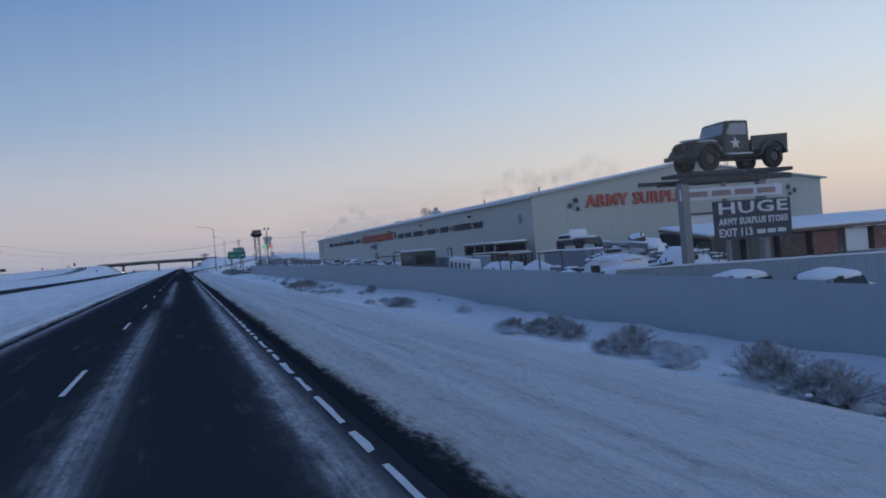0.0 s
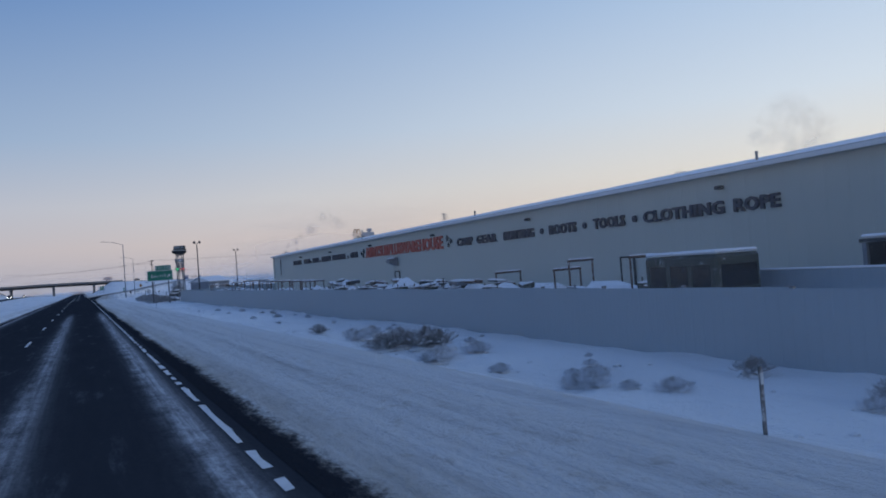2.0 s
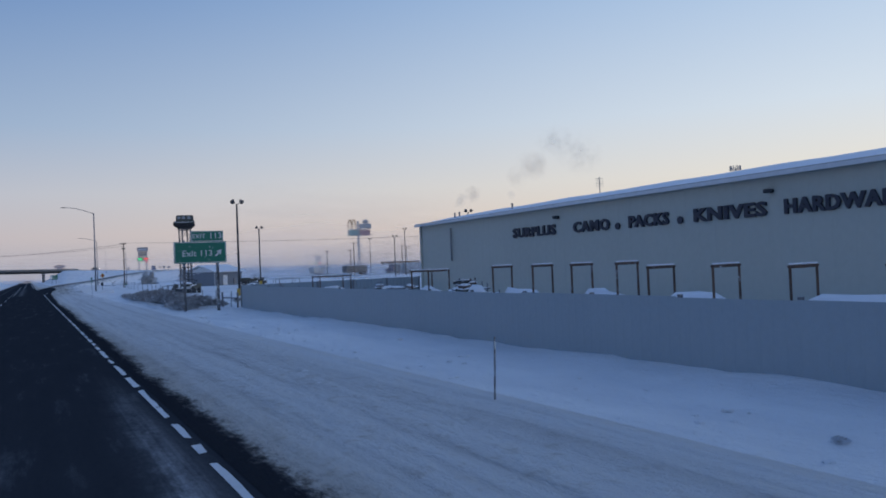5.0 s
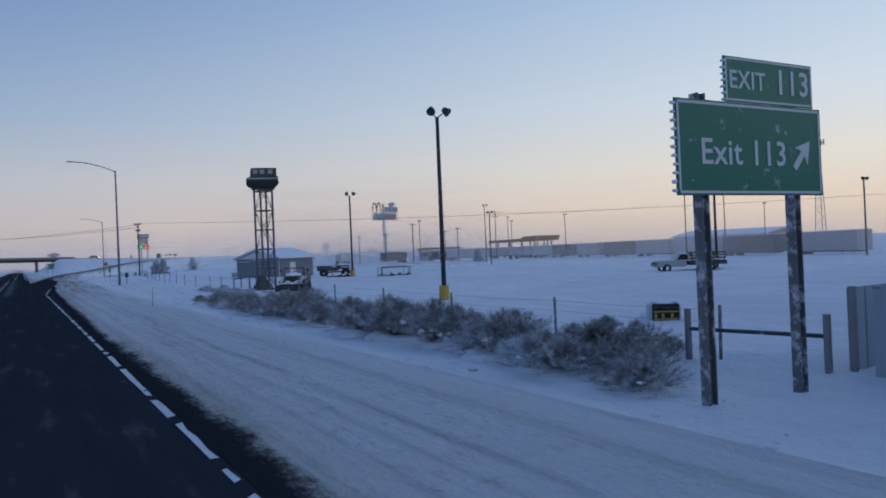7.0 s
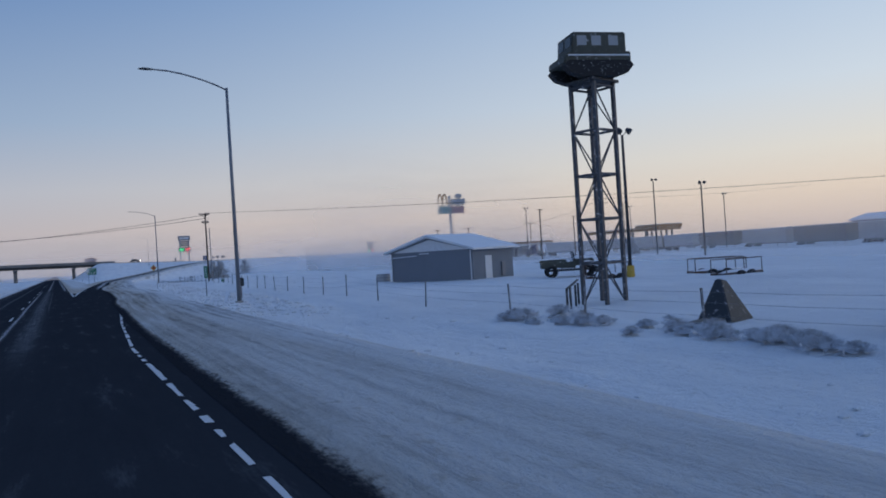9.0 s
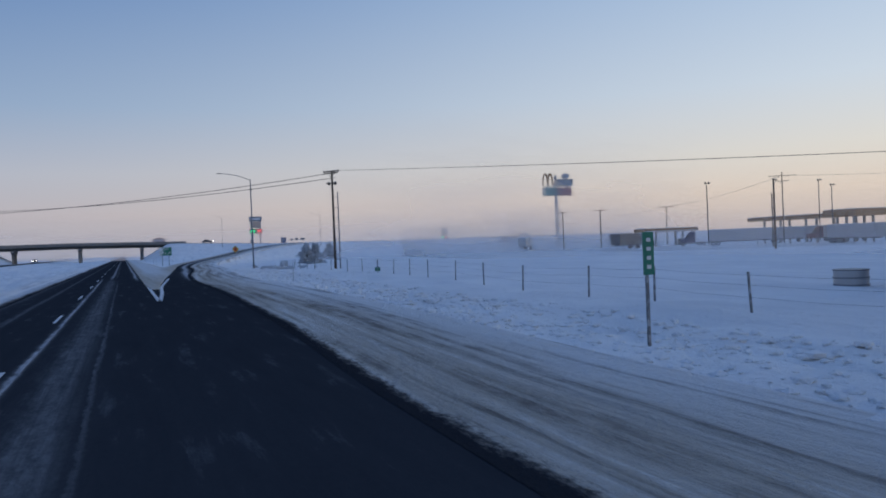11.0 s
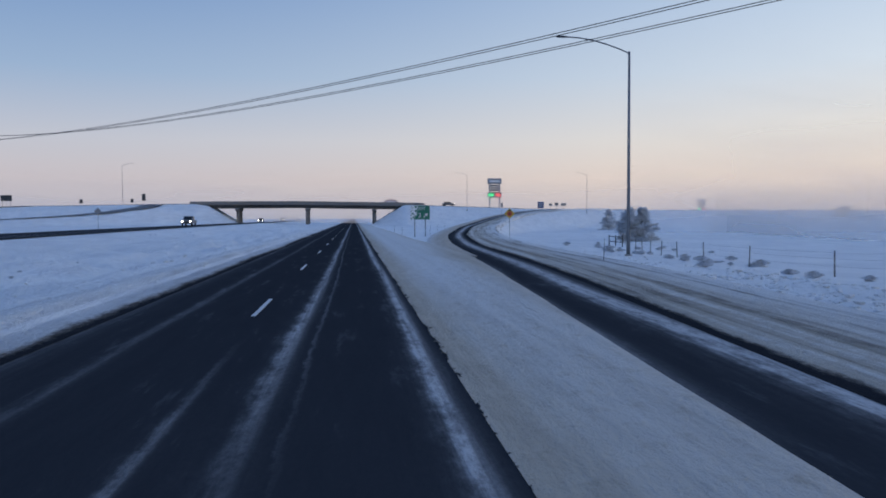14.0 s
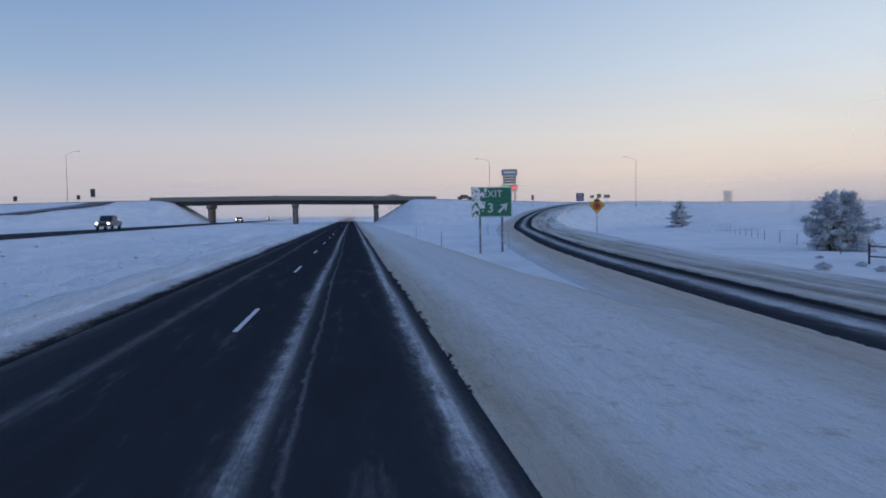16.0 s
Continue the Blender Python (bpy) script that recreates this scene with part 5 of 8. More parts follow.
def build_tower():
    cx, cy, z0, h, w = 20.0, 214.3, -0.7, 9.25, 0.6
    t = thing("lattice_tower", "grey steel lattice tower in a snowy yard", "tower", pose(cx, cy, z0, 0, 0, 12))
    cs = [(-w, -w), (w, -w), (w, w), (-w, w)]
    for x, y in cs:
        bm = bmesh.new()
        box(bm, (x, y, h / 2), (0.14, 0.14, h))
        part("leg", bm, TOWER_STEEL, t)
    levels = [0.25, 1.9, 3.7, 5.5, 7.3, 9.1]
    for z in levels[1:]:
        for i in range(4):
            a, b = cs[i], cs[(i + 1) % 4]
            bm = bmesh.new()
            tube(bm, (*a, z), (*b, z), 0.055, seg=6)
            part("girt", bm, TOWER_STEEL, t)
    for lo, hi in zip(levels[:-1], levels[1:]):
        mid = (lo + hi) / 2
        for i in range(4):
            a, b = cs[i], cs[(i + 1) % 4]
            for p, q in ((((*a, lo), (*mid_of(a, b), mid)), ((*mid_of(a, b), mid), (*b, hi))) if (i + levels.index(lo)) % 2 else (((*b, lo), (*mid_of(a, b), mid)), ((*mid_of(a, b), mid), (*a, hi)))):
                bm = bmesh.new()
                tube(bm, p, q, 0.032, seg=6)
                part("brace", bm, TOWER_STEEL, t)
    bm = bmesh.new()
    box(bm, (0, 0, h + 0.06), (1.7, 1.5, 0.12), bevel=0.02)
    part("platform", bm, DARK, t)
    v = thing("snow_vehicle", "boxy dark tracked snow vehicle on the tower platform", "tracked vehicle", pose(cx, cy, z0 + h + 0.12, 0, 0, -14) @ Matrix.Scale(0.93, 4))
    for s in (-1, 1):
        bm = bmesh.new()
        pts = [(-1.62, 0.52), (-1.35, 0.2), (-0.8, 0.02), (0.8, 0.02), (1.3, 0.18), (1.58, 0.5), (1.4, 0.72), (-1.45, 0.72)]
        prism(bm, pts, "Y", s * 0.8 - 0.22, s * 0.8 + 0.22)
        part("track", bm, BLACK, v)
    bm = bmesh.new()
    prism(bm, [(-1.6, 0.62), (1.5, 0.62), (1.52, 1.12), (-1.2, 1.12), (-1.58, 0.95)], "Y", -0.95, 0.95)
    bmesh.ops.bevel(bm, geom=list(bm.edges), offset=0.05, segments=2, affect="EDGES")
    part("hull", bm, OLIVE, v)
    bm = bmesh.new()
    prism(bm, [(-1.2, 1.08), (1.35, 1.08), (1.35, 1.98), (-1.12, 1.98)], "Y", -0.85, 0.85)
    bmesh.ops.bevel(bm, geom=list(bm.edges), offset=0.05, segments=2, affect="EDGES")
    cab = part("cab", bm, OLIVE, v)
    for s in (-1, 1):
        for x in (-0.72, -0.05, 0.75):
            bm = bmesh.new()
            box(bm, (x, s * 0.853, 1.6), (0.44, 0.012, 0.42))
            part("window", bm, PALE_GLASS, cab)
    for y in (-0.4, 0.4):
        bm = bmesh.new()
        box(bm, (-1.165, y, 1.6), (0.02, 0.6, 0.42), m=Matrix.Rotation(radians(5), 4, "Y"))
        part("window", bm, GLASS_DARK, cab)
    for s in (-1, 1):
        bm = bmesh.new()
        box(bm, (0.0, s * 0.99, 0.93), (2.9, 0.06, 0.07), bevel=0.02)
        part("side_rail", bm, TRIM, v, "pale rail along the hull")
    bm = bmesh.new()
    lump(bm, (0.1, 0, 1.98), (1.2, 0.8, 0.06), 4, 0.2, 2)
    part("snow", bm, CAP, v, "thin snow on the roof", True)


build_tower()


# ---- shed ----
def build_shed():
    t = thing("block_shed", "grey block shed with a shallow snow-covered gable roof", "shed", pose(26.6, 251.6, -0.55, 0, 0, -65.5))
    L, W, H, R = 9.0, 6.0, 2.75, 1.15
    t.matrix_world = pose(26.6, 251.6, -0.55, 0, 0, math.degrees(math.atan2(-8.1, 3.7)))
    bm = bmesh.new()
    prism(bm, [(0, 0), (L, 0), (L, H), (L / 2, H + R - 0.05), (0, H)], "Y", 0.0, W)
    part("wall", bm, GREY_WALL, t)
    for s0, s1 in (((-0.5, H - 0.12), (L / 2, H + R)), ((L + 0.5, H - 0.12), (L / 2, H + R))):
        bm = bmesh.new()
        prism(bm, [s0, s1, (s1[0], s1[1] + 0.14), (s0[0], s0[1] + 0.14)], "Y", -0.45, W + 0.45)
        roof = part("roof", bm, TRIM, t)
        bm = bmesh.new()
        prism(bm, [(s0[0], s0[1] + 0.144), (s1[0], s1[1] + 0.144), (s1[0], s1[1] + 0.27), (s0[0] * 0.98 + 0.1, s0[1] + 0.22)], "Y", -0.42, W + 0.42)
        part("roof_snow", bm, CAP, roof, "snow blanket")
    bm = bmesh.new()
    prism(bm, [(0.25, H - 0.02), (L - 0.25, H - 0.02), (L / 2, H + R - 0.18)], "Y", -0.06, -0.02)
    part("gable_panel", bm, TRIM, t, "white gable boarding")
    for x in (L - 0.15, 0.15):
        bm = bmesh.new()
        tube(bm, (x, -0.08, 0.1), (x, -0.08, H - 0.1), 0.05, seg=8)
        part("downpipe", bm, TRIM, t)
    bm = bmesh.new()
    box(bm, (L + 0.02, 2.2, 1.05), (0.06, 0.95, 2.1))
    part("door", bm, TRIM, t)
    bm = bmesh.new()
    box(bm, (L + 0.02, 4.3, 0.9), (0.3, 0.5, 1.2), bevel=0.03)
    part("meter_box", bm, POLE_STEEL, t)
    bm = bmesh.new()
    tube(bm, (0.2, -0.35, H - 0.45), (3.2, -0.3, H - 0.35), 0.04, seg=6)
    tube(bm, (3.6, -0.3, H - 0.2), (4.6, -0.3, H - 0.2), 0.04, seg=6)
    part("conduit", bm, TRIM, t)


build_shed()


# ---- military truck standing in the yard ----
def open_truck(m):
    """Open-cab army truck, front towards -y."""
    t = thing("open_army_truck", "snow-covered open army truck with bare windscreen frame", "truck", m)
    bm = bmesh.new()
    box(bm, (0, -1.1, 1.15), (1.0, 1.5, 0.55), bevel=0.08)
    part("hood", bm, OLIVE, t)
    bm = bmesh.new()
    lump(bm, (0, -1.05, 1.42), (0.6, 0.85, 0.2), 3, 0.25, 3)
    lump(bm, (0, -2.06, 0.85), (0.95, 0.14, 0.1), 8, 0.4, 2)
    lump(bm, (0, 0.2, 1.2), (0.75, 0.5, 0.16), 9, 0.4, 2)
    lump(bm, (0, 1.2, 1.15), (0.75, 1.1, 0.16), 5, 0.3, 2)
    lump(bm, (-0.75, -1.3, 1.15), (0.25, 0.5, 0.1), 6, 0.3, 1)
    lump(bm, (0.75, -1.3, 1.15), (0.25, 0.5, 0.1), 7, 0.3, 1)
    part("snow", bm, CAP, t, "snow on hood and bed", True)
    bm = bmesh.new()
    box(bm, (0, 0.2, 0.95), (1.6, 1.2, 0.5), bevel=0.05)
    part("cab_tub", bm, OLIVE, t)
    bm = bmesh.new()
    for a, b in (((-0.75, -0.35, 1.2), (-0.75, -0.25, 1.95)), ((0.75, -0.35, 1.2), (0.75, -0.25, 1.95)), ((-0.75, -0.25, 1.95), (0.75, -0.25, 1.95)), ((-0.75, -0.33, 1.4), (0.75, -0.33, 1.4)), ((0, -0.33, 1.4), (0, -0.25, 1.95))):
        tube(bm, a, b, 0.035, seg=6)
    part("windscreen_frame", bm, DARK, t)
    bm = bmesh.new()
    for k in range(12):
        a, b = (2 * math.pi * q / 12 for q in (k, k + 1))
        tube(bm, (0.35 + 0.2 * math.cos(a), -0.05, 1.35 + 0.2 * math.sin(a)), (0.35 + 0.2 * math.cos(b), -0.05, 1.35 + 0.2 * math.sin(b)), 0.02, seg=5)
    part("steering_wheel", bm, BLACK, t)
    for s in (-1, 1):
        bm = bmesh.new()
        tube(bm, (s * 0.8, -0.3, 1.4), (s * 1.0, -0.3, 1.75), 0.015, seg=5)
        lump(bm, (s * 1.0, -0.3, 1.78), (0.1, 0.04, 0.12), 1, 0.1, 1, False)
        part("mirror", bm, BLACK, t)
        bm = bmesh.new()
        box(bm, (s * 0.78, -1.35, 0.98), (0.42, 1.0, 0.1), bevel=0.04)
        part("fender", bm, OLIVE, t)
        bm = bmesh.new()
        tube(bm, (s * 0.72, -1.92, 1.05), (s * 0.72, -1.8, 1.05), 0.11, seg=10)
        part("headlamp", bm, TRIM, t)
        for y in (-1.4, 1.5):
            bm = bmesh.new()
            wheel_bm(bm, (s * 0.78, y, 0.46), 0.48, 0.3, "X", 18)
            part("wheel", bm, BLACK, t)
    bm = bmesh.new()
    prism(bm, [(-2.1, 0.28), (-1.95, 0.28), (-1.95, 0.74), (-2.02, 0.78), (-2.16, 0.7)], "X", -1.15, 1.45)
    part("bumper", bm, DARK, t, "wide dark winch bumper")
    bm = bmesh.new()
    hose = [Vector((-0.4 + 0.1 * k, -2.12, 0.93 + 0.12 * math.sin(k * 0.9))) for k in range(11)]
    for p, q in zip(hose[:-1], hose[1:]):
        tube(bm, p, q, 0.05, seg=7)
    part("tow_chain", bm, CAP, t, "snow-caked tow chain on the bumper")
    bm = bmesh.new()
    for k in range(8):
        box(bm, (-0.35 + 0.1 * k, -1.87, 1.12), (0.04, 0.04, 0.4))
    part("grille", bm, DARK, t)
    bm = bmesh.new()
    box(bm, (0, 1.3, 0.9), (1.7, 2.0, 0.3), bevel=0.04)
    for s in (-1, 1):
        box(bm, (s * 0.85, 1.3, 1.2), (0.05, 2.0, 0.4))
    part("cargo_bed", bm, OLIVE, t)
    bm = bmesh.new()
    box(bm, (0, -0.1, 0.55), (0.9, 3.9, 0.16))
    part("chassis", bm, DARK, t)
    return t


OT = open_truck(pose(17.6, 198.6, -0.58, 0, 0, -27) @ Matrix.Scale(0.98, 4))
copy_thing(OT, pose(36.0, 238.0, -0.5, 0, 0, 60))


def trailer_frame(m, label="stripped trailer chassis half buried in snow"):
    t = thing("trailer_chassis", label, "trailer", m, "scrap trailers")
    bm = bmesh.new()
    for s in (-0.5, 0.5):
        box(bm, (0, s, 0.6), (3.6, 0.12, 0.16))
    for x in (-1.6, -0.5, 0.6, 1.7):
        box(bm, (x, 0, 0.6), (0.1, 1.0, 0.1))
    part("frame", bm, RUST, t)
    for s in (-1, 1):
        for x in (0.4, -0.6):
            bm = bmesh.new()
            wheel_bm(bm, (x, s * 0.75, 0.4), 0.42, 0.24, "Y", 14)
            part("wheel", bm, BLACK, t)
    bm = bmesh.new()
    for s in (-0.55, 0.55):
        for x in (-1.7, 1.7):
            tube(bm, (x, s, 0.6), (x, s, 1.5), 0.03, seg=6)
        tube(bm, (-1.7, s, 1.5), (1.7, s, 1.5), 0.03, seg=6)
    part("stake_rail", bm, RUST, t)
    bm = bmesh.new()
    lump(bm, (0, 0, 0.66), (1.6, 0.5, 0.16), 3, 0.4, 2)
    part("snow", bm, CAP, t, "snow heaped on the frame", True)
    return t


TF = trailer_frame(pose(34, 231, -0.95, 0, 0, 15))
for x, y, rz in ((39, 226, -20), (37, 222.5, 5)):
    copy_thing(TF, pose(x, y, -0.95, 0, 0, rz))
# wedge-shaped plough blade and a low trailer beside the tower
t = thing("plough_blade", "dark rusty wedge of a snow plough", "plough", pose(17.1, 205.4, -0.55, 0, 0, 20) @ Matrix.Scale(1.02, 4))
bm = bmesh.new()
lo = [bm.verts.new(p) for p in ((-0.75, -0.5, 0), (0.95, -0.5, 0), (0.95, 0.6, 0), (-0.75, 0.6, 0))]
hi = [bm.verts.new(p) for p in ((-0.12, 0.02, 1.3), (0.28, 0.02, 1.24), (0.26, 0.2, 1.24), (-0.1, 0.2, 1.3))]
bm.faces.new(lo[::-1])
bm.faces.new(hi)
for i in range(4):
    j = (i + 1) % 4
    bm.faces.new((lo[i], lo[j], hi[j], hi[i]))
bmesh.ops.bevel(bm, geom=list(bm.edges), offset=0.04, segments=1, affect="EDGES")
part("blade", bm, DARK, t)
bm = bmesh.new()
box(bm, (-1.2, 0, 0.2), (1.6, 0.5, 0.14))
part("drawbar", bm, DARK, t)
# half-buried machine with a black and yellow front
t = thing("buried_vehicle", "snow-buried round-backed vehicle with black and yellow front", "vehicle", pose(17.6, 162.2, -0.5, 0, 0, -38) @ Matrix.Scale(0.62, 4))
bm = bmesh.new()
box(bm, (0, 0.75, 0.55), (1.6, 1.6, 1.1), bevel=0.22)
part("body", bm, plain("dirty_white_body", (0.5, 0.52, 0.55), 0.6, vary=0.15), t)
bm = bmesh.new()
box(bm, (0, -0.08, 0.55), (1.35, 0.14, 0.95), bevel=0.08)
front = part("front", bm, BLACK, t)
bm = bmesh.new()
for z in (0.25, 0.62):
    box(bm, (0, -0.17, z), (1.2, 0.04, 0.06))
for x in (-0.5, -0.15, 0.3):
    box(bm, (x, -0.17, 0.42), (0.12, 0.05, 0.2))
part("bars", bm, YELLOW, front)
bm = bmesh.new()
lump(bm, (0, 0.75, 1.02), (0.8, 0.85, 0.16), 3, 0.25, 2)
lump(bm, (0, 1.7, 0.2), (1.2, 1.2, 0.5), 6, 0.3, 2)
part("snow", bm, CAP, t, "snow drifted over the roof", True)
# round stock tank by the wire fence
t = thing("stock_tank", "round galvanised stock tank in the snow", "tank", pose(27.6, 256.0, -0.65))
bm = bmesh.new()
tube(bm, (0, 0, 0), (0, 0, 0.95), 0.66, seg=28)
part("shell", bm, ROOFING, t)
bm = bmesh.new()
for z in (0.3, 0.6, 0.91):
    tube(bm, (0, 0, z), (0, 0, z + 0.05), 0.69, seg=28)
part("rib", bm, POLE_STEEL, t)
# green pedestal by the fence
t = thing("utility_pedestal", "small green utility pedestal in the snow", "pedestal", pose(20.7, 297.7, -0.5))
bm = bmesh.new()
box(bm, (0, 0, 0.45), (0.4, 0.4, 0.5), bevel=0.04)
part("case", bm, GREEN_SIGN, t)
bm = bmesh.new()
tube(bm, (0, 0, 0.2), (0, 0, 1.35), 0.05)
part("post", bm, POLE_STEEL, t)


# ---- wire fence, gate and pipe rail ----
def build_wire_fence():
    t = thing("wire_fence", "barbed-wire field fence on thin steel posts", "fence", Matrix())
    line = [(12.8, 156.0), (14.6, 213.0), (15.0, 240), (16.4, 262), (18.4, 280), (20.0, 305), (21.6, 345), (27, 372), (33, 392), (45, 425), (62, 470)]
    pts = catmull([(x, y, 0) for x, y in line], 10)
    out, acc = [pts[0]], 0.0
    for a, b in zip(pts[:-1], pts[1:]):
        acc += (b - a).length
        if acc > 4.2:
            out.append(b)
            acc = 0.0
    bm = bmesh.new()
    box(bm, (0, 0, 0.62), (0.05, 0.05, 1.25))
    first = part("post", bm, FROSTED_POST, t)
    me = first.data
    bpy.data.objects.remove(first)
    rnd = random.Random(8)
    tops = []
    for p in out:
        z = land(p.x, p.y)
        share("post", me, t, pose(p.x, p.y, z - 0.1, rnd.uniform(-2, 2), rnd.uniform(-3, 3), 0))
        tops.append((p.x, p.y, z))
    for k, dz in enumerate((0.45, 0.78, 1.05)):
        bm = bmesh.new()
        for a, b in zip(tops[:-1], tops[1:]):
            m = ((a[0] + b[0]) / 2, (a[1] + b[1]) / 2, (a[2] + b[2]) / 2 + dz - 0.03)
            tube(bm, (a[0], a[1], a[2] + dz), m, 0.0032, seg=4)
            tube(bm, m, (b[0], b[1], b[2] + dz), 0.0032, seg=4)
        part("wire", bm, POLE_STEEL, t)
    g = thing("pipe_gate", "low pipe gate rail between two posts", "gate", Matrix())
    for x, y in ((12.3, 156.4), (12.7, 153.5)):
        bm = bmesh.new()
        tube(bm, (x, y, -0.75), (x, y, 0.62), 0.07, seg=8)
        part("post", bm, POLE_STEEL, g)
    bm = bmesh.new()
    tube(bm, (12.3, 156.4, 0.2), (12.7, 153.5, 0.22), 0.04, seg=8)
    part("rail", bm, DARK, g)
    r = thing("pipe_rail", "dark pipe hitching rail in the snow", "rail", Matrix())
    ends = [(16.4, 212.0), (17.3, 213.0), (18.3, 214.0), (19.2, 215.0)]
    for x, y in ends:
        bm = bmesh.new()
        tube(bm, (x, y, -0.7), (x, y, 0.42), 0.045, seg=8)
        part("post", bm, DARK, r)
    bm = bmesh.new()
    tube(bm, (*ends[0], 0.42), (*ends[-1], 0.55), 0.045, seg=8)
    part("rail", bm, DARK, r)


build_wire_fence()


# ---- brush and trees ----
BRUSH = plain("frosted_brush", (0.22, 0.215, 0.215), 0.9, vary=0.35, scale=1.3, dust=0.42)
RIME = plain("rimed_twigs", (0.30, 0.295, 0.29), 0.9, vary=0.3, scale=1.3, dust=0.8)
BARK = plain("dark_bark", (0.06, 0.05, 0.045), 0.95, vary=0.3, scale=6)
FROST_LEAF = plain("frosted_needles", (0.27, 0.285, 0.29), 0.9, vary=0.35, scale=1.6, dust=0.64)


def twig(vs, fs, a, b, r):
    d = (b - a).normalized()
    s = d.cross(Vector((0.3, 0.2, 1))).normalized()
    u = d.cross(s)
    k = len(vs)
    for i in range(3):
        q = 2 * math.pi * i / 3
        vs.append(tuple(a + (s * math.cos(q) + u * math.sin(q)) * r))
    vs.append(tuple(b))
    fs += [(k, k + 1, k + 3), (k + 1, k + 2, k + 3), (k + 2, k, k + 3)]


def brush_mesh(name, seed, n, w, h, mat):
    rnd = random.Random(seed)
    vs, fs = [], []
    for _ in range(n):
        az, out = rnd.uniform(0, 2 * math.pi), abs(rnd.gauss(0, 0.55))
        base = Vector((rnd.gauss(0, 0.16) * w, rnd.gauss(0, 0.16) * w, -0.06))
        tip = Vector((math.cos(az) * w * min(1, out), math.sin(az) * w * min(1, out), h * rnd.uniform(0.45, 1.0) * (1 - 0.35 * min(1, out) ** 2)))
        mid = base.lerp(tip, 0.5) + Vector((rnd.gauss(0, 0.05), rnd.gauss(0, 0.05), 0.08))
        twig(vs, fs, base, mid, 0.008)
        twig(vs, fs, mid, tip, 0.005)
        for _ in range(34):
            p = mid.lerp(tip, rnd.random() ** 0.8)
            q = p + Vector((rnd.gauss(0, 0.075), rnd.gauss(0, 0.075), rnd.uniform(-0.01, 0.13)))
            twig(vs, fs, p, q, 0.0038)
    me = bpy.data.meshes.new(name)
    me.from_pydata(vs, [], fs)
    me.materials.append(mat)
    return me


def brush(seed, w, h, mat=BRUSH):
    t = thing("sagebrush", "frost-covered bare sagebrush bush in the snow", "bush", pose(0, -40, -0.6), "roadside brush")
    ob = new("crown", brush_mesh("crown", seed, 240, w, h, mat))
    ob.parent = t
    bm = bmesh.new()
    lump(bm, (0, 0, 0.0), (w * 0.75, w * 0.7, h * 0.22), seed, 0.5, 3)
    part("snow_mound", bm, SNOW, t, "snow drifted round the stems", True)
    rnd = random.Random(seed + 90)
    for k in range(6):
        a, r = rnd.uniform(0, 6.28), rnd.uniform(0.2, 0.8) * w
        bm = bmesh.new()
        lump(bm, (r * math.cos(a), r * math.sin(a), h * rnd.uniform(0.2, 0.62)), (rnd.uniform(0.04, 0.08) * w, rnd.uniform(0.04, 0.08) * w, rnd.uniform(0.02, 0.045)), seed + k, 0.9, 2, False)
        part("snow_clump", bm, CAP, t, "clump of snow caught in the twigs", True)
    return t


KINDS = [brush(*a) for a in ((11, 0.9, 0.95), (12, 0.7, 0.7), (13, 1.1, 0.85), (14, 0.6, 0.46, RIME))]
rnd = random.Random(21)
SPOTS = []
for _ in range(92):                       # the long hedge of brush past the exit sign
    y = rnd.uniform(154.5, 189)
    x = 9.2 + abs(rnd.gauss(0, 1.9))
    SPOTS.append((x, y, rnd.choice([0, 0, 1, 2, 3]), rnd.uniform(0.55, 1.2) * lerp(y, [155, 160, 174, 182, 191], [0.8, 1.25, 1.25, 1.0, 0.85]) * (1 if x < 11.5 else 0.7)))
for _ in range(34):                       # low frosted growth along the wire fence
    SPOTS.append((rnd.gauss(14.0, 0.6), rnd.uniform(190, 212), 3, rnd.uniform(0.5, 1.0)))
for x, y, n, sx, sy in ((8.9, 8.5, 20, 0.9, 1.4), (9.2, 14.0, 10, 0.6, 0.9), (9.4, 20.0, 9, 0.6, 0.9), (8.9, 33.5, 5, 0.5, 0.8), (8.9, 59.3, 17, 0.55, 1.9), (9.2, 65.8, 7, 0.6, 1.2), (9.4, 51.3, 9, 0.6, 1.6), (8.9, 36.3, 1, 0.4, 0.6), (10.2, 191.5, 4, 1.0, 1.4), (14.6, 203, 5, 0.9, 3), (9.5, 28, 3, 1, 3), (9.8, 45, 3, 1, 3), (11.3, 84, 4, 0.5, 5), (11, 100, 3, 0.8, 6), (23, 360, 8, 2.5, 8), (29, 378, 7, 3, 6), (20, 335, 4, 1.5, 8)):
    spot = random.Random(int(y * 10))
    for _ in range(n):
        low = 48 < y < 53 or 70 < y < 120 or 200 < y < 300
        SPOTS.append((spot.gauss(x, sx), spot.gauss(y, sy), 3 if low or y > 330 or spot.random() < (0.55 if y < 70 else 0.15) else spot.choice([0, 1, 1, 2]), spot.uniform(0.3, 0.65) if low else spot.uniform(0.45, 0.85)))
for _ in range(18):                       # low tufts along the verge and the median
    SPOTS.append((rnd.uniform(9.0, 12.4), rnd.uniform(5, 112), 3, rnd.uniform(0.2, 0.4)))
for _ in range(30):
    SPOTS.append((rnd.uniform(-21, -9.5), rnd.uniform(285, 440), 3, rnd.uniform(0.12, 0.22)))
for _ in range(26):
    y = rnd.uniform(330, 400)
    SPOTS.append((lerp(y, [330, 372, 400], [20.8, 26, 35]) - rnd.uniform(0.3, 3.5), y, 3, rnd.uniform(0.3, 0.7)))
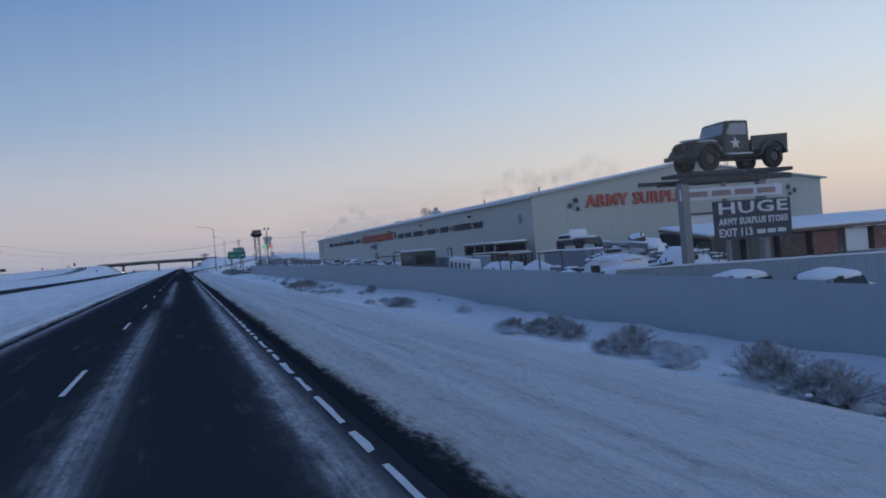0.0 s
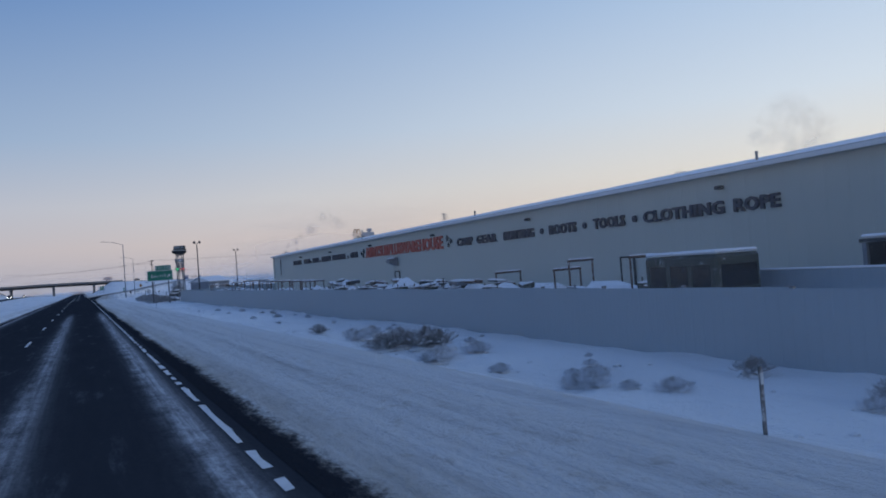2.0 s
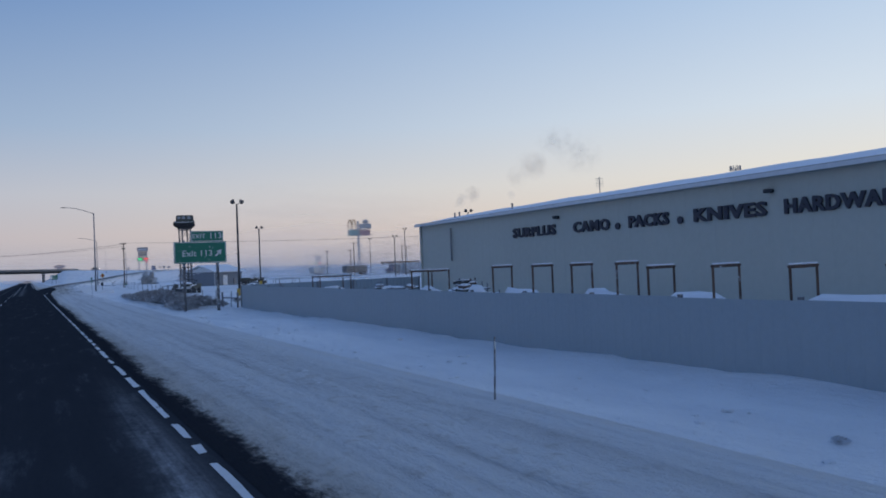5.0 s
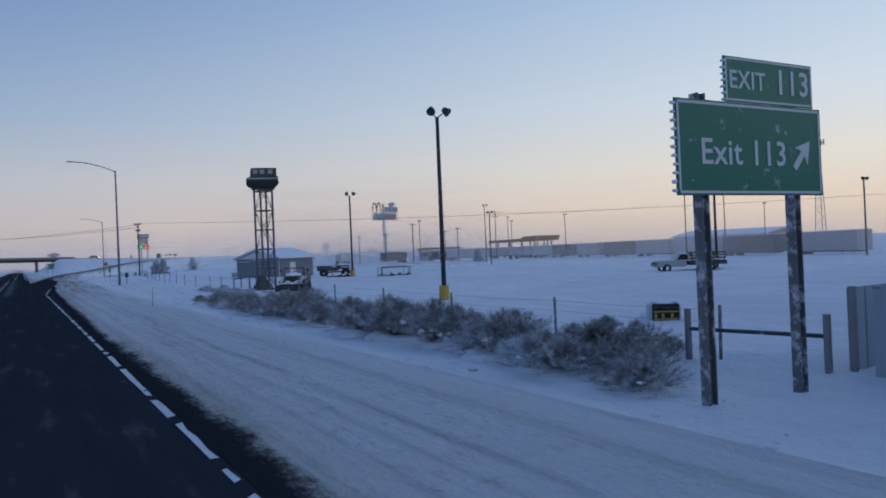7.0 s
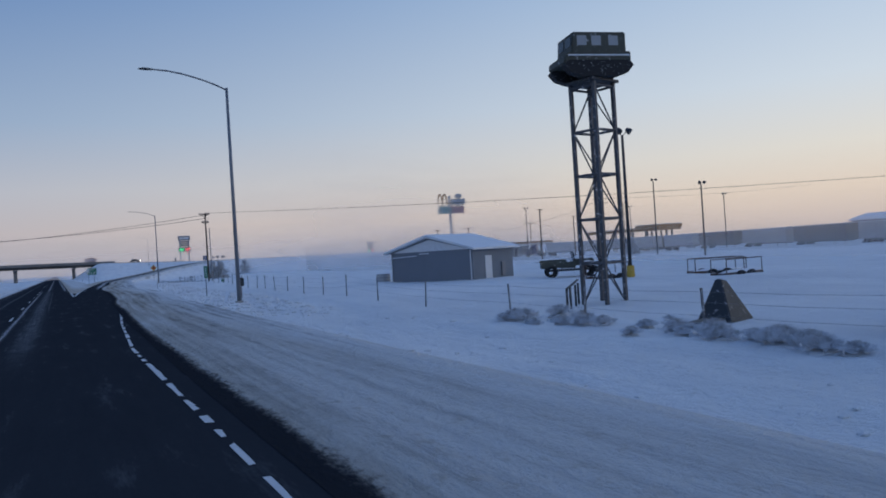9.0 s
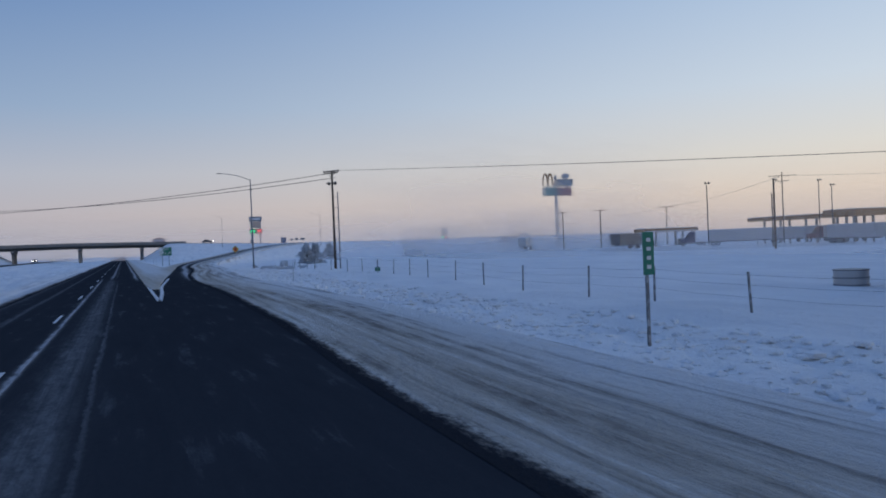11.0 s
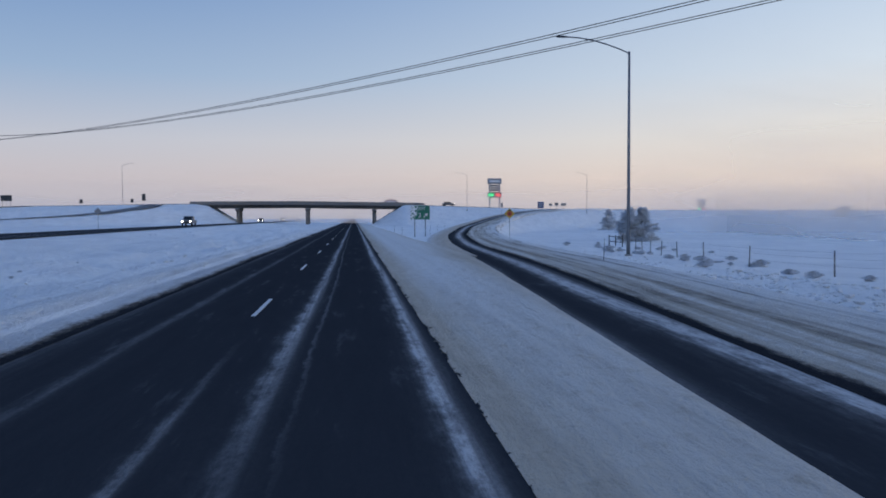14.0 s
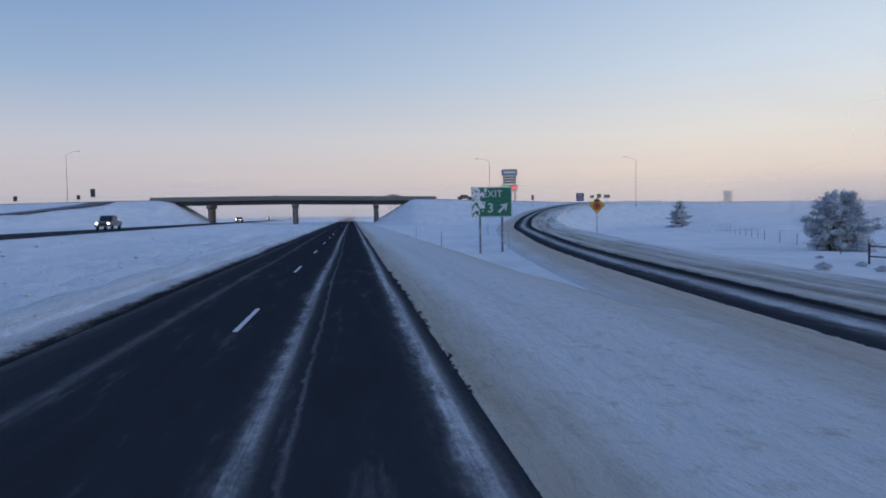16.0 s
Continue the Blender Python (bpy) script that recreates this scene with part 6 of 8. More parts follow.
for x, y, k, s in SPOTS:
    if k < 3 and x > 12.2 and y < 155:
        x = 12.0
    copy_thing(KINDS[k], pose(x, y, land(x, y) - 0.02, 0, 0, rnd.uniform(0, 360)) @ Matrix.Scale(s, 4))
for k, ob in enumerate(KINDS):
    x, y = 9.2 + 0.5 * k, 172.0 + 2.0 * k
    ob.matrix_world = pose(x, y, land(x, y) - 0.02)


def frosted_tree(x, y, h, w, seed, label):
    rnd = random.Random(seed)
    t = thing("tree", label, "tree", pose(x, y, land(x, y) - 0.05), "frosted trees")
    vs, fs = [], []
    def limb(a, b, r0, r1, seg=6):
        d = (b - a).normalized()
        s = d.cross(Vector((0.31, 0.2, 0.9))).normalized()
        u = d.cross(s)
        k = len(vs)
        for p, r in ((a, r0), (b, r1)):
            for i in range(seg):
                q = 2 * math.pi * i / seg
                vs.append(tuple(p + (s * math.cos(q) + u * math.sin(q)) * r))
        for i in range(seg):
            j = (i + 1) % seg
            fs.append((k + i, k + j, k + seg + j, k + seg + i))
    tips = []
    top = Vector((rnd.gauss(0, 0.2), rnd.gauss(0, 0.2), h * 0.95))
    limb(Vector((0, 0, 0)), top, 0.05 * h * 0.6, 0.02)
    for k in range(130):
        az, hz = rnd.uniform(0, 2 * math.pi), rnd.uniform(0.08, 1.0)
        r = w * max(0.12, 1 - hz ** 1.9) ** 0.75 * rnd.uniform(0.45, 1.12) * (1 + 0.45 * noise.noise((math.cos(az) * 1.4, math.sin(az) * 1.4, hz * 2.5 + seed)))
        b = Vector((math.cos(az) * r, math.sin(az) * r, max(0.15, h * hz - 0.1 * r + rnd.gauss(0, 0.12))))
        a = top * min(0.97, max(0.03, hz * 0.92 - 0.06))
        limb(a, b, 0.035, 0.008)
        tips.append((a, b))
    me = bpy.data.meshes.new("trunk")
    me.from_pydata(vs, [], fs)
    me.materials.append(BARK)
    ob = new("trunk", me)
    ob.parent = t
    vs2, fs2 = [], []
    for a, b in tips:
        reach = (b - a).length
        for _ in range(int(70 + 80 * reach)):
            c = a.lerp(b, 1.06 - 0.72 * rnd.random() ** 1.4) + Vector((rnd.gauss(0, 0.15), rnd.gauss(0, 0.15), rnd.gauss(-0.02, 0.1)))
            s = rnd.uniform(0.04, 0.12)
            n1 = Vector((rnd.gauss(0, 1), rnd.gauss(0, 1), rnd.gauss(0, 1))).normalized()
            n2 = n1.orthogonal().normalized()
            k = len(vs2)
            vs2 += [tuple(c + n1 * s), tuple(c + n2 * s * 0.5), tuple(c - n1 * s), tuple(c - n2 * s * 0.5)]
            fs2.append((k, k + 1, k + 2, k + 3))
    me = bpy.data.meshes.new("crown")
    me.from_pydata(vs2, [], fs2)
    me.materials.append(FROST_LEAF)
    ob = new("crown", me)
    ob.parent = t
    return t


frosted_tree(39.0, 406.2, 4.7, 2.9, 3, "broad dark evergreen tree thick with frost")
frosted_tree(41.2, 407.2, 4.9, 2.6, 5, "broad dark evergreen tree thick with frost")
frosted_tree(68.4, 500, 5.6, 2.7, 7, "small pale frosted tree in the snow field")
frosted_tree(97, 300, 3.0, 1.6, 9, "small pale frosted tree in the snow field")


def pipe_gate(x0, y0, x1, y1):
    t = thing("pipe_gate", "dark pipe field gate half sunk in snow", "gate", pose(x0, y0, min(land(x0, y0), land(x1, y1)) - 0.1))
    d = Vector((x1 - x0, y1 - y0, 0))
    for u in (0.0, 0.5, 1.0):
        bm = bmesh.new()
        tube(bm, d * u, d * u + Vector((0, 0, 1.35)), 0.06, seg=8)
        part("post", bm, DARK, t)
    for z in (0.6, 1.2):
        bm = bmesh.new()
        tube(bm, Vector((0, 0, z)), d + Vector((0, 0, z)), 0.045, seg=8)
        part("rail", bm, DARK, t)


pipe_gate(30.2, 389.6, 30.2, 385.2)


# ---- lumps of ploughed snow along the verges ----
def snow_clods():
    rnd = random.Random(31)
    base = bmesh.new()
    bmesh.ops.create_icosphere(base, subdivisions=1, radius=1.0)
    bv = [v.co.copy() for v in base.verts]
    bf = [[v.index for v in f.verts] for f in base.faces]
    base.free()
    vs, fs = [], []
    for i in range(12500):
        y = rnd.uniform(0, 440)
        if i > 6500:                          # thrown-up crust beside the exit lane
            y = rnd.uniform(222, 335)
            x = right_edge(min(y, 290)) + rnd.uniform(3.0, 9.0) + 0.09 * max(0, y - 290)
        elif rnd.random() < 0.72:
            x = right_edge(min(y, 290)) + 1.6 + abs(rnd.gauss(0.6, 3.4)) if y < 290 else rnd.uniform(12, 19)
            if y > 290:
                dr = near_line(_R, x, y)[0]
                if dr < 2.7:
                    continue
        else:
            x = -6.1 - abs(rnd.gauss(0, 2.2))
        if x > 12.3 and y < 156:
            continue
        s = (0.015 if i < 6500 else 0.03) + (0.07 if i < 6500 else 0.11) * rnd.random() ** 2.2
        c = Vector((x, y, land(x, y) + s * 0.12))
        k, o = len(vs), rnd.uniform(0, 50)
        for v in bv:
            q = 1 + 0.45 * noise.noise(v * 1.6 + Vector((o, 0, 0)))
            vs.append((c.x + v.x * s * 1.3 * q, c.y + v.y * s * 1.3 * q, c.z + v.z * s * 0.6 * q))
        fs += [[k + i for i in f] for f in bf]
    me = bpy.data.meshes.new("snow_clods")
    me.from_pydata(vs, [], fs)
    me.materials.append(SNOW)
    tagged(new("snow_clods", me), "frozen lumps of ploughed snow on the verge", "snow clods", kind="stuff")


snow_clods()


# ---- scrap and stores behind the yard fence ----
def pipe_rack(x, y, h, w, d, rz=0.0):
    t = thing("pipe_rack", "bare pipe frame rack with snow on its top bar", "rack", pose(x, y, -0.5 - hollow(x, y), 0, 0, rz), "yard racks")
    for a in (-w / 2, w / 2):
        for b in (-d / 2, d / 2):
            bm = bmesh.new()
            tube(bm, (a, b, 0), (a, b, h), 0.04, seg=6)
            part("post", bm, RUST, t)
    for b in (-d / 2, d / 2):
        bm = bmesh.new()
        tube(bm, (-w / 2 - 0.05, b, h), (w / 2 + 0.05, b, h), 0.045, seg=6)
        part("top_bar", bm, RUST, t)
        bm = bmesh.new()
        box(bm, (0, b, h + 0.07), (w, 0.09, 0.05), bevel=0.02)
        part("snow", bm, CAP, t, "ridge of snow")
    bm = bmesh.new()
    lump(bm, (0, 0, 0.9), (w * 0.45, d * 0.5 + 0.2, 0.5), int(y), 0.5, 2)
    part("stored_scrap", bm, CAP, t, "snow-covered scrap between the posts", True)
    return t


def scrap_pile(x, y, w, d, h, seed, n=16):
    rnd, n = random.Random(seed), int(n * 1.7)
    t = thing("scrap_pile", "heap of snow-covered scrap metal and vehicle parts", "scrap pile", pose(x, y, -0.5 - hollow(x, y)), "scrap piles")
    bm = bmesh.new()
    lump(bm, (0, 0, 0.0), (w * 0.5, d * 0.5, h * 0.8), seed, 0.4, 3)
    part("scrap_core", bm, CAP, t, "scrap core buried in snow", True)
    for k in range(n):
        u, v = rnd.uniform(-0.45, 0.45), rnd.uniform(-0.45, 0.45)
        z = h * max(0.12, (1 - 1.2 * (u * u + v * v) * 1.6)) * rnd.uniform(0.6, 0.97)
        sx, sy, sz = rnd.uniform(0.2, 0.75), rnd.uniform(0.25, 0.95), rnd.choice([0.05, 0.08, 0.12, 0.24])
        tilt = Matrix.Rotation(rnd.gauss(0, 0.1), 4, "X") @ Matrix.Rotation(rnd.gauss(0, 0.12), 4, "Y")
        rz = rnd.gauss(0, 18) + rnd.choice([0, 0, 90])
        bm = bmesh.new()
        box(bm, (u * w, v * d, z), (sx, sy, sz), rz, 0.02, tilt)
        if rnd.random() < 0.35:
            for q in (-0.45, 0.45):
                tube(bm, (u * w, v * d + q * sy, z - 0.3), (u * w, v * d + q * sy, z + rnd.uniform(0.1, 0.35)), 0.03, seg=6)
        p = part("scrap_piece", bm, rnd.choice([RUST, DARK, OLIVE, POLE_STEEL]), t)
        bm = bmesh.new()
        lump(bm, (0, 0, 0), (sx * 0.54, sy * 0.54, rnd.uniform(0.03, 0.09)), seed + k, 0.3, 2)
        for e in bm.verts:
            e.co.x, e.co.y = max(-sx * 0.5, min(sx * 0.5, e.co.x * 1.25)), max(-sy * 0.5, min(sy * 0.5, e.co.y * 1.25))
        bmesh.ops.transform(bm, matrix=Matrix.Translation((u * w, v * d, z + sz / 2 + 0.015)) @ Matrix.Rotation(radians(rz), 4, "Z") @ tilt, verts=bm.verts)
        part("snow", bm, CAP, p, "slab of snow", True)
    return t


def box_truck(x, y, rz, w=2.0, l=3.0, h=1.7):
    t = thing("van", "dark boxy army van with windows and snow on its roof", "van", pose(x, y, -0.5 - hollow(x, y), 0, 0, rz), "stored vans")
    bm = bmesh.new()
    box(bm, (0, 0, 0.55 + h / 2), (w, l, h), bevel=0.08)
    body = part("body", bm, OLIVE, t)
    for s in (-1, 1):
        for k in (-1, 0, 1):
            bm = bmesh.new()
            box(bm, (s * (w / 2 + 0.004), k * l * 0.3, 0.55 + h * 0.62), (0.012, l * 0.24, h * 0.42))
            part("window", bm, GLASS_DARK, body)
    bm = bmesh.new()
    box(bm, (0, -l / 2 - 0.004, 0.55 + h * 0.62), (w * 0.8, 0.012, h * 0.4))
    part("window", bm, GLASS_DARK, body)
    bm = bmesh.new()
    box(bm, (0, 0, 0.45), (w * 0.9, l * 1.02, 0.22), bevel=0.04)
    part("frame", bm, DARK, t)
    bm = bmesh.new()
    box(bm, (0, 0, 0.6 + h + 0.03), (w * 0.98, l * 0.98, 0.12), bevel=0.05)
    part("roof_snow", bm, CAP, t, "snow on the roof")
    for s in (-1, 1):
        for v in (-0.33, 0.33):
            bm = bmesh.new()
            wheel_bm(bm, (s * w * 0.42, l * v, 0.32), 0.34, 0.22, "X", 12)
            part("wheel", bm, BLACK, t)
    return t


def snow_car(x, y, rz, seed, size=1.0, lift=0.0):
    t = thing("buried_car", "parked car buried under smooth snow", "car", pose(x, y, lift - 0.5 - hollow(x, y), 0, 0, rz) @ Matrix.Scale(size, 4), "snowed-in cars")
    bm = bmesh.new()
    prism(bm, [(-2.0, 0.35), (2.0, 0.35), (2.0, 0.85), (1.1, 0.95), (0.6, 1.38), (-0.9, 1.38), (-1.5, 0.95), (-2.0, 0.9)], "Y", -0.82, 0.82)
    bmesh.ops.bevel(bm, geom=list(bm.edges), offset=0.1, segments=2, affect="EDGES")
    body = part("body", bm, DARK, t)
    for s in (-1, 1):
        bm = bmesh.new()
        prism(bm, [(-1.25, 0.98), (0.85, 0.98), (0.5, 1.3), (-0.85, 1.3)], "Y", s * 0.825 - 0.006, s * 0.825 + 0.006)
        part("window", bm, GLASS_DARK, body)
        for c in (-1.25, 1.25):
            bm = bmesh.new()
            wheel_bm(bm, (c, s * 0.74, 0.32), 0.33, 0.2, "Y", 14)
            part("wheel", bm, BLACK, t)
    bm = bmesh.new()
    lump(bm, (-0.1, 0, 1.3), (1.15, 0.85, 0.3), seed, 0.15, 3)
    lump(bm, (1.4, 0, 0.85), (0.7, 0.85, 0.22), seed + 1, 0.2, 2)
    lump(bm, (-1.6, 0, 0.85), (0.5, 0.85, 0.22), seed + 2, 0.2, 2)
    part("snow", bm, CAP, t, "thick rounded snow cover", True)
    if lift:
        bm = bmesh.new()
        lump(bm, (0, 0, -lift - 0.05), (2.05, 1.0, 0.6), seed + 5, 0.25, 3)
        part("drift", bm, SNOW, t, "snow drifted under and round the car", True)
    return t


def snow_van(x, y, rz):
    t = thing("snowed_in_van", "small van buried under thick rounded snow", "van", pose(x, y, -0.5 - hollow(x, y), 0, 0, rz), "snowed-in cars")
    bm = bmesh.new()
    prism(bm, [(-1.3, 0.4), (1.3, 0.4), (1.3, 1.0), (0.95, 1.65), (-1.2, 1.7), (-1.3, 1.0)], "Y", -0.8, 0.8)
    bmesh.ops.bevel(bm, geom=list(bm.edges), offset=0.1, segments=2, affect="EDGES")
    part("body", bm, CAP, t, "body crusted with snow")
    for s in (-1, 1):
        bm = bmesh.new()
        box(bm, (0.25, s * 0.805, 1.3), (0.6, 0.012, 0.4))
        part("window", bm, GLASS_DARK, t)
        for c in (-0.8, 0.8):
            bm = bmesh.new()
            wheel_bm(bm, (c, s * 0.72, 0.3), 0.31, 0.18, "Y", 12)
            part("wheel", bm, BLACK, t)
    bm = bmesh.new()
    lump(bm, (-0.1, 0, 1.68), (1.25, 0.82, 0.22), 4, 0.15, 3)
    part("snow", bm, CAP, t, "thick snow on the roof", True)
    t.matrix_world = pose(x, y, -0.5 - hollow(x, y), 0, 0, rz + 90)


def scrapped_jeep(x, y):
    """A stripped jeep set up on a steel box."""
    base = thing("storage_box", "dark steel storage box carrying a stripped jeep", "box", pose(x, y, -0.5 - hollow(x, y)))
    bm = bmesh.new()
    box(bm, (0, 0, 0.9), (2.2, 5.0, 1.8), bevel=0.04)
    part("body", bm, GREY_WALL, base)
    bm = bmesh.new()
    box(bm, (0, 0, 1.84), (2.15, 4.95, 0.1), bevel=0.04)
    part("snow", bm, CAP, base, "snow on the lid")
    t = thing("stripped_jeep", "stripped jeep body with an upright white screen, crusted in snow", "jeep", pose(x, y, 1.24 - hollow(x, y), 0, 0, 4))
    bm = bmesh.new()
    box(bm, (0, -0.9, 0.55), (1.1, 1.1, 0.4), bevel=0.06)
    part("hood", bm, OLIVE, t)
    bm = bmesh.new()
    box(bm, (0, 0.6, 0.5), (1.35, 1.8, 0.35), bevel=0.05)
    part("tub", bm, DARK, t)
    bm = bmesh.new()
    box(bm, (0, 0.0, 1.0), (1.2, 0.08, 0.55), m=Matrix.Rotation(radians(-16), 4, "X"), bevel=0.02)
    part("screen", bm, CAP, t, "screen caked with snow")
    bm = bmesh.new()
    for k in range(7):
        lump(bm, (0.1 * (k % 3) - 0.1, 0.9 + 0.12 * k, 0.8 + 0.03 * (k % 2)), (0.35, 0.22, 0.2), k, 0.5, 1)
    part("seat_scrap", bm, DARK, t)
    for s in (-1, 1):
        for c in (-1.0, 1.0):
            bm = bmesh.new()
            wheel_bm(bm, (s * 0.66, c, 0.33), 0.34, 0.2, "X", 14)
            part("wheel", bm, BLACK, t)
    bm = bmesh.new()
    lump(bm, (0, -0.9, 0.76), (0.6, 0.6, 0.12), 2, 0.3, 2)
    lump(bm, (0.1, 1.2, 0.95), (0.6, 0.5, 0.14), 5, 0.4, 2)
    part("snow", bm, CAP, t, "snow on hood and seats", True)


def open_store(x, y):
    t = thing("open_store", "dark open-sided store with a flat snowy roof", "shelter", pose(x, y, -0.5 - hollow(x, y), 0, 0, 3))
    bm = bmesh.new()
    box(bm, (0, 0, 2.36), (2.6, 5.2, 0.1))
    roof = part("roof", bm, DARK, t)
    bm = bmesh.new()
    box(bm, (0, 0, 2.48), (2.55, 5.15, 0.13), bevel=0.05)
    part("roof_snow", bm, CAP, roof, "snow on the roof")
    bm = bmesh.new()
    box(bm, (1.2, 0, 1.15), (0.08, 5.0, 2.3))
    box(bm, (0, 2.5, 1.15), (2.4, 0.08, 2.3))
    part("back_wall", bm, DARK, t)
    for k in range(4):
        bm = bmesh.new()
        box(bm, (-1.2, -2.5 + 1.66 * k, 1.15), (0.12, 0.12, 2.3))
        part("post", bm, GREY_WALL, t)
    for k in range(3):
        bm = bmesh.new()
        box(bm, (0.1, -1.6 + 1.6 * k, 0.75 + 0.15 * k), (1.5, 1.3, 1.5 + 0.3 * k), bevel=0.06)
        part("stored_crate", bm, (DARK, OLIVE, DARK)[k], t)


def bin_row(x, y):
    t = thing("bin_row", "tilted row of snowy steel bins with dark openings", "bins", pose(x, y, -0.5, 3, 0, 4))
    bm = bmesh.new()
    box(bm, (0, 0, 1.0), (0.7, 3.4, 1.0), bevel=0.03)
    body = part("body", bm, TRIM, t)
    for k in range(5):
        bm = bmesh.new()
        box(bm, (-0.352, -1.3 + 0.65 * k, 1.1), (0.012, 0.36, 0.5), bevel=0.004)
        part("opening", bm, DARK, body)
    bm = bmesh.new()
    box(bm, (0, 0, 1.55), (0.7, 3.4, 0.12), bevel=0.05)
    part("snow", bm, CAP, t)
    for k in (-1.4, 1.4):
        bm = bmesh.new()
        box(bm, (0, k, 0.25), (0.6, 0.12, 0.55))
        part("foot", bm, RUST, t)


snow_car(15.8, 15.2, 20, 1, 0.82, 0.28)
snow_car(14.95, 17.5, 20, 4, 0.82, 0.28)
snow_car(15.4, 24.3, 100, 8)
scrap_pile(21.1, 32.4, 4.6, 6.0, 2.5, 3, 44)
scrap_pile(21.6, 28.6, 4.0, 4.0, 2.0, 23, 18)
scrap_pile(17.4, 32.6, 2.6, 3.6, 1.35, 24, 14)
snow_van(16.9, 27.2, 8)
scrapped_jeep(22.2, 39.4)
open_store(21.2, 49.8)
bin_row(17.2, 45.6)
# racks: along the fence, height, width, depth
for x, y, h, w, d in ((18.2, 42.4, 1.9, 1.6, 3.6), (19.3, 43.0, 1.85, 1.2, 2.6), (18.2, 37.2, 1.9, 1.4, 3.2), (18.0, 61.2, 2.3, 1.2, 3.4), (18.4, 67.0, 1.95, 1.4, 4.4), (17.6, 100.5, 1.95, 1.2, 2.0), (17.6, 103.5, 2.0, 1.2, 2.2), (17.6, 108.0, 2.05, 1.0, 2.4), (17.6, 112.0, 2.1, 1.2, 2.4), (17.6, 117, 2.15, 1.2, 2.4), (17.6, 121.0, 2.3, 1.0, 2.2), (17.6, 126.0, 2.3, 1.0, 2.6), (17.6, 134.0, 2.2, 1.2, 1.6), (17.6, 148.0, 2.0, 2.2, 1.2)):
    pipe_rack(x, y, h, w, d, 4)
for x, y, w, d, h, s, n in ((18.0, 58.7, 1.4, 1.2, 1.7, 12, 6), (17.4, 68.2, 2.4, 4.6, 1.8, 13, 16), (17.6, 72.0, 2.8, 3.4, 1.95, 21, 16), (17.4, 76.2, 2.6, 4.0, 1.9, 22, 16), (17.4, 80.5, 2.6, 5.0, 1.95, 14, 18), (17.4, 85.5, 2.4, 5.0, 1.95, 15, 18), (17.4, 92.3, 2.6, 6.4, 2.15, 17, 22), (17.4, 98, 2.2, 3.0, 1.7, 18, 8), (17.4, 129.5, 2.2, 4.0, 1.85, 19, 12), (17.4, 138, 2.6, 4.5, 1.75, 20, 10)):
    scrap_pile(x, y, w, d, h, s, n)
box_truck(17.3, 55.9, 3, 1.9, 2.9, 1.7)
scrap_pile(17.6, 63.2, 2.4, 3.0, 1.45, 31, 12)

PALE_RUST = plain("faded_red_container", (0.20, 0.07, 0.05), 0.7, vary=0.25, scale=2, dust=0.08)
# low stores along the gable front, with a snowy lean-to roof
t = thing("store_shed", "low open-front store shed with a snow-covered flat roof", "shed", pose(30.5, 36.5, -0.45, 0, 0, WA))
bm = bmesh.new()
box(bm, (7.0, 3.0, 1.95), (16, 5.1, 0.14), m=Matrix.Rotation(radians(7), 4, "X"))
roof = part("roof", bm, RUST, t)
bm = bmesh.new()
box(bm, (7.0, 3.0, 2.13), (15.9, 5.0, 0.22), bevel=0.08, m=Matrix.Rotation(radians(7), 4, "X"))
part("roof_snow", bm, CAP, roof)
for k in range(7):
    bm = bmesh.new()
    box(bm, (-0.6 + 2.5 * k, 0.7, 0.8), (0.14, 0.14, 1.6))
    part("post", bm, RUST, t)
for k in range(6):
    bm = bmesh.new()
    box(bm, (0.65 + 2.5 * k, 1.6, 0.75), (1.9, 1.4, 1.5), bevel=0.05)
    part("stored_crate", bm, (DARK, OLIVE, RUST, PALE_RUST, TRIM, PALE_RUST)[k], t)
bm = bmesh.new()
box(bm, (7.0, 5.4, 1.05), (16, 0.1, 2.1))
part("back_wall", bm, DARK, t)
# second fence inside the yard
f = thing("inner_fence", "grey steel inner yard fence with snow on top", "fence", pose(0, 0, -0.5))
bm = bmesh.new()
ribbed(bm, (12.95, 20.8, 0), (24.0, 12.66, 0), -0.5, lambda s: 1.3, 0.3, (-0.593, -0.805, 0), 0.012)
part("panel", bm, FENCE, f)
bm = bmesh.new()
box(bm, (18.48, 16.73, 1.33), (13.7, 0.09, 0.06), rz=math.degrees(math.atan2(-8.14, 11.05)), bevel=0.02)
part("snow", bm, CAP, f)
# partition of sheet steel in front of the warehouse
f = thing("partition_fence", "low grey sheet steel partition with snow on top", "fence", pose(0, 0, -0.5))
bm = bmesh.new()
ribbed(bm, (19.3, 60.0, 0), (18.9, 45.2, 0), 0.0, lambda s: 1.62, 0.3, (-1, 0, 0), 0.006)
part("panel", bm, FENCE, f)
bm = bmesh.new()
box(bm, (19.1, 52.6, 1.65), (0.09, 14.8, 0.06), rz=-1.5, bevel=0.02)
part("snow", bm, CAP, f)
# yard end fence
f = thing("end_fence", "grey steel fence closing the yard's end", "fence", pose(0, 0, -0.5))
bm = bmesh.new()
ribbed(bm, (0, 0, 0), (2.82, 0.12, 0), 0.0, lambda s: 1.6, 0.3, (0, 1, 0), 0.03)
first = part("panel", bm, FENCE, f)
first.location = (12.85, 153.2, 0)
for k in range(1, 5):
    share("panel", first.data, f, pose(12.85 + 2.83 * k, 153.2 + 0.12 * k, 0))
bm = bmesh.new()
box(bm, (0, 0, 0.8), (0.09, 0.09, 1.66))
first = part("post", bm, POLE_STEEL, f)
first.location = (12.85, 153.1, 0)
for k in range(1, 6):
    share("post", first.data, f, pose(12.85 + 2.83 * k, 153.1 + 0.12 * k, 0))


